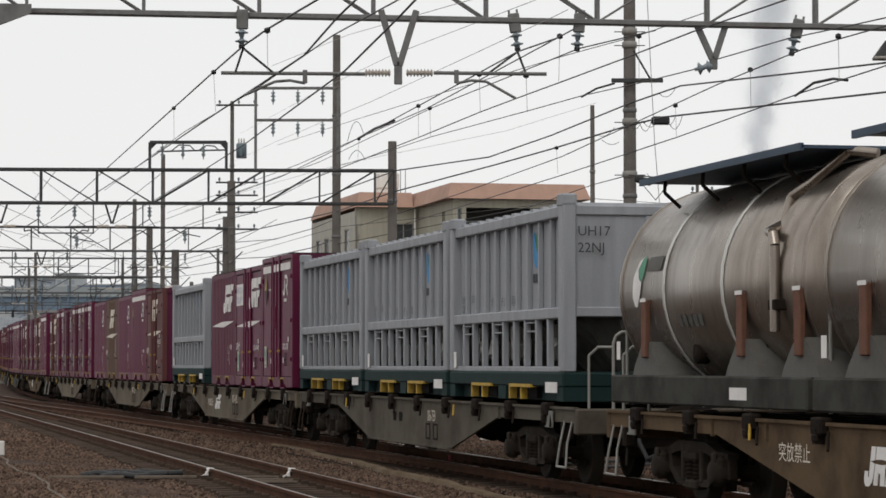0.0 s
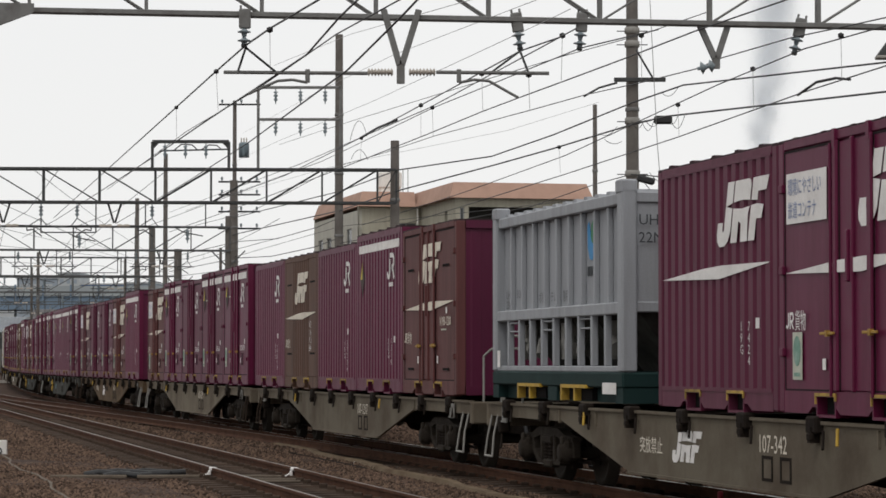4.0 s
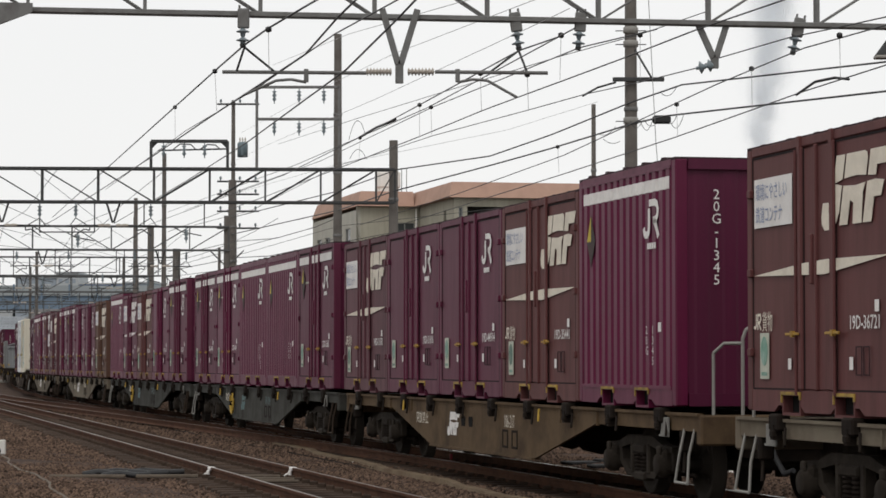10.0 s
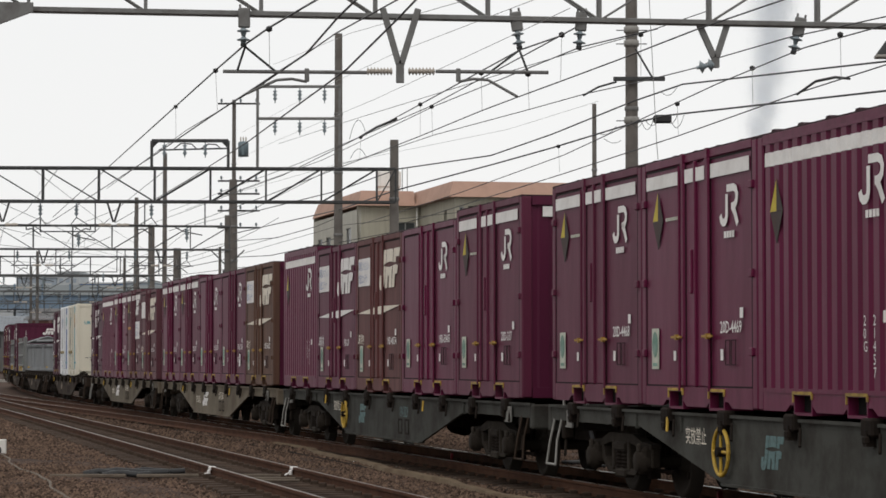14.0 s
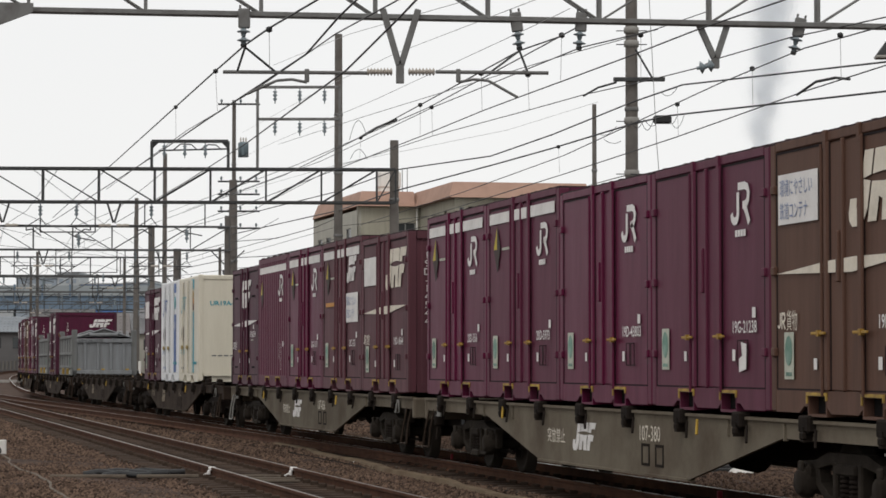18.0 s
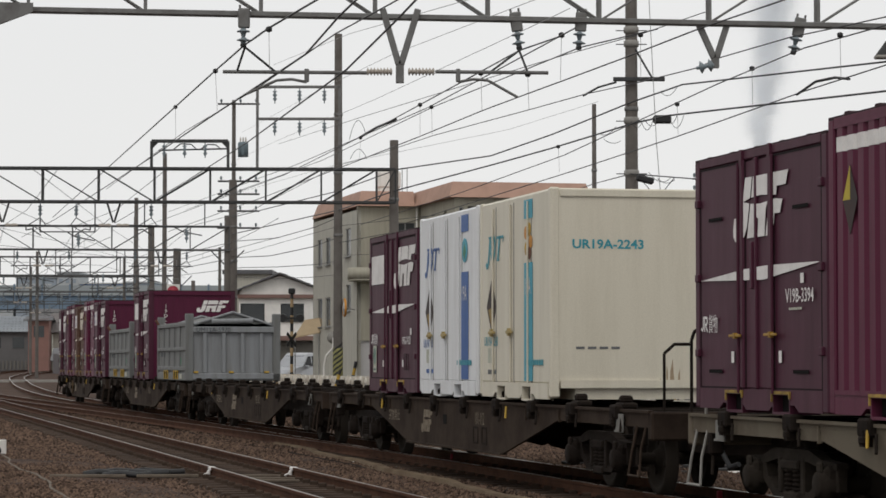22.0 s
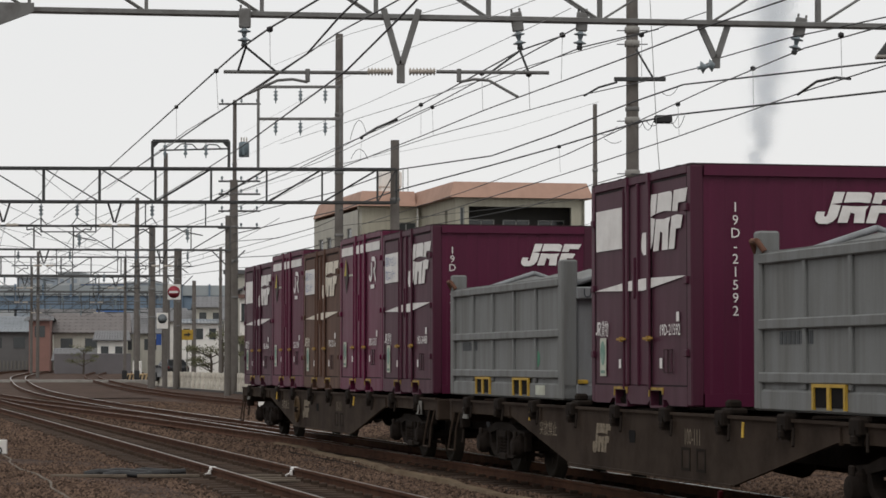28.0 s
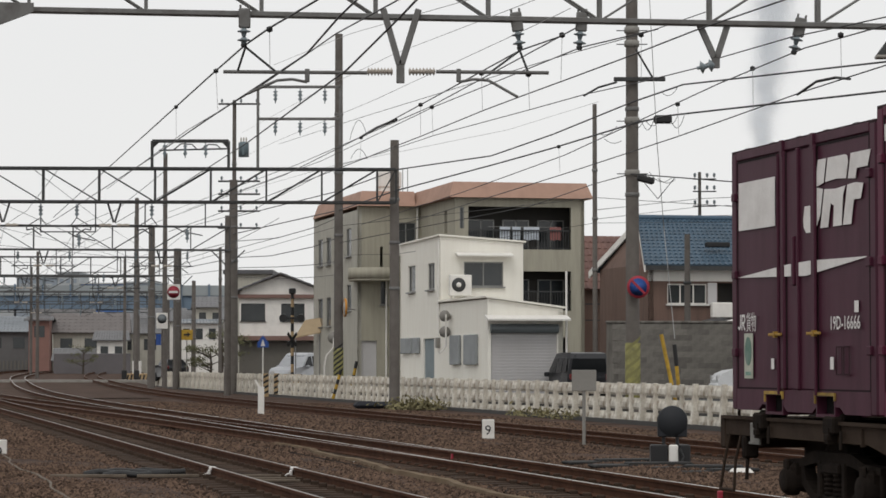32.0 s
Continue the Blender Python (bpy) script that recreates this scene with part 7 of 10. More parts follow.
part("inner_arm", B().tube((-10.4, 0, 9.28), (-7.9, 0, 9.34), 0.03, 6).pipe([(-9.9, 0, 9.28), (-9.6, 0, 9.52), (-9.2, 0, 9.5), (-9.0, 0, 9.3)], 0.022, 6).pipe([(-8.9, 0, 9.3), (-8.6, 0, 9.5), (-8.3, 0, 9.48), (-8.1, 0, 9.3)], 0.022, 6), DARKSTEEL, fr, "curved inner arms")
for x in (-10.2, -9.45, -8.7):
    part("insulator_string", cached("string_s", lambda: B(), GLASSINS), GLASSINS, fr, "", pose(x, 0, 9.58))


# ---- buildings behind the fence ----
YAW = 12.77
PLASTER = mat("white_plaster", (0.82, 0.80, 0.73), 0.85, dirt=(0.66, 0.62, 0.53), dirt_amt=0.28, streak=True)
OLIVE = mat("grey_green_plaster", (0.375, 0.355, 0.285), 0.85, dirt=(0.25, 0.235, 0.19), dirt_amt=0.55, streak=True)
PALEOLIVE = mat("pale_grey_plaster", (0.44, 0.425, 0.37), 0.85, dirt=(0.30, 0.285, 0.245), dirt_amt=0.55, streak=True)
PEACH = mat("peach_roof_edge", (0.40, 0.25, 0.19), 0.8, dirt=(0.28, 0.175, 0.135), dirt_amt=0.5)
GLASS = mat("window_glass", (0.035, 0.04, 0.043), 0.12, dirt=(0.06, 0.065, 0.065), dirt_amt=0.4, spec=0.6, bump=0)
ALU = mat("window_frame_aluminium", (0.25, 0.25, 0.24), 0.45, 0.4)
# the shade inside balconies and porch, put into the wall colour
RECESS_SHADE = mat("balcony_porch_shade", (0.05, 0.047, 0.043), 0.9)
SHUTTER = mat("grey_roller_shutter", (0.52, 0.51, 0.51), 0.5, dirt=(0.44, 0.43, 0.42), dirt_amt=0.4)
SHUTBOX = mat("blue_grey_shutter_box", (0.15, 0.17, 0.18), 0.5)
GRILLE = mat("grey_window_grille", (0.27, 0.29, 0.30), 0.6, dirt=(0.2, 0.21, 0.21), dirt_amt=0.5)
TRIM = mat("white_trim", (0.74, 0.72, 0.68), 0.6)
DOORBLUE = mat("blue_grey_door", (0.19, 0.235, 0.25), 0.6)
BLUETILE = mat("blue_glazed_tile", (0.05, 0.092, 0.135), 0.5, dirt=(0.04, 0.06, 0.08), dirt_amt=0.6, dirt_scale=0.8, obj_random=0.15)
GREYTILE = mat("grey_roof_tile", (0.10, 0.10, 0.105), 0.6, dirt=(0.06, 0.06, 0.06), dirt_amt=0.6)
BROWNWALL = mat("brown_cladding", (0.15, 0.095, 0.075), 0.8, dirt=(0.09, 0.062, 0.052), dirt_amt=0.6, streak=True)
TIMBER = mat("ochre_board_wall", (0.195, 0.118, 0.066), 0.8, dirt=(0.13, 0.083, 0.05), dirt_amt=0.6, streak=True)
LAUNDRY = mat("hung_cloth", (0.55, 0.6, 0.66), 0.9)
CURTAIN = mat("faded_red_cloth", (0.30, 0.12, 0.11), 0.9)


def wall(parent, L, z0, z1, openings, material, m, name="wall", thick=0.18, z1b=None, label=""):
    """A wall with its openings cut through: outer face at y = 0, from x = 0 to L; z1b: the top at its far end."""
    z1b = z1 if z1b is None else z1b
    top = lambda x: z1 + (z1b - z1) * x / L
    cuts = sorted({0.0, L, *[o[0] for o in openings], *[o[1] for o in openings]})
    b = B()
    for a, c in zip(cuts, cuts[1:]):
        mid = (a + c) / 2
        holes = sorted((o[2], o[3]) for o in openings if o[0] < mid < o[1])
        lo = z0
        for h0, h1 in holes:
            if h0 > lo + 0.001:
                b.box(a, c, 0, thick, lo, h0)
            lo = h1
        b.add([(a, 0, lo), (c, 0, lo), (c, thick, lo), (a, thick, lo), (a, 0, top(a)), (c, 0, top(c)), (c, thick, top(c)), (a, thick, top(a))],
              [(0, 3, 2, 1), (4, 5, 6, 7), (0, 1, 5, 4), (2, 3, 7, 6), (0, 4, 7, 3), (1, 2, 6, 5)])
    return part(name, b, material, parent, label, m)


def window(parent, x0, x1, z0, z1, panes=2, frame=None, depth=0.09, sill=True, glass=None):
    """A framed window in an opening of its wall (the parent)."""
    fr = frame or ALU
    w, h = x1 - x0, z1 - z0
    t = 0.05
    b = B().box(0, w, 0, 0.06, 0, t).box(0, w, 0, 0.06, h - t, h).box(0, t, 0, 0.06, t, h - t).box(w - t, w, 0, 0.06, t, h - t)
    for i in range(1, panes):
        b.box(w * i / panes - t / 2, w * i / panes + t / 2, 0, 0.06, t, h - t)
    ob = part("window", b, fr, parent, "framed window", pose(x0, depth - 0.04, z0))
    part("pane", B().box(0.02, w - 0.02, 0.03, 0.045, 0.02, h - 0.02), glass or GLASS, ob, "dark glass pane")
    if sill:
        part("sill", B().box(-0.06, w + 0.06, -0.16, 0.02, -0.06, 0.0), fr, ob)
    return ob


FRONT = lambda x, y: pose(x, y, 0)
LEFT = lambda x, y: pose(x, y, 0, 0, 0, -90)

# the grey-green apartment block
ap = thing("apartment_block", "grey-green three-storey apartment block with peach roof edge", "building", "", pose(0.55, 122.5, 0, 0, 0, YAW))
f1 = wall(ap, 6.2, -0.22, 9.2, [(0.62, 5.56, 6.8, 8.78), (0.62, 5.56, 3.95, 5.78), (0.8, 5.4, 0.6, 2.7), (0.2, 0.42, 7.7, 8.75)], OLIVE, FRONT(0, 0), label="grey-green front wall with balcony openings")
wall(ap, 7.3, -0.22, 9.2, [(5.2, 5.8, 7.6, 8.7)], OLIVE, LEFT(0, 7.5))
f2 = wall(ap, 3.15, -0.22, 9.2, [(1.12, 1.5, 4.35, 5.75), (1.9, 2.9, 7.0, 8.4), (0.15, 0.95, -0.2, 2.6), (1.1, 1.25, 6.2, 7.2)], OLIVE, FRONT(-3.15, 7.5))
f3 = wall(ap, 12.3, -0.22, 9.0, [(1.2, 2.6, 6.6, 8.0), (3.6, 5.0, 6.6, 8.0), (6.2, 7.8, 6.6, 8.0), (1.2, 2.6, 3.4, 4.9), (3.6, 5.0, 3.4, 4.9), (6.2, 7.8, 3.4, 4.9), (9.4, 10.6, 4.1, 5.4), (9.2, 10.6, 6.8, 8.2)], PALEOLIVE, LEFT(-3.15, 19.8), label="paler side wall with narrow windows")
wall(ap, 19.5, -0.22, 9.2, [], OLIVE, pose(6.2, 0.0, 0, 0, 0, 90))
wall(ap, 9.35, -0.22, 9.2, [], OLIVE, pose(6.2, 19.9, 0, 0, 0, 180))
for o in ((1.2, 2.6, 6.6, 8.0), (3.6, 5.0, 6.6, 8.0), (6.2, 7.8, 6.6, 8.0), (1.2, 2.6, 3.4, 4.9), (3.6, 5.0, 3.4, 4.9), (6.2, 7.8, 3.4, 4.9), (9.4, 10.6, 4.1, 5.4), (9.2, 10.6, 6.8, 8.2)):
    window(f3, *o, panes=1)
window(f2, 1.12, 1.5, 4.35, 5.75, 1)
window(f2, 1.9, 2.9, 7.0, 8.4, 2)
window(f1, 0.2, 0.42, 7.7, 8.75, 1, sill=False)
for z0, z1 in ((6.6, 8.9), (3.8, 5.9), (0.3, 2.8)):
    # back wall in a near-black that stands for the balcony's shade
    part("balcony_back", B().box(0.3, 5.9, 1.5, 1.6, z0, z1), RECESS_SHADE, ap, "balcony back wall painted dark for shade")
    part("balcony_floor", B().box(0.2, 6.0, 0.18, 1.6, z0 - 0.1, z0), OLIVE, ap)
    part("balcony_ceiling", B().box(0.2, 6.0, 0.18, 1.6, z1, z1 + 0.08), OLIVE, ap)
    for x in (0.9, 2.6, 4.3):
        part("balcony_door", B().box(0, 1.3, 0, 0.05, 0, 0.06).box(0, 1.3, 0, 0.05, 1.55, 1.6).box(0, 0.06, 0, 0.05, 0, 1.6).box(0.62, 0.68, 0, 0.05, 0, 1.6).box(1.24, 1.3, 0, 0.05, 0, 1.6), ALU, ap, "aluminium sliding door frame", pose(x, 1.42, z0 + 0.05))
        part("door_glass", B().box(0.03, 1.27, 0.02, 0.03, 0.03, 1.57), GLASS, ap, "", pose(x, 1.42, z0 + 0.05))
for z in (6.8, 3.95):
    part("parapet", B().box(0.0, 0.55 if z > 5 else 0.62, -0.05, 0.0, z - 0.15, z + 0.95), OLIVE, ap)
    rl = part("balcony_rail", B().box(0.62, 5.56, 0.04, 0.09, z + 0.86, z + 0.92).box(0.62, 5.56, 0.04, 0.09, z + 0.05, z + 0.09), DARKSTEEL, ap, "dark balcony railing")
    for i in range(38):
        part("baluster", cached("balust", lambda: B().box(-0.012, 0.012, 0.05, 0.075, 0.07, 0.88), DARKSTEEL), DARKSTEEL, rl, "", pose(0.7 + i * 0.128, 0, z))
    if z > 5:
        part("hanging_pole", B().tube((1.6, 0.12, z + 1.05), (4.9, 0.12, z + 1.05), 0.015, 6), ALU, ap)
for x, w, m_ in ((2.15, 0.5, LAUNDRY), (2.75, 0.4, LAUNDRY), (3.3, 0.75, LAUNDRY), (4.55, 0.55, CURTAIN)):
    solid("hung_laundry", B().plate([(0, 0.05), (w * 0.3, 0.0), (w * 0.7, 0.04), (w, 0), (w, 0.62), (0, 0.62)], 0, 0.02), m_, "faded cloth hung on the balcony", "laundry", "laundry", m=pose(0.55, 122.5, 0, 0, 0, YAW) @ pose(x, 0.10, 7.23))
# roof edge in peach, with its water tank
for x0, x1, y0, y1 in ((-0.35, 6.55, -0.35, 20.2), (-3.2, -0.352, 7.15, 20.0)):
    part("roof_edge", B().add([(x0, y0, 9.18), (x1, y0, 9.18), (x1, y1, 9.18), (x0, y1, 9.18), (x0 + 0.25, y0 + 0.35, 9.92), (x1 - (0.25 if x1 > 0 else 0), y0 + 0.35, 9.92), (x1 - (0.25 if x1 > 0 else 0), y1 - 0.3, 9.92), (x0 + 0.25, y1 - 0.3, 9.92)],
         [(0, 1, 5, 4), (1, 2, 6, 5), (2, 3, 7, 6), (3, 0, 4, 7), (4, 5, 6, 7), (3, 2, 1, 0)]), PEACH, ap, "sloped peach roof edge")
part("water_tank", B().bevel_box(-0.55, 0.55, -0.5, 0.5, 0.25, 1.1, 0.08).box(-0.5, 0.5, -0.45, 0.45, 0, 0.25), TRIM, ap, "pale roof water tank", pose(-1.3, 9.0, 9.9))
part("tank_ladder", B().tube((0.7, 0, 0), (0.7, 0, 1.3), 0.02, 6).tube((0.95, 0, 0), (0.95, 0, 1.3), 0.02, 6), ALU, ap, "", pose(-1.3, 9.0, 9.9))
part("curved_parapet", B().lathe([(1.35, 0.0), (1.4, 0.0), (1.4, 0.55), (1.35, 0.55)], 24, "z", (0, 0, 0), False), OLIVE, ap, "curved balcony parapet", pose(-2.2, 7.6, 5.6))
part("balcony_slab", B().lathe([(0.01, 0), (1.38, 0), (1.38, 0.1), (0.01, 0.1)], 24, "z"), OLIVE, ap, "", pose(-2.2, 7.6, 5.5))
for x in (-1.75, -0.2):
    part("drain_pipe", B().tube((x, 7.4, -0.2), (x, 7.4, 5.5 if x < -1 else 9.1), 0.05, 8), TRIM, ap, "pale drain pipe")
for x, z in ((-0.9, 6.75), (-1.6, 6.75)):
    part("roof_unit", B().bevel_box(0, 0.55, 0, 0.3, 0, 0.55, 0.03).lathe([(0.2, -0.01), (0.18, -0.02)], 16, "y", (0.25, 0, 0.28)), TRIM, ap, "pale air conditioner", pose(x, 7.1, z))
part("garage_door", B().box(0.15, 0.95, 0.12, 0.16, -0.2, 2.6), SHUTTER, f2, "grey garage door")

# the white house with its garage
wh = thing("white_house", "white plaster house with a low garage wing", "building", "", pose(1.62, 97.4, 0, 0, 0, YAW))
w1 = wall(wh, 2.87, -0.22, 3.9, [(0.13, 2.65, -0.22, 2.95)], PLASTER, FRONT(0, 0), z1b=3.5, label="white garage front")
w2 = wall(wh, 15.6, -0.22, 3.86, [(12.3, 14.2, 1.5, 2.5), (9.95, 11.4, 1.45, 2.55), (4.7, 6.7, -0.2, 2.5)], PLASTER, LEFT(0, 15.7), label="white side wall")
w3 = wall(wh, 3.4, 3.5, 6.55, [(0.96, 2.58, 4.55, 5.54)], PLASTER, FRONT(0, 7.9), z1b=6.3)
w4 = wall(wh, 7.7, 3.862, 6.5, [(1.7, 3.1, 4.46, 5.56), (5.5, 6.74, 4.46, 5.53)], PLASTER, LEFT(0, 15.7), z1b=6.55)
wall(wh, 15.4, -0.22, 3.4, [], PLASTER, pose(2.87, 0.0, 0, 0, 0, 90))
wall(wh, 7.7, 3.4, 6.2, [], PLASTER, pose(3.4, 7.95, 0, 0, 0, 90))
part("back_wall", B().box(0, 3.4, 15.5, 15.7, -0.22, 6.2), PLASTER, wh)
part("garage_roof", B().add([(-0.1, -0.12, 3.92), (2.98, -0.12, 3.52), (2.98, 7.9, 3.52), (-0.1, 7.9, 3.92), (-0.1, -0.12, 3.99), (2.98, -0.12, 3.59), (2.98, 7.9, 3.59), (-0.1, 7.9, 3.99)], [(3, 2, 1, 0), (4, 5, 6, 7), (0, 1, 5, 4), (1, 2, 6, 5), (2, 3, 7, 6), (3, 0, 4, 7)]), PLASTER, wh, "sloping flat roof")
part("house_roof", B().add([(-0.08, 7.8, 6.56), (3.5, 7.8, 6.32), (3.5, 15.8, 6.25), (-0.08, 15.8, 6.5), (-0.08, 7.8, 6.63), (3.5, 7.8, 6.39), (3.5, 15.8, 6.32), (-0.08, 15.8, 6.57)], [(3, 2, 1, 0), (4, 5, 6, 7), (0, 1, 5, 4), (1, 2, 6, 5), (2, 3, 7, 6), (3, 0, 4, 7)]), PLASTER, wh, "sloping flat roof")
window(w3, 0.96, 2.58, 4.55, 5.54, 2)
window(w4, 1.7, 3.1, 4.46, 5.56, 1)
window(w4, 5.5, 6.74, 4.46, 5.53, 2)
for x0, x1 in ((12.3, 14.2), (9.95, 11.4)):
    window(w2, x0, x1, 1.5, 2.5, 1)
    part("window_grille", B().bevel_box(x0 - 0.05, x1 + 0.04, -0.12, -0.01, 1.44, 2.58, 0.02), GRILLE, w2, "grey grille box")
part("window_grille", B().bevel_box(0.6, 2.6, -0.12, -0.02, 1.9, 2.55, 0.02), GRILLE, w2, "grey grille box")
part("window_grille", B().bevel_box(3.0, 4.1, -0.12, -0.02, 1.9, 2.55, 0.02), GRILLE, w2, "grey grille box")
part("door", B().box(4.72, 6.68, 0.06, 0.11, -0.2, 2.48), DOORBLUE, w2, "blue-grey side door")
sh = part("roller_shutter", B().box(0.13, 2.65, 0.1, 0.12, -0.2, 2.7), SHUTTER, wh, "grey roller shutter, closed")
for i in range(26):
    part("slat", cached("slat", lambda: B().bevel_box(0.14, 2.64, -0.012, 0.02, 0.01, 0.1, 0.008), SHUTTER), SHUTTER, sh, "", pose(0, 0.09, -0.2 + i * 0.11))
part("shutter_box", B().tube((0.1, -0.02, 2.78), (2.68, -0.02, 2.78), 0.17, 14), SHUTBOX, wh, "blue-grey shutter box")
part("awning", B().add([(-0.12, -0.02, 3.22), (3.02, -0.02, 3.22), (3.02, -0.6, 3.06), (-0.12, -0.6, 3.06), (-0.12, -0.02, 3.28), (3.02, -0.02, 3.28), (3.02, -0.6, 3.13), (-0.12, -0.6, 3.13)], [(3, 2, 1, 0), (4, 5, 6, 7), (0, 1, 5, 4), (1, 2, 6, 5), (2, 3, 7, 6), (3, 0, 4, 7)]), TRIM, wh, "white awning over the shutter")
part("awning", B().add([(0.6, 7.88, 5.86), (2.9, 7.88, 5.86), (2.9, 7.4, 5.74), (0.6, 7.4, 5.74), (0.6, 7.88, 5.91), (2.9, 7.88, 5.91), (2.9, 7.4, 5.8), (0.6, 7.4, 5.8)], [(3, 2, 1, 0), (4, 5, 6, 7), (0, 1, 5, 4), (1, 2, 6, 5), (2, 3, 7, 6), (3, 0, 4, 7)]), TRIM, wh, "white awning over the window")
ac = part("air_conditioner", B().bevel_box(0.28, 1.16, 7.35, 7.68, 4.16, 5.0, 0.03).box(0.4, 0.48, 7.4, 7.9, 4.08, 4.16).box(0.95, 1.03, 7.4, 7.9, 4.08, 4.16), TRIM, wh, "white air conditioner unit")
part("fan_grille", B().lathe([(0.28, 0.0), (0.28, -0.015), (0.1, -0.02)], 22, "y"), DARKSTEEL, ac, "dark round fan grille", pose(0.62, 7.348, 4.6))
part("fan_hub", B().lathe([(0.1, 0.0), (0.1, -0.015), (0.02, -0.02)], 14, "y"), TRIM, ac, "", pose(0.62, 7.33, 4.6))
for z in (3.34, 2.72):
    v = part("vent_hood", B().lathe([(0.02, -0.12), (0.2, -0.1), (0.225, 0.0), (0.2, 0.05)], 20, "y"), CHROME, wh, "grey round vent hood", pose(-0.25, 6.0, z))
    part("vent_duct", B().tube((0, 0.05, 0), (0.3, 0.25, 0), 0.08, 10), CHROME, v)
part("vent_pipe", B().pipe([(-0.25, 5.8, 3.4), (-0.25, 5.8, 2.2), (-0.4, 5.7, 2.0), (-0.55, 5.6, 1.9)], 0.035, 8), TRIM, wh, "white pipe")
part("meter_box", B().bevel_box(0, 0.3, -0.3, 0, 0, 0.42, 0.03), CHROME, wh, "grey meter box", pose(-0.15, 8.2, 2.1))
part("drain_pipe", B().tube((-0.06, 7.95, 2.6), (-0.06, 7.95, 6.4), 0.04, 8), TRIM, wh)
part("drain_pipe", B().tube((2.98, -0.1, -0.2), (2.98, -0.1, 4.9), 0.04, 8), TRIM, wh, "pale standing pipe")


def tiled_roof(parent, corners, material, rows, cols, name="roof"):
    """A sloping roof sheet with ribs of tiles; corners: eave left, eave right, ridge right, ridge left."""
    a, b_, c, d = (Vector(q) for q in corners)
    up = (b_ - a).cross(d - a).normalized()
    if up.z < 0:
        up = -up
    b = B()
    b.add([a, b_, c, d, a - up * 0.08, b_ - up * 0.08, c - up * 0.08, d - up * 0.08], [(0, 1, 2, 3), (7, 6, 5, 4), (0, 4, 5, 1), (1, 5, 6, 2), (2, 6, 7, 3), (3, 7, 4, 0)])
    r = part(name, b, material, parent, "tiled roof slope")
    for j in range(rows):
        k0, k1 = j / rows, (j + 1) / rows
        l0, l1, r0, r1 = a.lerp(d, k0), a.lerp(d, k1), b_.lerp(c, k0), b_.lerp(c, k1)
        q = B()
        for i in range(cols):
            s0, s1 = i / cols, (i + 0.82) / cols
            sm = (s0 + s1) / 2
            p0, p1, pm = l0.lerp(r0, s0), l0.lerp(r0, s1), l0.lerp(r0, sm) + up * 0.05
            e0, e1, em = l1.lerp(r1, s0), l1.lerp(r1, s1), l1.lerp(r1, sm) + up * 0.012
            q.add([p0 + up * 0.012, pm + up * 0.012, p1 + up * 0.012, e0, em, e1], [(0, 1, 4, 3), (1, 2, 5, 4), (0, 2, 1)])
        tagged(part("tile_course", q, material, r), kind="stuff")
    return r


# the house with the blue tiled roof
bh = thing("blue_roof_house", "house with a blue tiled roof and brown walls", "building", "", pose(8.16, 105, 0, 0, 0, YAW))
b1 = wall(bh, 6.75, -0.22, 4.76, [(0.75, 2.4, 3.85, 4.66), (2.85, 3.6, 3.1, 4.7), (3.78, 6.3, 3.36, 4.72), (3.75, 6.3, 1.0, 2.6)], BROWNWALL, FRONT(0, 0), label="brown front wall")
part("upper_wall", B().box(0, 6.75, 0, 0.18, 4.765, 5.5), TRIM, bh, "white band under the eave")
window(b1, 0.75, 2.4, 3.85, 4.66, 3, TRIM)
window(b1, 3.78, 6.3, 3.36, 4.72, 4, TRIM)
# porch shade painted as a near-black back panel
part("recess_back", B().box(2.7, 3.7, 0.5, 0.55, 3.0, 4.75), RECESS_SHADE, bh, "porch recess painted dark for shade")
part("shutter_box", B().bevel_box(2.42, 2.8, -0.08, 0.0, 3.8, 4.7, 0.01), SHUTTER, bh, "grey storm shutter box")
window(b1, 3.75, 6.3, 1.0, 2.6, 2)
part("side_wall", B().add([(0, 0, -0.22), (0, 7, -0.22), (0, 7, 5.45), (0.7, 3.5, 7.2), (0, 0, 5.45), (0.18, 0, -0.22), (0.18, 7, -0.22), (0.18, 7, 5.45), (0.88, 3.5, 7.2), (0.18, 0, 5.45)], [(0, 4, 3, 2, 1), (5, 6, 7, 8, 9), (0, 1, 6, 5), (0, 5, 9, 4)]), BROWNWALL, bh, "brown gable wall")
part("right_wall", B().add([(6.57, 0.18, -0.22), (6.57, 7, -0.22), (6.57, 7, 5.45), (6.57, 3.5, 7.25), (6.57, 0.18, 5.45), (6.75, 0.18, -0.22), (6.75, 7, -0.22), (6.75, 7, 5.45), (6.75, 3.5, 7.25), (6.75, 0.18, 5.45)], [(0, 4, 3, 2, 1), (5, 6, 7, 8, 9), (0, 1, 6, 5), (0, 5, 9, 4)]), BROWNWALL, bh)
part("back_wall", B().box(0.18, 6.57, 6.82, 7, -0.22, 5.45), BROWNWALL, bh)
tiled_roof(bh, [(-0.35, -0.5, 5.4), (7.05, -0.5, 5.4), (7.05, 3.5, 7.45), (0.6, 3.5, 7.45)], BLUETILE, 14, 34)
tiled_roof(bh, [(7.05, 7.5, 5.4), (-0.35, 7.5, 5.4), (0.6, 3.5, 7.45), (7.05, 3.5, 7.45)], BLUETILE, 6, 16)
part("ridge", B().tube((0.55, 3.5, 7.48), (7.1, 3.5, 7.48), 0.12, 8), BLUETILE, bh, "blue ridge tiles")
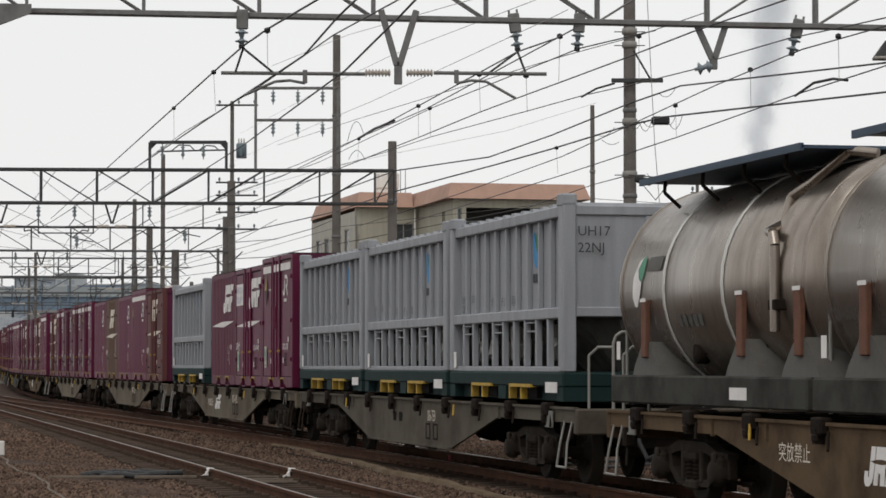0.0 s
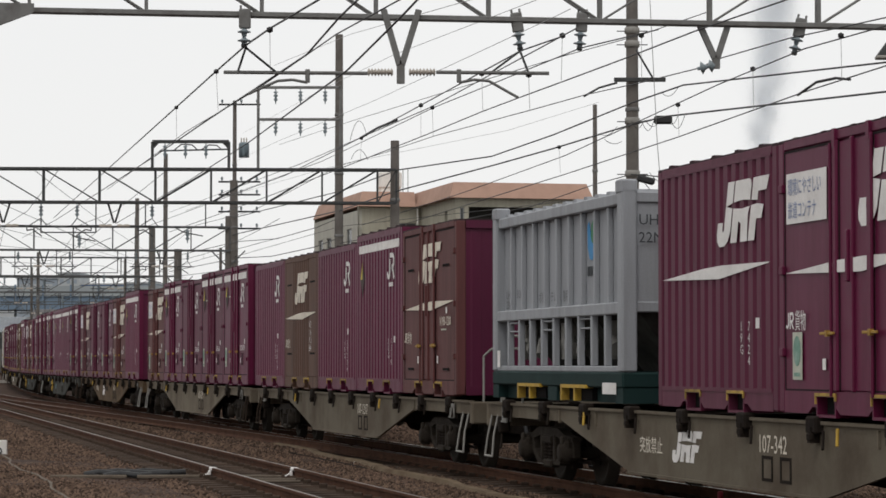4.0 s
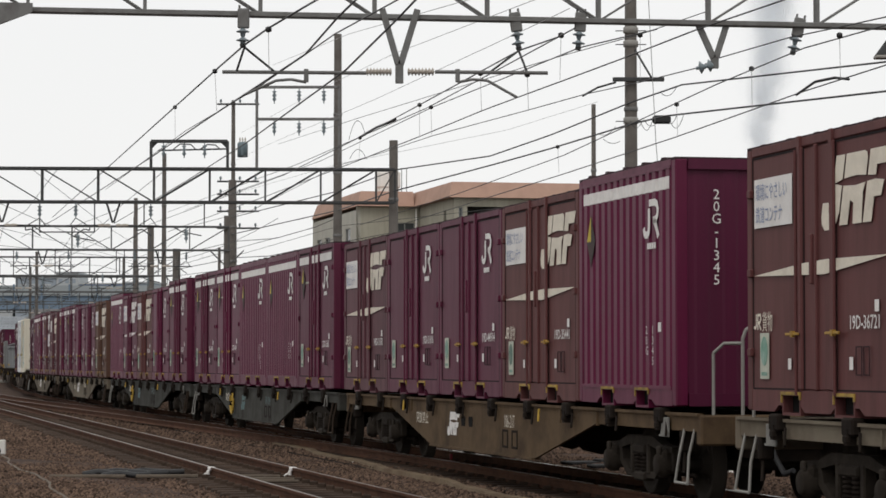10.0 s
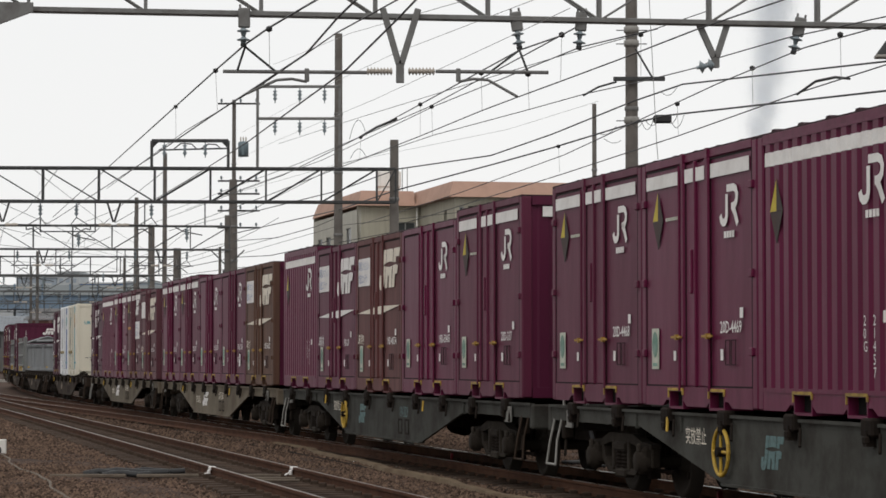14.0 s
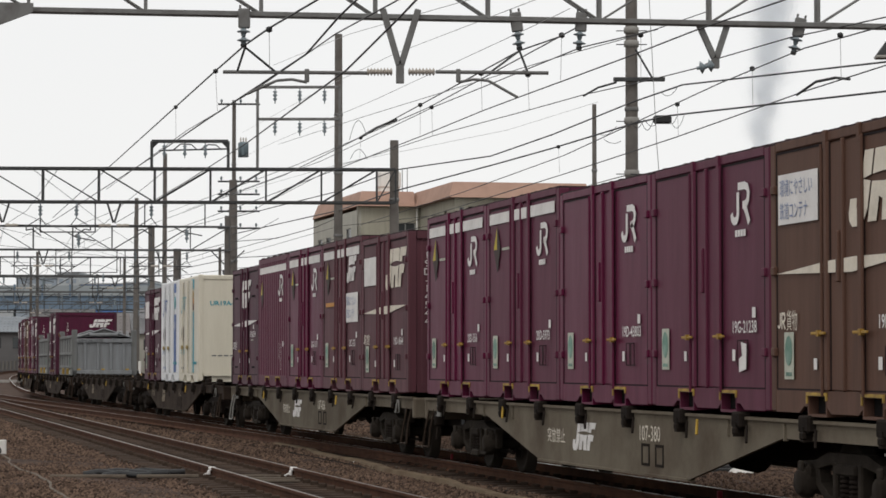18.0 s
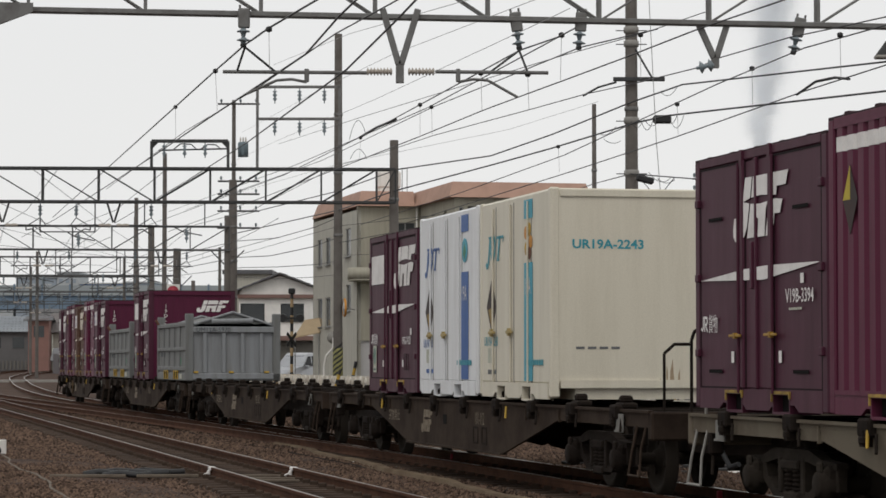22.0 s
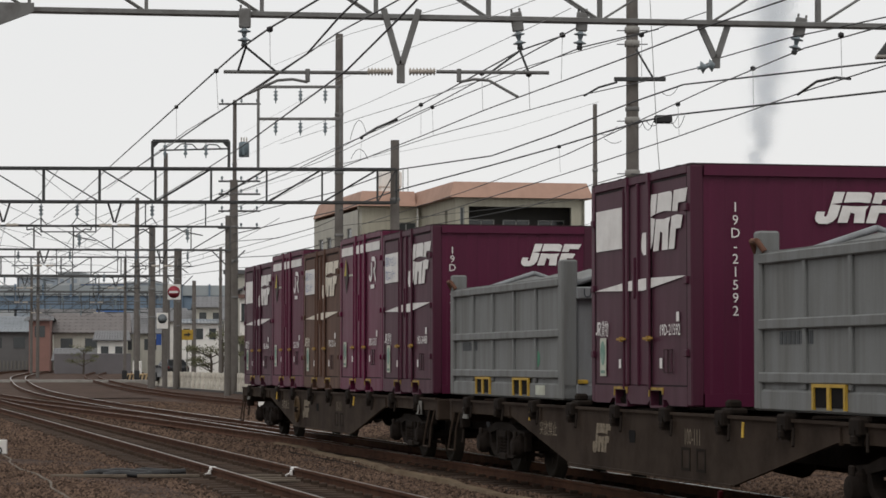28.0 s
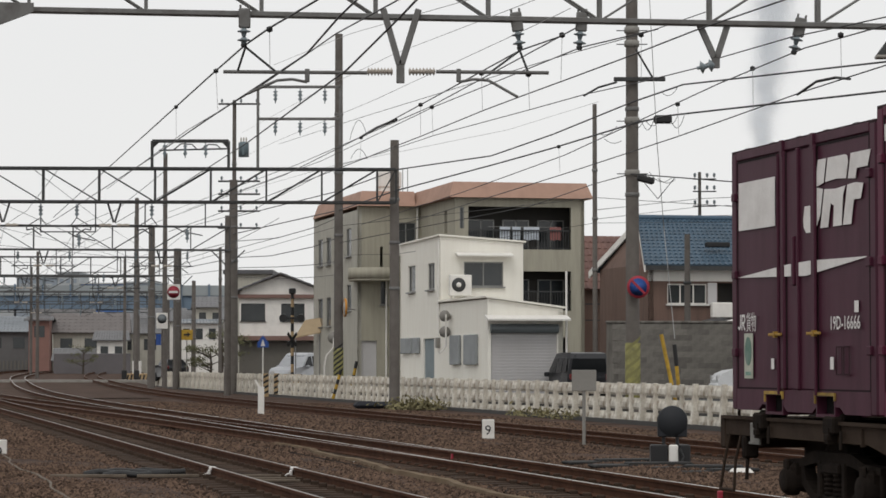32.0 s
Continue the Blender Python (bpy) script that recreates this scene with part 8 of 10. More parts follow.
for y0, y1 in ((-0.5, 3.5), (7.5, 3.5)):
    part("barge_board", B().add([(-0.36, y0, 5.1), (-0.36, y0, 5.38), (0.58, y1, 7.43), (0.58, y1, 7.15), (-0.3, y0, 5.1), (-0.3, y0, 5.38), (0.64, y1, 7.43), (0.64, y1, 7.15)], [(0, 1, 2, 3), (7, 6, 5, 4), (0, 4, 5, 1), (3, 2, 6, 7)]), TRIM, bh, "white barge board")
part("eave_board", B().box(-0.3, 7.0, -0.52, -0.47, 5.18, 5.36), DARKSTEEL, bh)
part("roof_vent", B().bevel_box(2.5, 3.5, 0.3, 0.6, 6.15, 6.35, 0.03), BLACK, bh, "dark roof vent")
part("porch_roof", B().plate([(0.0, 2.75), (0.9, 2.85), (2.6, 3.3), (4.4, 2.7), (4.4, 2.55), (0.0, 2.6)], -1.4, 0.0), GREYTILE, bh, "small dark porch roof")
part("porch_wall", B().box(-0.6, 2.0, -1.2, -1.0, -0.2, 2.7), mat("dull_red_cladding", (0.2, 0.06, 0.05), 0.8), bh, "dull red porch wall")
part("air_conditioner", B().bevel_box(2.3, 3.15, -1.0, -0.7, 3.3, 3.9, 0.03), TRIM, bh, "white air conditioner unit")
part("carport_roof", B().add([(2.5, -4.5, 3.0), (5.5, -4.5, 3.75), (5.5, -1.9, 3.85), (2.5, -1.9, 3.1), (2.5, -4.5, 3.05), (5.5, -4.5, 3.8), (5.5, -1.9, 3.9), (2.5, -1.9, 3.15)], [(3, 2, 1, 0), (4, 5, 6, 7), (0, 1, 5, 4), (1, 2, 6, 5), (2, 3, 7, 6), (3, 0, 4, 7)]), TRIM, bh, "pale sloping carport roof")
for x, z in ((2.7, 3.03), (5.3, 3.68)):
    part("carport_post", B().tube((x, -4.2, -0.22), (x, -4.2, z), 0.05, 8), ALU, bh)

# the ochre house at the end of the wall
oh = thing("ochre_house", "ochre boarded house with a grey tiled roof", "building", "", pose(14.24, 88, 0, 0, 0, YAW))
part("plaster_wall", B().box(0.0, 6.0, 0, 0.2, -0.22, 5.7), PALEOLIVE, oh, "pale plaster front wall")
sw = part("side_wall", B().box(0.0, 0.18, 0.21, 4.0, -0.22, 5.7), TIMBER, oh, "ochre boarded side wall")
for k in range(24):
    part("board", cached("board", lambda: B().bevel_box(-0.02, 0.0, 0.02, 0.15, 0, 5.7, 0.005), TIMBER), TIMBER, sw, "", pose(0, 0.21 + k * 0.157, -0.1))
for y0, y1, z0, z1, cloth in ((1.95, 3.75, 3.9, 4.88, CURTAIN), (0.3, 1.75, 4.1, 4.86, LAUNDRY)):
    wd = part("window", B().box(-0.06, -0.03, y0, y1, z0, z1), GLASS, sw, "dark framed window")
    part("frame", B().box(-0.09, -0.03, y0 - 0.06, y1 + 0.06, z1, z1 + 0.07).box(-0.09, -0.03, y0 - 0.06, y1 + 0.06, z0 - 0.07, z0).box(-0.09, -0.03, y0 - 0.06, y0, z0, z1).box(-0.09, -0.03, y1, y1 + 0.06, z0, z1), DARKSTEEL, wd)
    part("curtain", B().box(-0.075, -0.062, y0 + 0.1, y0 + (y1 - y0) * 0.55, z0 + 0.03, z1 - 0.03), cloth, wd, "drawn cloth curtain")
part("back_wall", B().box(0.18, 6.0, 3.8, 4.0, -0.22, 5.7), TIMBER, oh)
part("right_wall", B().box(5.82, 6.0, 0.2, 3.8, -0.22, 5.7), TIMBER, oh)
tiled_roof(oh, [(-0.5, 4.6, 5.6), (-0.5, -0.6, 5.6), (2.4, 1.7, 7.1), (2.4, 2.3, 7.1)], GREYTILE, 8, 14)
tiled_roof(oh, [(-0.5, -0.6, 5.6), (6.6, -0.6, 5.6), (6.6, 2.0, 7.1), (2.4, 2.0, 7.1)], GREYTILE, 7, 18)
tiled_roof(oh, [(6.6, 4.6, 5.6), (-0.5, 4.6, 5.6), (2.4, 2.0, 7.1), (6.6, 2.0, 7.1)], GREYTILE, 4, 12)
part("porch_roof", B().add([(-0.4, -2.6, 2.9), (5.0, -2.6, 2.9), (5.0, -0.02, 3.5), (0.0, -0.02, 3.5), (-0.4, -2.6, 2.8), (5.0, -2.6, 2.8), (5.0, -0.02, 3.4), (0.0, -0.02, 3.4)], [(0, 1, 2, 3), (7, 6, 5, 4), (0, 4, 5, 1), (3, 7, 4, 0)]), GREYTILE, oh, "grey tiled porch roof")
for x in (-0.1, 0.7):
    part("porch_post", B().tube((x, -2.4, -0.2), (x, -2.4, 2.85), 0.07, 8), DARKSTEEL, oh)
part("garden_wall", B().box(-2.45, -1.65, 1.0, 1.2, -0.2, 2.9).box(-1.65, 0.0, 1.02, 1.18, -0.2, 2.5), TRIM, oh, "white garden wall")
lh = thing("tiled_house", "house with a low grey tiled roof behind", "building", "", pose(15.27, 112, 0, 0, 0, YAW))
part("wall", B().box(0, 5, 0, 6, -0.22, 5.6), PALEOLIVE, lh)
tiled_roof(lh, [(-0.6, -0.6, 5.4), (5.6, -0.6, 5.6), (5.6, 3, 7.4), (2.6, 3, 7.3)], GREYTILE, 6, 14)
tiled_roof(lh, [(5.6, 6.6, 5.4), (-0.6, 6.6, 5.4), (2.6, 3, 7.3), (5.6, 3, 7.4)], GREYTILE, 4, 10)
bl = thing("red_roof_house", "old house with a reddish tiled roof", "building", "", pose(7.02, 132, 0, 0, 0, YAW))
part("wall", B().box(0, 3.4, 0, 6, -0.22, 5.4), BROWNWALL, bl)
REDTILE = mat("reddish_roof_tile", (0.16, 0.085, 0.07), 0.7, dirt=(0.09, 0.055, 0.05), dirt_amt=0.6)
tiled_roof(bl, [(-0.5, -0.6, 5.2), (3.9, -0.6, 5.2), (3.4, 3, 8.0), (-0.3, 3, 8.0)], REDTILE, 8, 12)
tiled_roof(bl, [(3.9, 6.6, 5.2), (-0.5, 6.6, 5.2), (-0.3, 3, 8.0), (3.4, 3, 8.0)], REDTILE, 4, 8)
for z in (3.6, 4.4):
    part("rail_bar", B().box(-0.2, 3.5, -0.9, -0.84, z, z + 0.06), DARKSTEEL, bl)

# grey block wall with courses of blocks
bw = thing("block_wall", "stained grey concrete block wall", "wall", "", pose(5.55, 90, 0, 0, 0, 3))
part("core", B().box(0, 6.2, 0.02, 0.16, -0.22, 2.86), WALLCON, bw)
WALLBLOCK = mat("weathered_wall_block", (0.15, 0.14, 0.125), 0.9, dirt=(0.09, 0.083, 0.075), dirt_amt=0.5, dirt_scale=6, obj_random=0.22)
me = cached("wall_block", lambda: B().bevel_box(0.001, 0.389, 0, 0.06, 0.001, 0.189, 0.002), WALLBLOCK)
for j in range(16):
    for i in range(1, 16):
        part("block", me, WALLBLOCK, bw, "", pose(i * 0.39 - (0.195 if j % 2 else 0), 0, -0.2 + j * 0.19))
part("coping", B().bevel_box(-0.03, 6.25, -0.04, 0.2, 2.86, 2.94, 0.02), WALLCON, bw)

# the white gabled house beyond the crossing
gh = thing("gabled_house", "white gabled house with dark window frames", "building", "", pose(-13.49, 175, 0, 0, 0, 4))
g_1 = wall(gh, 4.9, -0.22, 5.75, [(0.1, 1.7, 4.3, 5.45), (2.75, 4.3, 4.3, 5.45)], TRIM, FRONT(0, 0))
part("gable", B().plate([(-0.05, 5.75), (4.95, 5.75), (4.95, 6.5), (2.7, 7.3), (0.2, 6.4)], 0, 0.15), TRIM, gh, "white gable")
window(g_1, 0.1, 1.7, 4.3, 5.45, 1, DARKSTEEL)
window(g_1, 2.75, 4.3, 4.3, 5.45, 1, DARKSTEEL)
part("trim_band", B().box(-0.4, 5.0, -0.25, 0.0, 5.8, 6.05), mat("dull_brown_trim", (0.2, 0.12, 0.1), 0.8), gh, "brown trim band")
part("side_wall", B().box(0, 0.15, 0.15, 9, -0.22, 6.3), TRIM, gh)
for x0, z0, x1, z1 in ((-0.4, 6.25, 2.7, 7.5), (2.7, 7.5, 5.2, 6.55)):
    tiled_roof(gh, [(x0, -0.5, z0), (x0, 9, z0), (x1, 9, z1), (x1, -0.5, z1)] if x0 < x1 and z0 < z1 else [(x1, 9, z1), (x1, -0.5, z1), (x0, -0.5, z0), (x0, 9, z0)], GREYTILE, 5, 10)
part("lower_eave", B().box(-0.4, 5.0, -0.9, 0.0, 3.0, 3.3), mat("dull_brown_trim", (0.2, 0.12, 0.1), 0.8), gh, "brown lower eave")
# the eave's shade is put into this wall's darker colour
part("lower_wall", B().box(0, 4.9, -0.3, -0.02, -0.22, 2.95), mat("shaded_board_wall", (0.13, 0.12, 0.105), 0.9), gh, "boarded ground floor with shade in its colour")
fb = thing("flat_house", "pale flat-roofed house behind", "building", "", pose(-15.62, 190, 0))
part("wall", B().box(0, 3.2, 0, 6, -0.22, 7.9), PALEOLIVE, fb)
part("roof", B().box(-0.2, 3.4, -0.3, 6, 7.9, 8.2), GREYTILE, fb)
aw = thing("shop_awning", "tan slanted shop awning with a faded sign", "awning", "", pose(-7.81, 139, 0))
part("sheet", B().add([(0, 0, 2.87), (1.35, 0, 3.14), (1.75, 0.9, 3.97), (0.5, 0.9, 3.79), (0, 0, 2.81), (1.35, 0, 3.08), (1.75, 0.9, 3.91), (0.5, 0.9, 3.73)], [(0, 1, 2, 3), (7, 6, 5, 4), (0, 4, 5, 1)]), mat("tan_awning_cloth", (0.42, 0.32, 0.2), 0.8), aw)
for x in (0.05, 1.3):
    part("post", B().tube((x, 0.05, -0.22), (x, 0.05, 2.96), 0.03, 8), ALU, aw)

# ---- the street and the fence ----
solid("road", B().add([(11.2, 59, 0.3), (20.0, 59, 0.3), (16.0, 97, 0.3), (-4, 170, 0.25), (-16, 186, 0.25), (1.8, 96, 0.3), (11.2, 59, -0.3), (20.0, 59, -0.3), (16.0, 97, -0.3), (-4, 170, -0.3), (-16, 186, -0.3), (1.8, 96, -0.3)], [(0, 1, 2, 5), (5, 2, 3, 4), (0, 5, 11, 6), (5, 4, 10, 11)]), ASPHALT, "grey asphalt street behind the fence", "road", kind="structure")
WHITEFENCE = mat("white_concrete_fence", (0.66, 0.63, 0.56), 0.9, dirt=(0.20, 0.15, 0.10), dirt_amt=0.9, dirt_scale=2.6, obj_random=0.12)
KERB = mat("dark_kerb_concrete", (0.06, 0.058, 0.056), 0.9)
fence = thing("concrete_fence", "white precast concrete fence along the tracks", "fence")


def fence_post():
    return B().add([(-0.07, 0.06, 0), (0.07, 0.06, 0), (0.07, -0.15, 0), (-0.07, -0.15, 0), (-0.07, 0.06, 1.2), (0.07, 0.06, 1.2), (0.07, -0.06, 1.2), (-0.07, -0.06, 1.2)], [(3, 2, 1, 0), (4, 5, 6, 7), (0, 1, 5, 4), (2, 3, 7, 6), (1, 2, 6, 5), (3, 0, 4, 7)])


def fence_bar(h):
    """A cast bar whose face slopes out to a ledge."""
    return B().plate([(0.06, 0), (2.26, 0), (2.26, h), (0.06, h)], 0.02, 0.08).add([(0.06, 0.02, h), (2.26, 0.02, h), (2.26, -0.025, h * 0.6), (0.06, -0.025, h * 0.6), (0.06, -0.025, h * 0.2), (2.26, -0.025, h * 0.2), (2.26, 0.02, 0.0), (0.06, 0.02, 0.0)], [(0, 3, 2, 1), (3, 4, 5, 2), (4, 7, 6, 5)])


for i in range(62):
    s = -9.0 + i * 2.32
    jog = rng.uniform(-1.0, 1.0)
    m = pose(8.2 - 0.2211 * s, 62.3 + 0.9752 * s, -0.24, 0, rng.uniform(-0.5, 0.5), YAW - 90 + jog)
    part("fence_post", cached("fence_post", fence_post, WHITEFENCE), WHITEFENCE, fence, "", m)
    for z, h in ((0.0, 0.35), (0.43, 0.33), (0.83, 0.33)):
        part("fence_bar", cached(("fence_bar", h), lambda: fence_bar(h), WHITEFENCE), WHITEFENCE, fence, "", m @ pose(-2.32, 0.03, z))
    part("fence_post", cached("thin_post", lambda: B().bevel_box(-0.06, 0.06, -0.07, 0.05, 0, 1.18, 0.015), WHITEFENCE), WHITEFENCE, fence, "", m @ pose(-1.16, 0, rng.uniform(-0.03, 0.01)))
solid("kerb", B().box(-8, 134, -0.3, -0.12, -0.3, -0.1), KERB, "dark kerb below the fence", "kerb", kind="structure", m=pose(8.2, 62.3, 0, 0, 0, YAW + 90) @ pose(0, 0.35, 0))

# ---- vehicles behind the fence ----
TYRE = mat("tyre_rubber", (0.02, 0.02, 0.02), 0.85)
SILVER = mat("silver_car_paint", (0.42, 0.43, 0.45), 0.35, 0.5, bump=0)
CARWHITE = mat("white_car_paint", (0.62, 0.63, 0.64), 0.35, bump=0)
CARDARK = mat("dark_car_paint", (0.02, 0.021, 0.024), 0.3, bump=0)
TAIL = mat("red_lamp_lens", (0.16, 0.02, 0.02), 0.3)
CARGLASS = mat("tinted_car_glass", (0.008, 0.009, 0.01), 0.25, spec=0.12, bump=0)
HEADL = mat("clear_lamp_lens", (0.5, 0.5, 0.5), 0.2)


def car(label, paint, profile, glass_side, width, m, rear_glass, front_glass):
    """profile: the outline (x to the front, z up); glass_side: window outlines in the side."""
    c = thing("parked_car", label, "car", "parked cars", m)
    n = len(profile)
    half = width / 2
    zt = max(z for _, z in profile)
    inset = lambda z: 0.0 if z < 0.95 else (z - 0.95) / (zt - 0.95) * 0.16 + (0.1 if z > zt - 0.01 else 0.0)
    vs = [(x, -half + inset(z), z) for x, z in profile] + [(x, half - inset(z), z) for x, z in profile]
    fs = [tuple(range(n)), tuple(range(2 * n - 1, n - 1, -1))] + [(i, n + i, n + (i + 1) % n, (i + 1) % n) for i in range(n)]
    part("body", B().add(vs, fs), paint, c)
    for out in glass_side:
        for sy in (-1, 1):
            q = [(x, sy * (half - inset(z) + 0.006), z) for x, z in out]
            part("side_window", B().add(q, [tuple(range(len(q)))]), CARGLASS, c, "dark side window")
    for g in (rear_glass, front_glass):
        (xa, za), (xb, zb) = g
        ia, ib = half - inset(za) - 0.1, half - inset(zb) - 0.1
        d = -0.012 if g is rear_glass else 0.035
        part("rear_window" if g is rear_glass else "windscreen", B().add([(xa + d, -ia, za), (xa + d, ia, za), (xb + d, ib, zb), (xb + d, -ib, zb)], [(0, 1, 2, 3)]), CARGLASS, c, "dark glass")
    x0, x1 = min(x for x, _ in profile), max(x for x, _ in profile)
    for x in (x0 + 0.75, x1 - 0.8):
        for sy in (-1, 1):
            w = part("wheel", B().lathe([(0.2, -0.1), (0.31, -0.1), (0.31, 0.1), (0.2, 0.1)], 20, "y"), TYRE, c, "", pose(x, sy * (half - 0.08), 0.31))
            part("rim", B().lathe([(0.01, -0.08), (0.2, -0.07), (0.2, 0.07), (0.01, 0.08)], 16, "y"), ALU, w)
    for sy in (-1, 1):
        part("tail_lamp", B().bevel_box(x0 - 0.02, x0 + 0.06, sy * (half - 0.14) - 0.06, sy * (half - 0.14) + 0.06, 0.86, 1.06, 0.02), TAIL, c, "red tail lamp")
        part("head_lamp", B().bevel_box(x1 - 0.12, x1 + 0.01, sy * (half - 0.22) - 0.16, sy * (half - 0.22) + 0.16, 0.62, 0.8, 0.02), HEADL, c, "clear head lamp")
        part("mirror", B().bevel_box(x1 - 1.5, x1 - 1.35, sy * (half + 0.1) - 0.1, sy * (half + 0.1) + 0.1, 0.95, 1.12, 0.03), paint, c)
    part("rear_bumper", B().bevel_box(x0 - 0.08, x0 + 0.1, -half + 0.05, half - 0.05, 0.3, 0.6, 0.04), paint, c)
    part("front_bumper", B().bevel_box(x1 - 0.1, x1 + 0.06, -half + 0.05, half - 0.05, 0.25, 0.55, 0.04), paint, c)
    part("number_plate", B().box(x0 - 0.1, x0 - 0.085, -0.17, 0.17, 0.62, 0.78), WHITE, c, "white plate with plain bars")
    return c


VAN = [(0, 0.3), (4.28, 0.3), (4.36, 0.45), (4.35, 0.66), (4.22, 0.86), (3.95, 0.97), (3.3, 1.06), (2.9, 1.42), (2.55, 1.7), (2.35, 1.79), (2.1, 1.83), (0.4, 1.83), (0.2, 1.79), (0.08, 1.62), (0.02, 1.2), (-0.02, 0.9), (-0.02, 0.45)]
VANW = [[(2.15, 1.08), (3.1, 1.08), (2.5, 1.6), (2.15, 1.63)], [(1.15, 1.08), (2.05, 1.08), (2.05, 1.63), (1.15, 1.63)], [(0.35, 1.1), (1.05, 1.08), (1.05, 1.63), (0.4, 1.63)]]
HATCH = [(0, 0.3), (3.9, 0.3), (3.95, 0.6), (3.75, 0.85), (2.9, 1.0), (2.2, 1.5), (0.6, 1.52), (0.12, 1.1), (0.0, 0.95)]
HATCHW = [[(1.7, 1.02), (2.7, 1.02), (2.15, 1.42), (1.7, 1.43)], [(0.7, 1.02), (1.6, 1.02), (1.6, 1.43), (0.85, 1.43)]]
car("silver van parked behind the fence", SILVER, VAN, VANW, 1.66, pose(12.03, 81, 0.33, 0, 0, 108), ((-0.005, 1.12), (0.065, 1.62)), ((3.25, 1.06), (2.58, 1.65)))
car("white people carrier parked beside a silver van", CARWHITE, VAN, VANW, 1.66, pose(13.2, 86.9, 0.3, 0, 0, 183), ((-0.005, 1.12), (0.06, 1.6)), ((3.25, 1.06), (2.58, 1.65)))
car("dark van parked by the garage", CARDARK, VAN, VANW, 1.62, pose(5.22, 95, 0.06, 0, 0, 100), ((-0.005, 1.12), (0.06, 1.6)), ((3.25, 1.06), (2.58, 1.65)))
car("silver wagon parked near the crossing", SILVER, VAN, VANW, 1.65, pose(-7.22, 152, 0.27, 0, 0, 245), ((-0.005, 1.12), (0.06, 1.6)), ((3.25, 1.06), (2.58, 1.65)))
car("dark hatchback parked beyond the crossing", CARDARK, HATCH, HATCHW, 1.6, pose(-18.46, 184, 0.25, 0, 0, 110), ((0.13, 1.12), (0.55, 1.48)), ((2.85, 1.03), (2.25, 1.47)))


# ---- crossing gear, signs and small things by the tracks ----
FADED = mat("faded_signal_paint", (0.40, 0.29, 0.16), 0.8, dirt=(0.15, 0.09, 0.05), dirt_amt=0.7, dirt_scale=4)
RED = mat("sign_red", (0.33, 0.03, 0.05), 0.6, bump=0)
BLUE = mat("sign_blue", (0.02, 0.07, 0.28), 0.5, bump=0)
TARP = mat("dark_cloth", (0.02, 0.022, 0.028), 0.9)
cs = thing("crossing_signal", "black and yellow level crossing signal post", "crossing signal", "", pose(-7.82, 137, -0.22))
for i in range(13):
    part("post_band", B().tube((0, 0, i * 0.42), (0, 0, i * 0.42 + 0.42), 0.085, 12), FADED if i % 2 else BLACK, cs)
for a in (35, -35):
    part("crossbuck", B().bevel_box(-0.55, 0.55, -0.02, 0.02, -0.09, 0.09, 0.01), BLACK, cs, "dark crossbuck board", pose(0, -0.14 - (0.05 if a > 0 else 0), 2.95, 0, a, 62))
part("lamp_bar", B().bevel_box(-0.6, 0.6, -0.05, 0.05, -0.05, 0.05, 0.01), BLACK, cs, "", pose(0, -0.2, 4.05))
for x in (-0.45, 0.45):
    part("lamp_hood", B().lathe([(0.05, 0.1), (0.2, 0.05), (0.22, -0.05), (0.2, -0.2)], 16, "y"), BLACK, cs, "black lamp hood", pose(x, -0.25, 4.05))
    part("lamp_lens", B().lathe([(0.01, 0), (0.16, 0.0), (0.16, 0.02)], 14, "y"), RED, cs, "red lens", pose(x, -0.3, 4.05))
part("bell", B().bevel_box(-0.18, 0.18, -0.15, 0.15, 5.3, 5.6, 0.05), BLACK, cs)
part("barrier_machine", B().bevel_box(-0.5, 0.5, -0.3, 0.3, 0.55, 1.15, 0.05), FADED, cs, "faded barrier machine")
part("machine_disc", B().lathe([(0.02, -0.06), (0.26, -0.05), (0.28, 0.0)], 18, "y"), BLACK, cs, "", pose(-0.25, -0.3, 0.85))
for x in (-0.8, -1.35):
    hb = thing("hazard_board", "black and yellow striped hazard board", "hazard board", "hazard boards", pose(-7.76 + x, 136, -0.22))
    part("board", B().bevel_box(-0.14, 0.14, 0, 0.04, 0.0, 1.2, 0.01), FADED, hb)
    for k in range(4):
        part("stripe", B().plate([(-0.14, 0.1 + k * 0.28), (0.14, 0.24 + k * 0.28), (0.14, 0.36 + k * 0.28), (-0.14, 0.22 + k * 0.28)], -0.006, 0), BLACK, hb)
ps = thing("pedestrian_sign", "blue triangular road sign on a white post", "road sign", "", pose(-9.47, 139, -0.22))
part("post", B().tube((0, 0, 0), (0, 0, 2.9), 0.04, 8), TRIM, ps)
part("plate", B().plate([(-0.3, 2.55), (0.3, 2.55), (0.3, 2.8), (0.0, 3.2), (-0.3, 2.8)], -0.07, -0.045), BLUE, ps, "blue plate")
part("pictogram", B().plate([(-0.12, 2.62), (0.12, 2.62), (0.0, 2.98)], -0.078, -0.071), WHITE, ps)


def post_marker(x, y, h, w, label, number=""):
    mk = thing("track_marker", label, "track marker", "track markers", pose(x, y, -0.22, 0, 0, 4))
    part("base", B().bevel_box(-w / 2 * 0.9, w / 2 * 0.9, -0.06, 0.06, 0, 0.1, 0.01), CONCRETE, mk)
    part("post", B().bevel_box(-w / 2, w / 2, -0.055, 0.055, 0.08, h, 0.012), TRIM, mk, "white painted post")
    if number:
        letters(number, 0.30, BLACK, mk, -0.085, -0.062, h - 0.33, name="number")
    return mk


post_marker(0.97, 57.5, 0.5, 0.26, "white concrete track marker with a black numeral", "9")
post_marker(-8.00, 47.8, 0.34, 0.26, "white concrete track marker with a black numeral", "9")
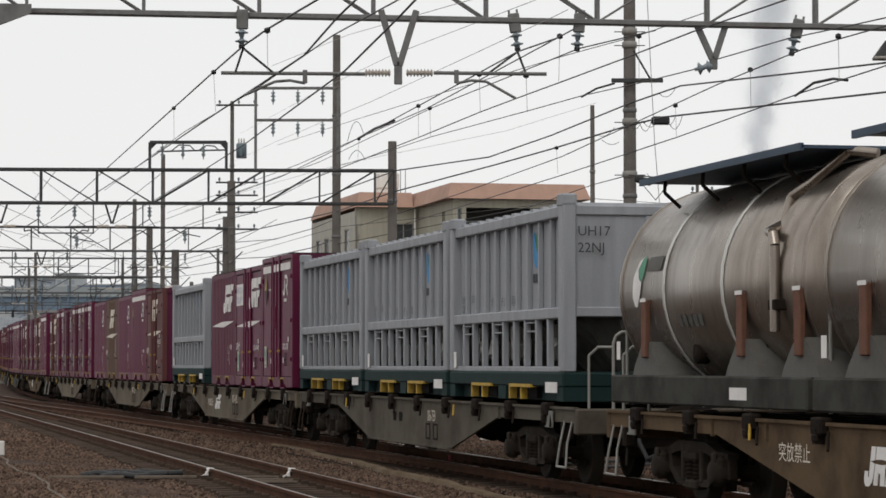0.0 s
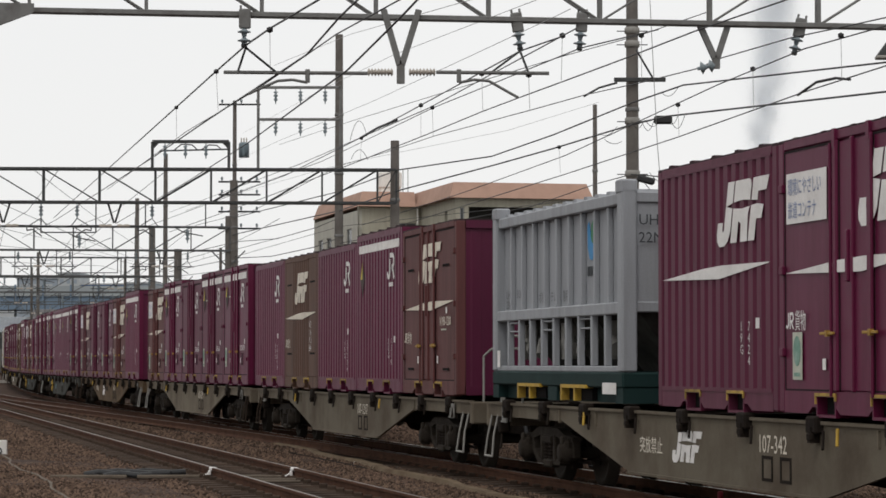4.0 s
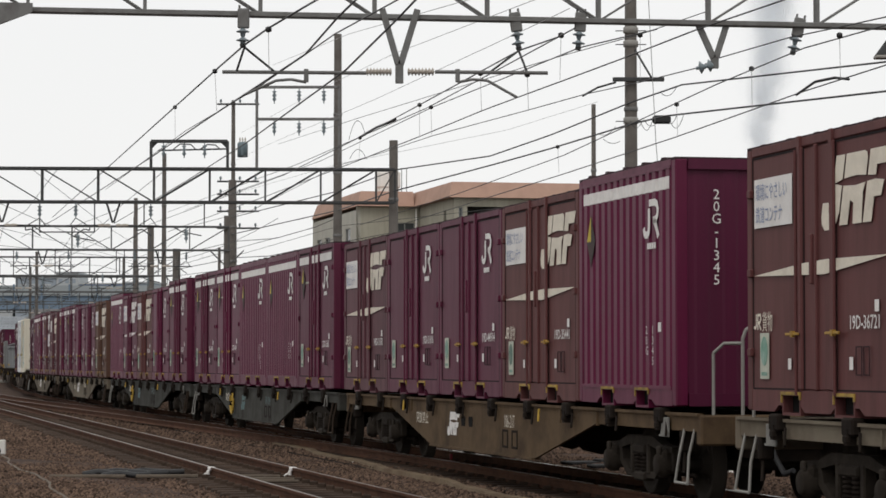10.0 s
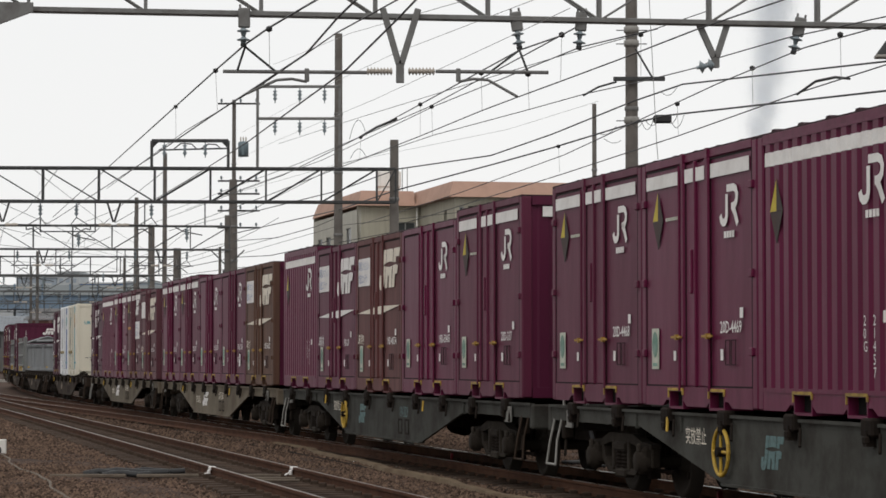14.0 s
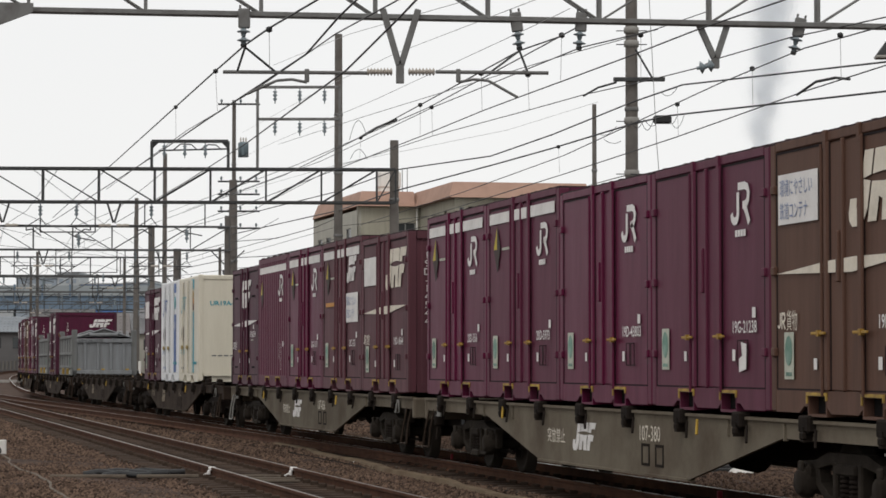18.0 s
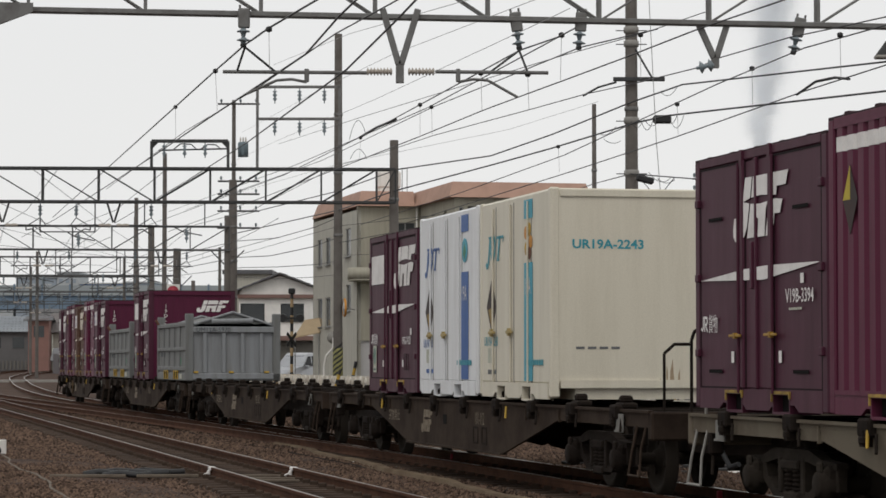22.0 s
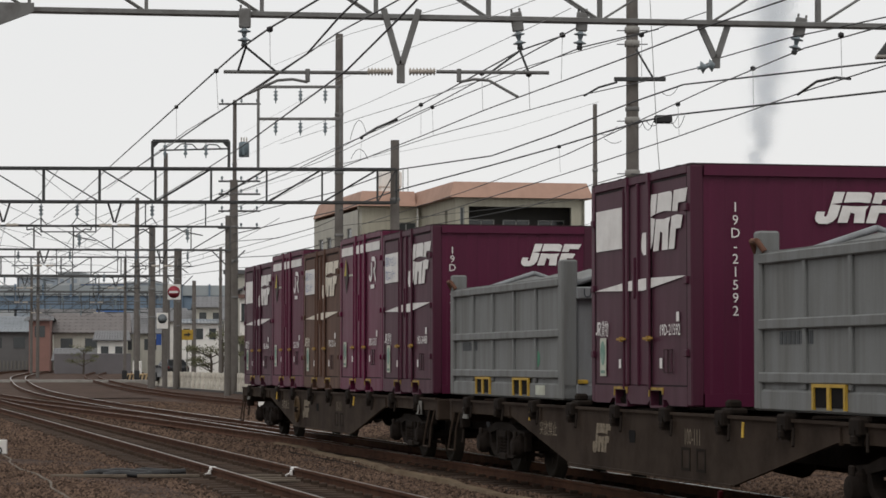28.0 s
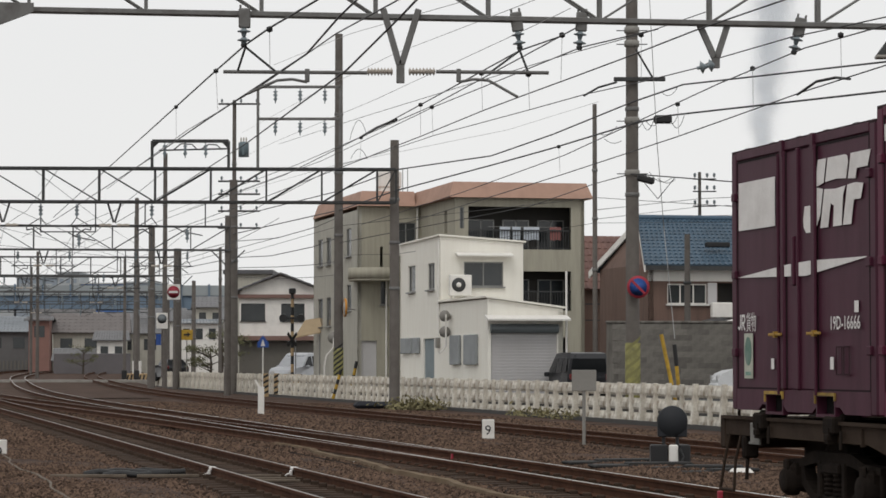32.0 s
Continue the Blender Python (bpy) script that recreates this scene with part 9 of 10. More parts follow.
pm = post_marker(-5.78, 84, 0.98, 0.2, "tall white concrete clearance post")
part("bent_tag", B().plate([(-0.22, 1.2), (-0.16, 1.2), (-0.04, 0.98), (-0.1, 0.96)], -0.03, 0.0), TRIM, pm)
pl = thing("plate_post", "grey blank plate on a thin post", "sign", "", pose(2.86, 54, -0.22))
part("post", B().tube((0, 0, 0), (0, 0, 1.2), 0.035, 8), CHROME, pl)
part("plate", B().bevel_box(-0.25, 0.25, -0.06, -0.03, 1.15, 1.58, 0.01), CHROME, pl, "blank grey plate")
ds = thing("dwarf_signal", "black dwarf signal between two black boxes", "signal", "", pose(3.71, 43, -0.22))
part("head", B().lathe([(0.02, -0.05), (0.235, -0.05), (0.25, 0.0), (0.24, 0.06), (0.02, 0.07)], 24, "y"), mat("blue_black_signal", (0.014, 0.016, 0.020), 0.7), ds, "round black signal head", pose(0, 0, 0.78))
part("head_base", B().bevel_box(-0.24, 0.24, -0.03, 0.06, 0.52, 0.76, 0.02), MATS["blue_black_signal"], ds)
for x in (-0.14, 0.08):
    part("leg", B().tube((x, 0.03, 0.3), (x, 0.03, 0.66), 0.03, 8), BLACK, ds)
for x0, x1 in ((-0.36, -0.08), (0.1, 0.28)):
    part("relay_box", B().bevel_box(x0, x1, -0.16, 0.16, 0.02, 0.4, 0.02), BLACK, ds, "black relay box")
part("white_post", B().bevel_box(-0.07, 0.08, -0.17, -0.07, 0.02, 0.4, 0.02), TRIM, ds, "white post")
part("cable", B().pipe([(0.1, -0.2, 0.34), (0.16, -0.24, 0.2), (0.1, -0.3, 0.05), (0.6, -0.4, 0.03), (1.0, -0.3, 0.03)], 0.02, 6), BLACK, ds, "black cable")
RUBBER = mat("dark_rubber_mat", (0.016, 0.0155, 0.015), 0.9)
for x, y, l, w, a in ((2.75, 43.9, 0.75, 0.3, 14), (3.15, 42.4, 0.8, 0.34, 8), (3.95, 41.3, 0.7, 0.3, -12), (4.15, 39.9, 0.6, 0.2, 20)):
    solid("cable_mat", B().bevel_box(-l, l * 0.2, -w, w, 0, 0.05, 0.02).bevel_box(-l * 0.3, l, -w * 0.8, w * 0.6, 0.03, 0.085, 0.02), RUBBER, "dark rubber mat folded beside the signal", "mat", "rubber mats", m=pose(x, y, -0.165, 0, 0, a))
solid("concrete_block", B().add([(-0.17, -0.12, 0), (0.17, -0.12, 0), (0.17, 0.12, 0), (-0.17, 0.12, 0), (-0.17, -0.12, 0.1), (0.17, -0.12, 0.1), (0.17, 0.12, 0.1), (-0.17, 0.12, 0.1), (-0.11, -0.08, 0.16), (0.11, -0.08, 0.16), (0.11, 0.08, 0.16), (-0.11, 0.08, 0.16)], [(0, 1, 5, 4), (1, 2, 6, 5), (2, 3, 7, 6), (3, 0, 4, 7), (4, 5, 9, 8), (5, 6, 10, 9), (6, 7, 11, 10), (7, 4, 8, 11), (8, 9, 10, 11)]), TRIM, "white painted block lying on the ballast", "block", m=pose(4.43, 39.5, -0.225, 0, 0, 8))
for x, y, l, a, r in ((-4.62, 39.1, 1.1, 4, 0.06), (-4.95, 39.0, 0.7, -14, 0.05), (-4.3, 39.5, 0.9, 12, 0.05), (-4.6, 38.6, 0.7, 2, 0.045)):
    solid("scrap_pipe", B().pipe([(-l / 2, 0, 0.05), (-l / 6, 0.03, 0.09), (l / 4, -0.03, 0.06), (l / 2, 0.02, 0.07)], r, 8), BLACK, "black scrap pipe on the ballast", "pipe", "scrap pipes", m=pose(x, y, -0.19, 0, 0, a))
DUSTY = mat("dusty_grey_board", (0.13, 0.105, 0.08), 0.9, dirt=(0.08, 0.06, 0.045), dirt_amt=0.7, dirt_scale=5)
for x, y, l, w, a in ((-5.15, 38.5, 0.55, 0.05, 3), (-4.0, 38.55, 0.45, 0.04, 5), (-4.35, 39.2, 0.25, 0.06, -8)):
    solid("scrap_board", B().bevel_box(-l, l, -w, w, 0, 0.05, 0.01), DUSTY, "pale dusty board on the ballast", "board", "scrap boards", m=pose(x, y, -0.165, 0, 0, a))
for u, o, l, a in ((38.3, -3.85, 0.5, 72), (37.3, -3.8, 0.45, 70), (36.6, -3.85, 0.4, 75)):
    solid("scrap_board", B().bevel_box(-l, l, -0.035, 0.035, 0, 0.04, 0.01), DUSTY, "pale dusty board between the siding rails", "board", "scrap boards", m=on_line(u, o, -0.16) @ pose(0, 0, 0, 0, 0, a))
solid("ground_cable", strip(30, 50, 0.5, lambda u: -6.95 + 0.07 * math.sin(u * 0.7) + 0.02 * math.sin(u * 2.1), [(-0.025, -0.2), (0.025, -0.2), (0.015, -0.125), (-0.015, -0.125)]), DUSTY, "dusty pale cable lying on the ballast", "cable")
solid("scrap_paper", B().plate([(-0.12, 0), (0.13, 0.0), (0.1, 0.04), (-0.05, 0.06)], 0, 0.12), WHITE, "white scrap lying on the ballast", "litter", m=pose(-1.47, 45, -0.225))
solid("rail_marker", B().bevel_box(-0.03, 0.03, -0.03, 0.03, 0, 0.12, 0.01), RED, "small red marker peg beside the rail", "marker", "red pegs", m=on_line(44.0, 0.44, -0.16))
solid("rail_marker", B().bevel_box(-0.03, 0.03, -0.03, 0.03, 0, 0.16, 0.01), RED, "small red marker peg beside the rail", "marker", "red pegs", m=on_line(29.9, 0.44, -0.17))
# guy guards, sign on the pole, convex mirror, hazard sticks
for pa, pb, col, lab in (((5.92, 72.0, 2.28), (6.33, 72.0, 0.29), YELLOW, "leaning yellow guy-wire guard tube"), ((6.32, 72.5, 2.01), (6.49, 72.5, 0.23), YELLOW, "leaning yellow and black guy-wire guard tube")):
    gy = thing("guy_guard", lab, "guard tube", "guy guards")
    part("tube", B().tube(pa, pb, 0.055, 10), col, gy)
    if pa[2] < 2.2 and lab.startswith("leaning yellow and"):
        a, b_ = Vector(pa), Vector(pb)
        part("black_band", B().tube(a, a.lerp(b_, 0.33), 0.06, 10), BLACK, gy)
        part("black_band", B().tube(a.lerp(b_, 0.7), b_, 0.06, 10), BLACK, gy)
for pa, pb in (((-3.87, 118.0, 1.58), (-4.24, 118.0, -0.23)), ((-4.57, 118.0, 1.20), (-4.92, 118.0, -0.08))):
    gy = thing("guy_guard", "leaning black and yellow guy-wire guard tube", "guard tube", "guy guards")
    a, b_ = Vector(pa), Vector(pb)
    for k in range(6):
        part("band", B().tube(a.lerp(b_, k / 6), a.lerp(b_, (k + 1) / 6), 0.07, 8), BLACK if k % 2 == 0 else YELLOW, gy)
np_ = thing("no_parking_sign", "round blue and red no-parking sign", "road sign", "", pose(5.63, 76.5, 3.70))
part("rim", B().lathe([(0.01, 0.02), (0.33, 0.02), (0.33, -0.005), (0.01, -0.006)], 28, "y"), RED, np_, "red rim")
part("disc", B().lathe([(0.01, -0.006), (0.255, -0.008), (0.01, -0.01)], 28, "y"), BLUE, np_, "blue disc")
part("slash", B().bevel_box(-0.27, 0.27, -0.016, -0.01, -0.035, 0.035, 0.004), RED, np_, "red slash", pose(0, 0, 0, 0, 45, 0))
part("clamp", B().box(-0.3, 0.05, 0.02, 0.45, -0.04, 0.04), CHROME, np_)
cm = thing("convex_mirror", "round convex traffic mirror with an orange rim", "traffic mirror", "", pose(-4.48, 120.5, 4.03, 0, 0, -80))
part("rim", B().lathe([(0.4, 0.05), (0.44, 0.0), (0.4, -0.05)], 24, "y", (0, 0, 0), False), ORANGE, cm, "orange rim")
part("mirror_face", B().lathe([(0.4, -0.02), (0.25, -0.06), (0.01, -0.08)], 24, "y"), STEELPALE, cm, "silver mirror face")
part("bracket", B().tube((0, 0.05, 0), (-0.2, 0.5, -0.1), 0.03, 6), CHROME, cm)
st = thing("vent_stack", "white bent pipe with a dark disc", "pipe", "", pose(-5.97, 133, -0.22))
part("pipe", B().pipe([(0, 0, 0), (0, 0, 1.6), (0.1, 0, 2.1), (0.45, 0, 2.5), (0.45, 0, 3.0)], 0.05, 8), TRIM, st)
part("disc", B().lathe([(0.01, 0.05), (0.3, 0.04), (0.3, -0.02), (0.01, -0.04)], 18, "y"), CHROME, st, "grey back of a mirror", pose(0.45, 0, 3.0))
for x, y, lab in ((-2.67, 99.5, "dark cloth bundle beside the fence"),):
    solid("tarpaulin_roll", B().bevel_box(-0.7, 0.7, -0.3, 0.3, 0, 0.28, 0.12), TARP, lab, "bundle", m=pose(x, y, -0.22, 0, 0, 12))
ne = thing("no_entry_sign", "square white no-entry sign with a red disc", "road sign", "", pose(-17.55, 172, 6.13))
part("plate", B().bevel_box(-0.44, 0.44, 0, 0.03, -0.5, 0.5, 0.01), TRIM, ne)
part("disc", B().lathe([(0.01, 0.0), (0.4, -0.004), (0.01, -0.01)], 24, "y"), RED, ne, "red disc")
part("bar", B().box(-0.3, 0.3, -0.02, -0.011, -0.07, 0.07), WHITE, ne, "white bar")
part("post", B().tube((0.1, 0.1, -5.7), (0.1, 0.1, 0.5), 0.06, 8), POLE, ne)
rs = thing("road_sign", "white plate with a dark round symbol", "road sign", "", pose(-17.86, 168, 4.20))
part("plate", B().bevel_box(-0.36, 0.36, 0, 0.03, -0.5, 0.5, 0.01), TRIM, rs)
part("symbol", B().lathe([(0.01, -0.004), (0.3, -0.006), (0.01, -0.01)], 20, "y"), SHUTBOX, rs, "grey-blue disc", pose(0, 0, 0.12))
part("blue_plate", B().box(-0.38, -0.06, -0.01, 0.02, -1.55, -0.85), BLUE, rs, "small blue plate")
part("post", B().tube((0.0, 0.12, -3.6), (0.0, 0.12, 0.5), 0.05, 8), POLE, rs)
ys = thing("arrow_sign", "yellow plate with a black arrow", "road sign", "", pose(-17.45, 180, 3.43))
part("plate", B().bevel_box(-0.4, 0.4, 0, 0.03, -0.35, 0.35, 0.01), YELLOW, ys)
part("arrow", B().plate([(-0.2, -0.05), (0.05, -0.05), (0.05, -0.16), (0.25, 0.03), (0.05, 0.2), (0.05, 0.08), (-0.2, 0.08)], -0.01, -0.004), BLACK, ys)
part("post", B().tube((0, 0.06, -2.5), (0, 0.06, 0.3), 0.04, 8), CHROME, ys)
# the level crossing in the distance
lc = thing("crossing_deck", "pale level crossing deck across the tracks", "level crossing", "", pose(0, 196, 0.24), "structure")
part("deck_panel", B().box(-42.0, -19.5, 0, 3.6, -0.6, 0.03), CONCRETE, lc)
for x, y in ((-23.92, 203), (-22.63, 200)):
    bm_ = thing("barrier_machine", "yellow and black crossing barrier machine", "barrier machine", "barrier machines", pose(x, y, -0.22))
    part("cabinet", B().bevel_box(-0.45, 0.45, -0.35, 0.35, 0, 0.95, 0.06), FADED, bm_)
    part("counterweight", B().bevel_box(-0.7, -0.3, -0.4, -0.1, 0.5, 1.2, 0.05), BLACK, bm_)
    for k in range(3):
        part("stripe", B().plate([(-0.4 + k * 0.28, 0.1), (-0.28 + k * 0.28, 0.1), (-0.12 + k * 0.28, 0.85), (-0.24 + k * 0.28, 0.85)], -0.365, -0.355), BLACK, bm_)
solid("relay_cabinet", B().bevel_box(-0.33, 0.33, -0.25, 0.25, 0, 1.9, 0.03), TRIM, "white relay cabinet by the crossing", "cabinet", m=pose(-23.72, 205, -0.22))
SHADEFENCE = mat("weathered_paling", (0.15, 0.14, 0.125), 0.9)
lf = thing("distant_fence", "pale low fence beyond the crossing", "fence", "", pose(-51.5, 300, 0.7))
for i in range(42):
    part("paling", cached("paling", lambda: B().bevel_box(-0.1, 0.1, -0.05, 0.05, 0, 1.1, 0.02), SHADEFENCE), SHADEFENCE, lf, "", pose(i * 0.42, 0.05 * i, 0))


def small_house(x, y, w, d, h, roof_h, wall_m, roof_m, label, yaw=6, windows=2):
    hs = thing("distant_house", label, "house", "distant houses", pose(x, y, -0.22, 0, 0, yaw))
    part("wall", B().box(0, w, 0, d, 0, h), wall_m, hs)
    tiled_roof(hs, [(-0.5, -0.5, h - 0.1), (w + 0.5, -0.5, h - 0.1), (w + 0.3, d / 2, h + roof_h), (-0.3, d / 2, h + roof_h)], roof_m, 6, 14)
    tiled_roof(hs, [(w + 0.5, d + 0.5, h - 0.1), (-0.5, d + 0.5, h - 0.1), (-0.3, d / 2, h + roof_h), (w + 0.3, d / 2, h + roof_h)], roof_m, 3, 8)
    for s in (0, w):
        part("gable", B().add([(s, 0, h), (s, d, h), (s, d / 2, h + roof_h - 0.05)], [(0, 1, 2)]), wall_m, hs)
    for i in range(windows):
        part("window", B().box(0, w / windows * 0.45, -0.05, 0, 0, 1.1).box(-0.06, w / windows * 0.45 + 0.06, -0.04, 0.0, -0.06, 1.16), GLASS, hs, "dark window", pose((i + 0.3) * w / windows, 0, h - 1.9))
    return hs


solid("distant_wall", B().bevel_box(-39.6, -31.8, 0, 0.3, -0.2, 2.5, 0.05), mat("dull_purple_grey_wall", (0.13, 0.12, 0.125), 0.9, dirt=(0.08, 0.075, 0.075), dirt_scale=0.5), "dull grey-purple wall before distant houses", "wall", m=pose(0, 269, 0))
# distant roofs and shed boards are lightened in colour for the haze
FARTILE = mat("haze_pale_grey_roof", (0.17, 0.17, 0.175), 0.75, dirt=(0.12, 0.12, 0.12), dirt_amt=0.5)
BRICKISH = mat("reddish_wall", (0.23, 0.125, 0.105), 0.85, dirt=(0.16, 0.095, 0.08))
SHED = mat("dark_shed_boards", (0.13, 0.125, 0.125), 0.9)
small_house(-52.1, 300, 5.2, 7, 5.4, 1.7, SHED, mat("pale_sheet_roof", (0.24, 0.26, 0.28), 0.7), "distant shed with a pale sheet roof")
small_house(-44.8, 286, 2.2, 8, 6.5, 0.35, BRICKISH, FARTILE, "distant house with a reddish wall", windows=1)
small_house(-43.0, 292, 8.0, 7, 5.2, 2.1, PALEOLIVE, mat("brown_grey_roof_tile", (0.15, 0.135, 0.13), 0.7), "distant house with a brown-grey roof", windows=3)
small_house(-39.8, 272, 3.9, 4, 2.1, 1.2, SHED, FARTILE, "distant dark garage with a gabled roof", windows=2)
small_house(-35.59, 272, 2.9, 6, 4.2, 0.9, TRIM, FARTILE, "distant small white house", windows=2)
small_house(-37.46, 300, 5.5, 6, 5.2, 1.6, PALEOLIVE, FARTILE, "distant grey plain house")
small_house(-29.91, 300, 4.4, 8, 6.4, 0.4, TRIM, mat("pale_sheet_roof", (0.24, 0.26, 0.28), 0.7), "distant pale block building", windows=3)
for x_, D_, w_, h_, wm, rm, lb in ((0, 330, 9.0, 6.0, PALEOLIVE, FARTILE, "distant pale house with a grey roof"), (130, 335, 8.0, 7.0, SHED, FARTILE, "distant dark house with a grey roof"), (240, 330, 6.0, 7.4, PALEOLIVE, FARTILE, "distant plain flat block"),
                                   (285, 325, 5.0, 7.0, TRIM, FARTILE, "distant white house with a grey roof"), (345, 320, 6.5, 8.6, PALEOLIVE, FARTILE, "distant pale block building"), (395, 300, 5.0, 6.8, TRIM, FARTILE, "distant white house with a grey roof"), (60, 345, 7.5, 7.6, FARTILE, SHED, "distant grey works shed"), (190, 345, 8, 6.5, TRIM, FARTILE, "distant white works shed")):
    small_house((x_ - 784) / 4685 * D_, D_, w_, 8, h_, 1.3, wm, rm, lb, windows=4)
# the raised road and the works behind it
# bluish distance haze is mixed into the viaduct's colour
VIADUCT = mat("haze_blue_viaduct", (0.15, 0.21, 0.28), 0.8, dirt=(0.12, 0.16, 0.20), dirt_amt=0.5, dirt_scale=0.15)
vd = thing("viaduct", "elevated road across the distance, bluish haze in its colour", "viaduct", "", pose(0, 385, 0, 0, 0, 2))
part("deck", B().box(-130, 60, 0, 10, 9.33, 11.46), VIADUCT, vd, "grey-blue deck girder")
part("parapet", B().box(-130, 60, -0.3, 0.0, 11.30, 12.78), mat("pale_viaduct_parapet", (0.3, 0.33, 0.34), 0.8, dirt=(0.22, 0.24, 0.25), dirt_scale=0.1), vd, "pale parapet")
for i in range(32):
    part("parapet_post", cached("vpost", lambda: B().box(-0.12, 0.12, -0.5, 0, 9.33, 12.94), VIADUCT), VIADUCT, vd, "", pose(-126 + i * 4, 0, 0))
for x in (-110, -84, -58, -34, -10, 14):
    part("pier", B().bevel_box(x - 1.2, x + 1.2, 2, 7, -0.22, 9.33, 0.2), CONCRETE, vd)
# works greys lightened and blued to paint the haze before them
HAZE_A = mat("haze_pale_works_wall", (0.40, 0.42, 0.43), 0.9, dirt=(0.33, 0.35, 0.37), dirt_scale=0.2)
HAZE_B = mat("haze_blue_works_wall", (0.28, 0.32, 0.36), 0.9, dirt=(0.22, 0.26, 0.30), dirt_scale=0.2)
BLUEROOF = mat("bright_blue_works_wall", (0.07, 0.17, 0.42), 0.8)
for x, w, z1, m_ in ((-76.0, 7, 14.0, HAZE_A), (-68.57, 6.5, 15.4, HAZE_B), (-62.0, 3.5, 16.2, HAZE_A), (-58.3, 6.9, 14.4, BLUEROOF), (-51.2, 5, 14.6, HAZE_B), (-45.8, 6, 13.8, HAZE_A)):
    wk = thing("works_building", "distant works building above the raised road, colour paled for haze", "building", "works buildings", pose(x, 425, -0.22))
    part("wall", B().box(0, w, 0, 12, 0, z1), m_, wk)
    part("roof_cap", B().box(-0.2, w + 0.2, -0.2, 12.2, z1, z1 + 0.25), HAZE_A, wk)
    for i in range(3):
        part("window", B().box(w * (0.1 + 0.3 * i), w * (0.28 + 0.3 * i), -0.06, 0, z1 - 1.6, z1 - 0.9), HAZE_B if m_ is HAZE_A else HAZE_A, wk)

# the chimney and its steam
# chimney red washed out in colour to paint the haze
CHRED = mat("haze_pale_chimney_red", (0.46, 0.25, 0.25), 0.8)
ch = thing("works_chimney", "red and white works chimney far away", "chimney", "", pose(127.94, 1100, 0))
for i in range(6):
    part("band", B().tube((0, 0, i * 12), (0, 0, i * 12 + 12), 0.9, 14), CHRED if i % 2 else TRIM, ch)
STEAM = bpy.data.materials.new("pale_steam_droplets")
STEAM.use_nodes = True
sn, sl_ = STEAM.node_tree.nodes, STEAM.node_tree.links
sn.remove(sn["Principled BSDF"])
through_light, off_light, both = sn.new("ShaderNodeBsdfTranslucent"), sn.new("ShaderNodeBsdfDiffuse"), sn.new("ShaderNodeMixShader")
through_light.inputs["Color"].default_value = off_light.inputs["Color"].default_value = (0.95, 0.97, 0.99, 1)
sl_.new(off_light.outputs[0], both.inputs[1])
sl_.new(through_light.outputs[0], both.inputs[2])
sl_.new(both.outputs[0], sn["Material Output"].inputs["Surface"])


def puff(seed, r):
    """A loose ball of droplets, dense in the middle and thin outside."""
    g = random.Random(seed)
    vs, fs = [], []
    for _ in range(int(700 + 90 * r * r)):
        v = Vector((g.gauss(0, 0.42 * r), g.gauss(0, 0.42 * r), g.gauss(0, 0.5 * r)))
        s, k = g.uniform(0.065, 0.115), len(vs)
        vs += [v + Vector(q) * s for q in ((1, 0, 0), (-0.5, 0.87, 0), (-0.5, -0.87, 0), (0, 0, 1.2), (0, 0, -1.2))]
        fs += [(k, k + 1, k + 3), (k + 1, k + 2, k + 3), (k + 2, k, k + 3), (k + 1, k, k + 4), (k + 2, k + 1, k + 4), (k, k + 2, k + 4)]
    return B().add(vs, fs)


plume = thing("steam_plume", "thin pale steam rising from a chimney", "steam")
PUFFS = []


def plume_place(k, i):
    """The middle of a puff that has risen by the share k of the plume."""
    return pose(129.2 + 11 * k ** 0.9 + 3.2 * math.sin(i * 2.3) * k ** 0.5, 1100 + 2 * (i % 3), 73 + 94 * k ** 1.05)


for i in range(18):
    k = i / 17
    ob = tagged(part("puff", puff(i, 2.8 + 8.0 * k ** 0.7 + 1.8 * math.sin(i * 1.7) * k ** 0.4), STEAM, plume, "", plume_place(k, i)), kind="stuff")
    PUFFS.append((ob, k, i))


# ---- plants ----
LEAF = mat("dull_green_leaf", (0.095, 0.095, 0.045), 0.8, island=0.4, bump=0)
DRY = mat("dry_grass", (0.17, 0.15, 0.075), 0.9, island=0.4, bump=0)
BARK = mat("bark", (0.07, 0.055, 0.045), 0.9)


def leaves(n, spread, size, r):
    b = B()
    for _ in range(n):
        p = Vector(spread(r))
        d = Vector((r.uniform(-1, 1), r.uniform(-1, 1), r.uniform(-0.5, 1))).normalized()
        s = d.orthogonal().normalized()
        l = size * r.uniform(0.6, 1.3)
        b.add([p, p + d * l * 0.5 + s * l * 0.22, p + d * l, p + d * l * 0.5 - s * l * 0.22], [(0, 1, 2, 3)])
    return b


def tree(x, y, h, label, dense=700):
    t = thing("garden_tree", label, "tree", "trees", pose(x, y, -0.2))
    part("trunk", B().tube((0, 0, 0), (0.1, 0, h * 0.55), 0.12, 10, 0.08).tube((0.1, 0, h * 0.55), (0.0, 0.1, h * 0.95), 0.08, 8, 0.02), BARK, t)
    tiers = [(rng.uniform(-1.3, 1.3), rng.uniform(-0.7, 0.7), h * rng.uniform(0.5, 1.0), rng.uniform(0.45, 0.8)) for _ in range(11)]
    for cx, cy, cz, cr in tiers:
        part("limb", B().tube((0.1, 0, cz - 0.5), (cx, cy, cz), 0.045, 6, 0.015), BARK, t)

    def spread(r):
        cx, cy, cz, cr = r.choice(tiers)
        return (cx + r.gauss(0, cr * 0.45), cy + r.gauss(0, cr * 0.45), cz + r.gauss(0, cr * 0.16))
    tagged(part("crown", leaves(dense * 3, spread, 0.16, rng), LEAF, t, "layered dull green foliage"), kind="stuff")
    return t


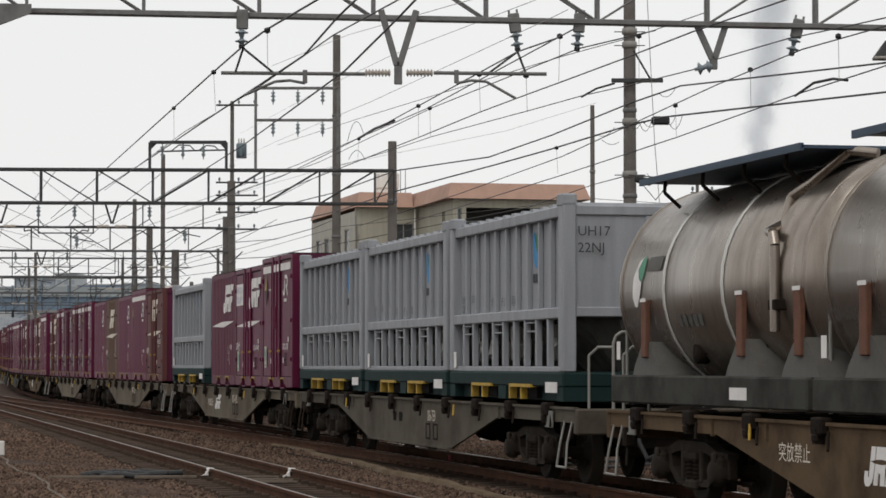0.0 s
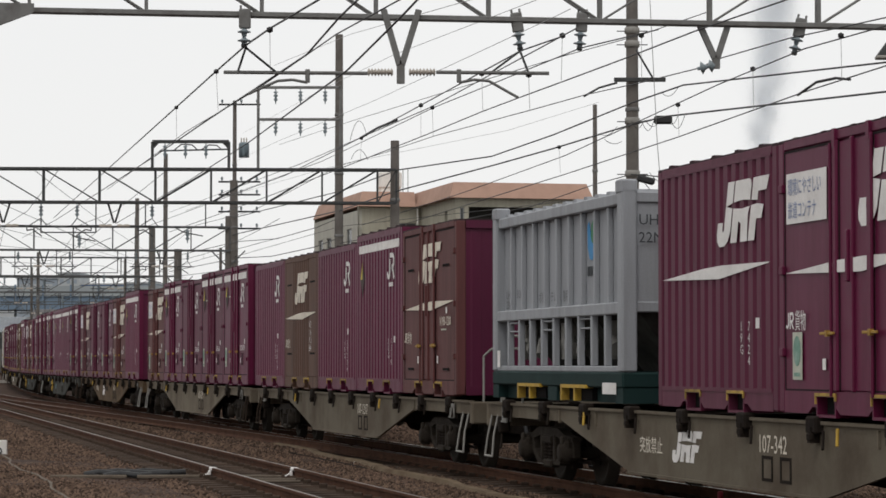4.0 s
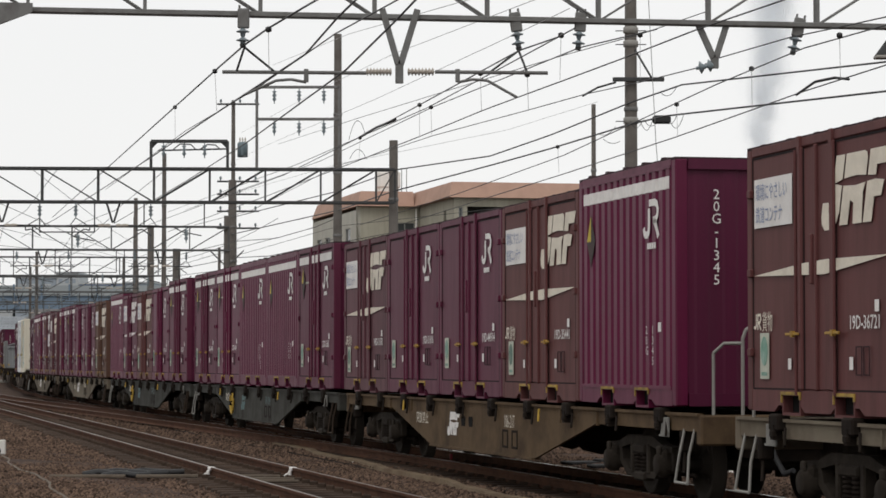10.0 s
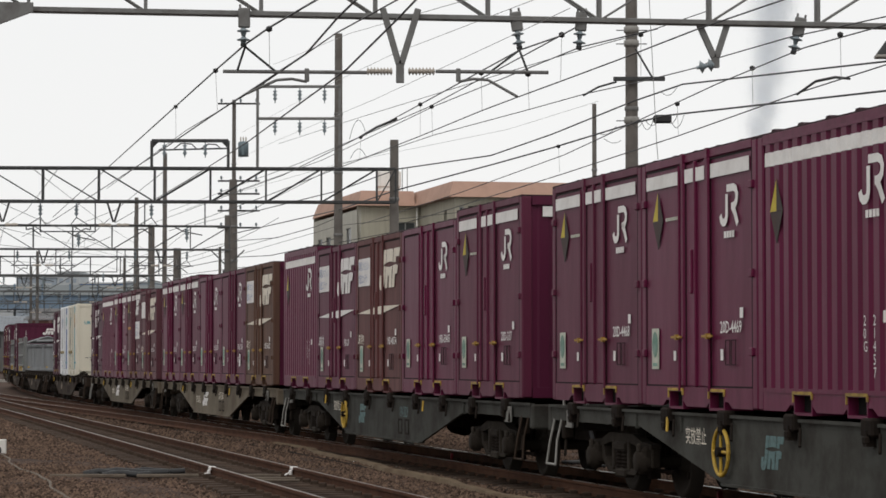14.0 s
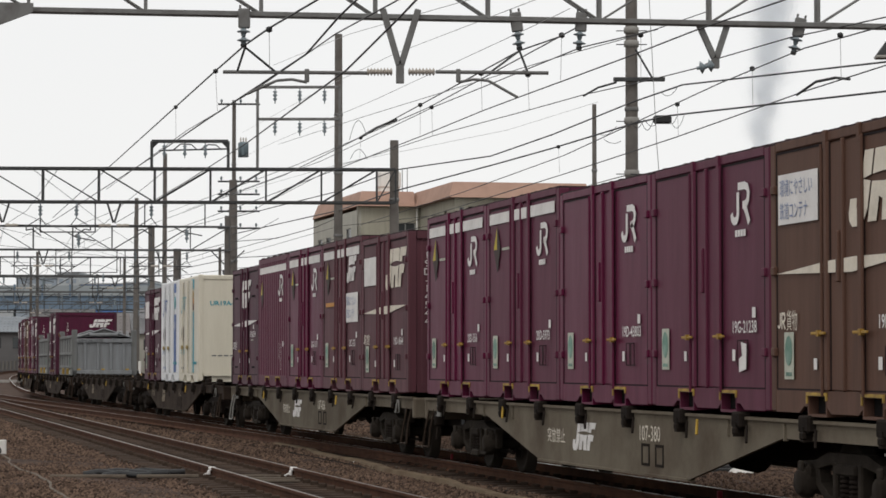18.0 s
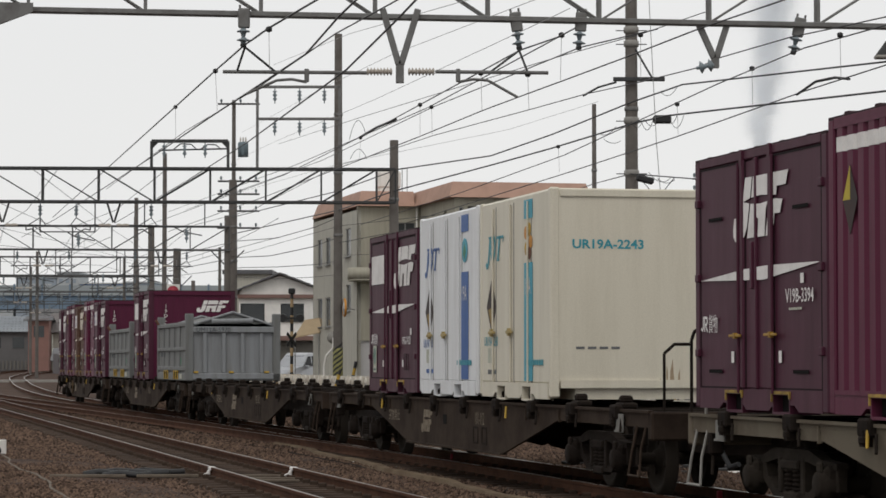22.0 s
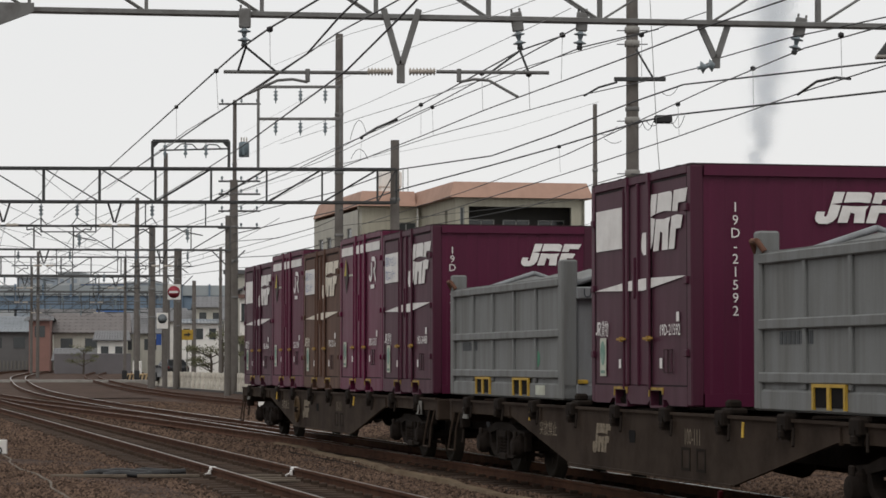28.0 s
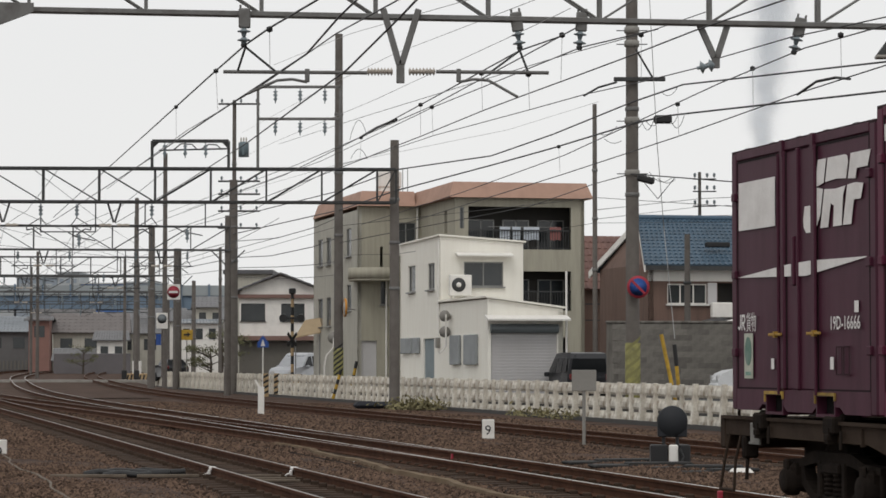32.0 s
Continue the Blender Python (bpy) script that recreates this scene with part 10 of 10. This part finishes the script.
tree(12.48, 86.5, 3.5, "clipped pine with layered dull foliage", 1100)
tree(-14.44, 172, 3.6, "dark shrub beside the pole", 400)
tree(-15.70, 178, 3.0, "dark leafy garden shrub", 400)
tree(-35.68, 262, 3.4, "distant dark leafy shrub", 300)
tagged(solid("weeds", leaves(700, lambda r: (r.gauss(0, 0.55), r.gauss(0, 0.25), abs(r.gauss(0, 0.16))), 0.2, rng), DRY, "dry yellow-green weeds at the fence foot", "weeds", kind="stuff", m=pose(-1.05, 96.8, -0.22)))
tagged(solid("weeds", leaves(500, lambda r: (r.uniform(-4, 4), r.gauss(0, 0.2), abs(r.gauss(0, 0.12))), 0.16, rng), DRY, "dry weeds along the fence foot", "weeds", kind="stuff", m=pose(3.2, 83.5, -0.22, 0, 0, YAW + 90)))


# street poles behind the blue-roofed house
sp1 = pole(19.15, 125, 10.19, 0.11, "grey street pole with a dark transformer")
part("transformer", B().bevel_box(-0.62, -0.12, -0.25, 0.25, 0, 0.6, 0.06), BLACK, sp1, "dark transformer box", pose(0, 0, 9.01 + 0.22))
for y_ in (330, 346, 380):
    part("crossarm", B().bevel_box(-0.35, 0.75, -0.04, 0.04, 0, 0.06, 0.01), DARKSTEEL, sp1, "steel crossarm", pose(0, -0.2, 1.494 + (643 - y_) / 4685 * 125 + 0.22))
sp2 = pole(12.60, 130, 10.90, 0.10, "slim grey street pole with crossarms")
for y_ in (318, 340, 366):
    part("crossarm", B().bevel_box(-0.35, 0.8, -0.04, 0.04, 0, 0.06, 0.01), DARKSTEEL, sp2, "steel crossarm", pose(0, -0.2, 1.494 + (643 - y_) / 4685 * 130 + 0.22))
    for x in (-0.25, 0.35, 0.7):
        part("pin_insulator", cached("pin", lambda: B(), GLASSINS), GLASSINS, sp2, "", pose(x, -0.2, 1.494 + (643 - y_) / 4685 * 130 + 0.31))
sp3 = pole(8.94, 97, 6.22, 0.13, "short dark pole before the blue-roofed house", bands=False)
part("clamp_band", B().lathe([(0.12, 0), (0.15, 0.02), (0.15, 0.1), (0.12, 0.12)], 12, "z"), DARKSTEEL, sp3, "", pose(0, 0, 4.6))

lamp = thing("street_lamp", "dark hooded street lamp on a grey pole", "street lamp", "", pose(10.47, 60, 0.3))
part("pole", B().tube((0, 0, 0), (0, 0, 8.53 - 0.3), 0.07, 10, 0.05), POLE, lamp)
part("hood", B().add([(-0.62, -0.16, 8.50 - 0.3), (0.1, -0.16, 8.50 - 0.3), (0.1, -0.1, 8.91 - 0.3), (-0.36, -0.1, 8.86 - 0.3), (-0.62, 0.16, 8.50 - 0.3), (0.1, 0.16, 8.50 - 0.3), (0.1, 0.1, 8.91 - 0.3), (-0.36, 0.1, 8.86 - 0.3)], [(0, 1, 2, 3), (7, 6, 5, 4), (0, 3, 7, 4), (3, 2, 6, 7), (1, 5, 6, 2)]), DARKSTEEL, lamp, "dark sloping lamp hood")
part("diffuser", B().bevel_box(-0.64, 0.1, -0.17, 0.17, 8.42 - 0.3, 8.50 - 0.302, 0.02), CONCRETE, lamp, "pale lamp glass")


def motions():
    """The train rolls past; its wheels turn; the steam rises."""
    times = [float(t) for t in range(0, 33, 2)]
    for ob, ahead, z in MOVING:
        walk(ob, [(t, on_line(train_u(ahead, t), 0, z)) for t in times])
    for ob, k, i in PUFFS:
        walk(ob, [(t, plume_place(k + 0.06 * t / 32, i)) for t in (0.0, 8.0, 16.0, 24.0, 32.0)])
    step = 1 / 15
    turns = [(i * step, (run(i * step) - run(0)) / WHEEL_R) for i in range(481)]
    for w, x in WHEELS:
        walk(w, [(t, Matrix.Translation((x, 0, WHEEL_R)) @ Matrix.Rotation(a, 4, "Y")) for t, a in turns])


motions()
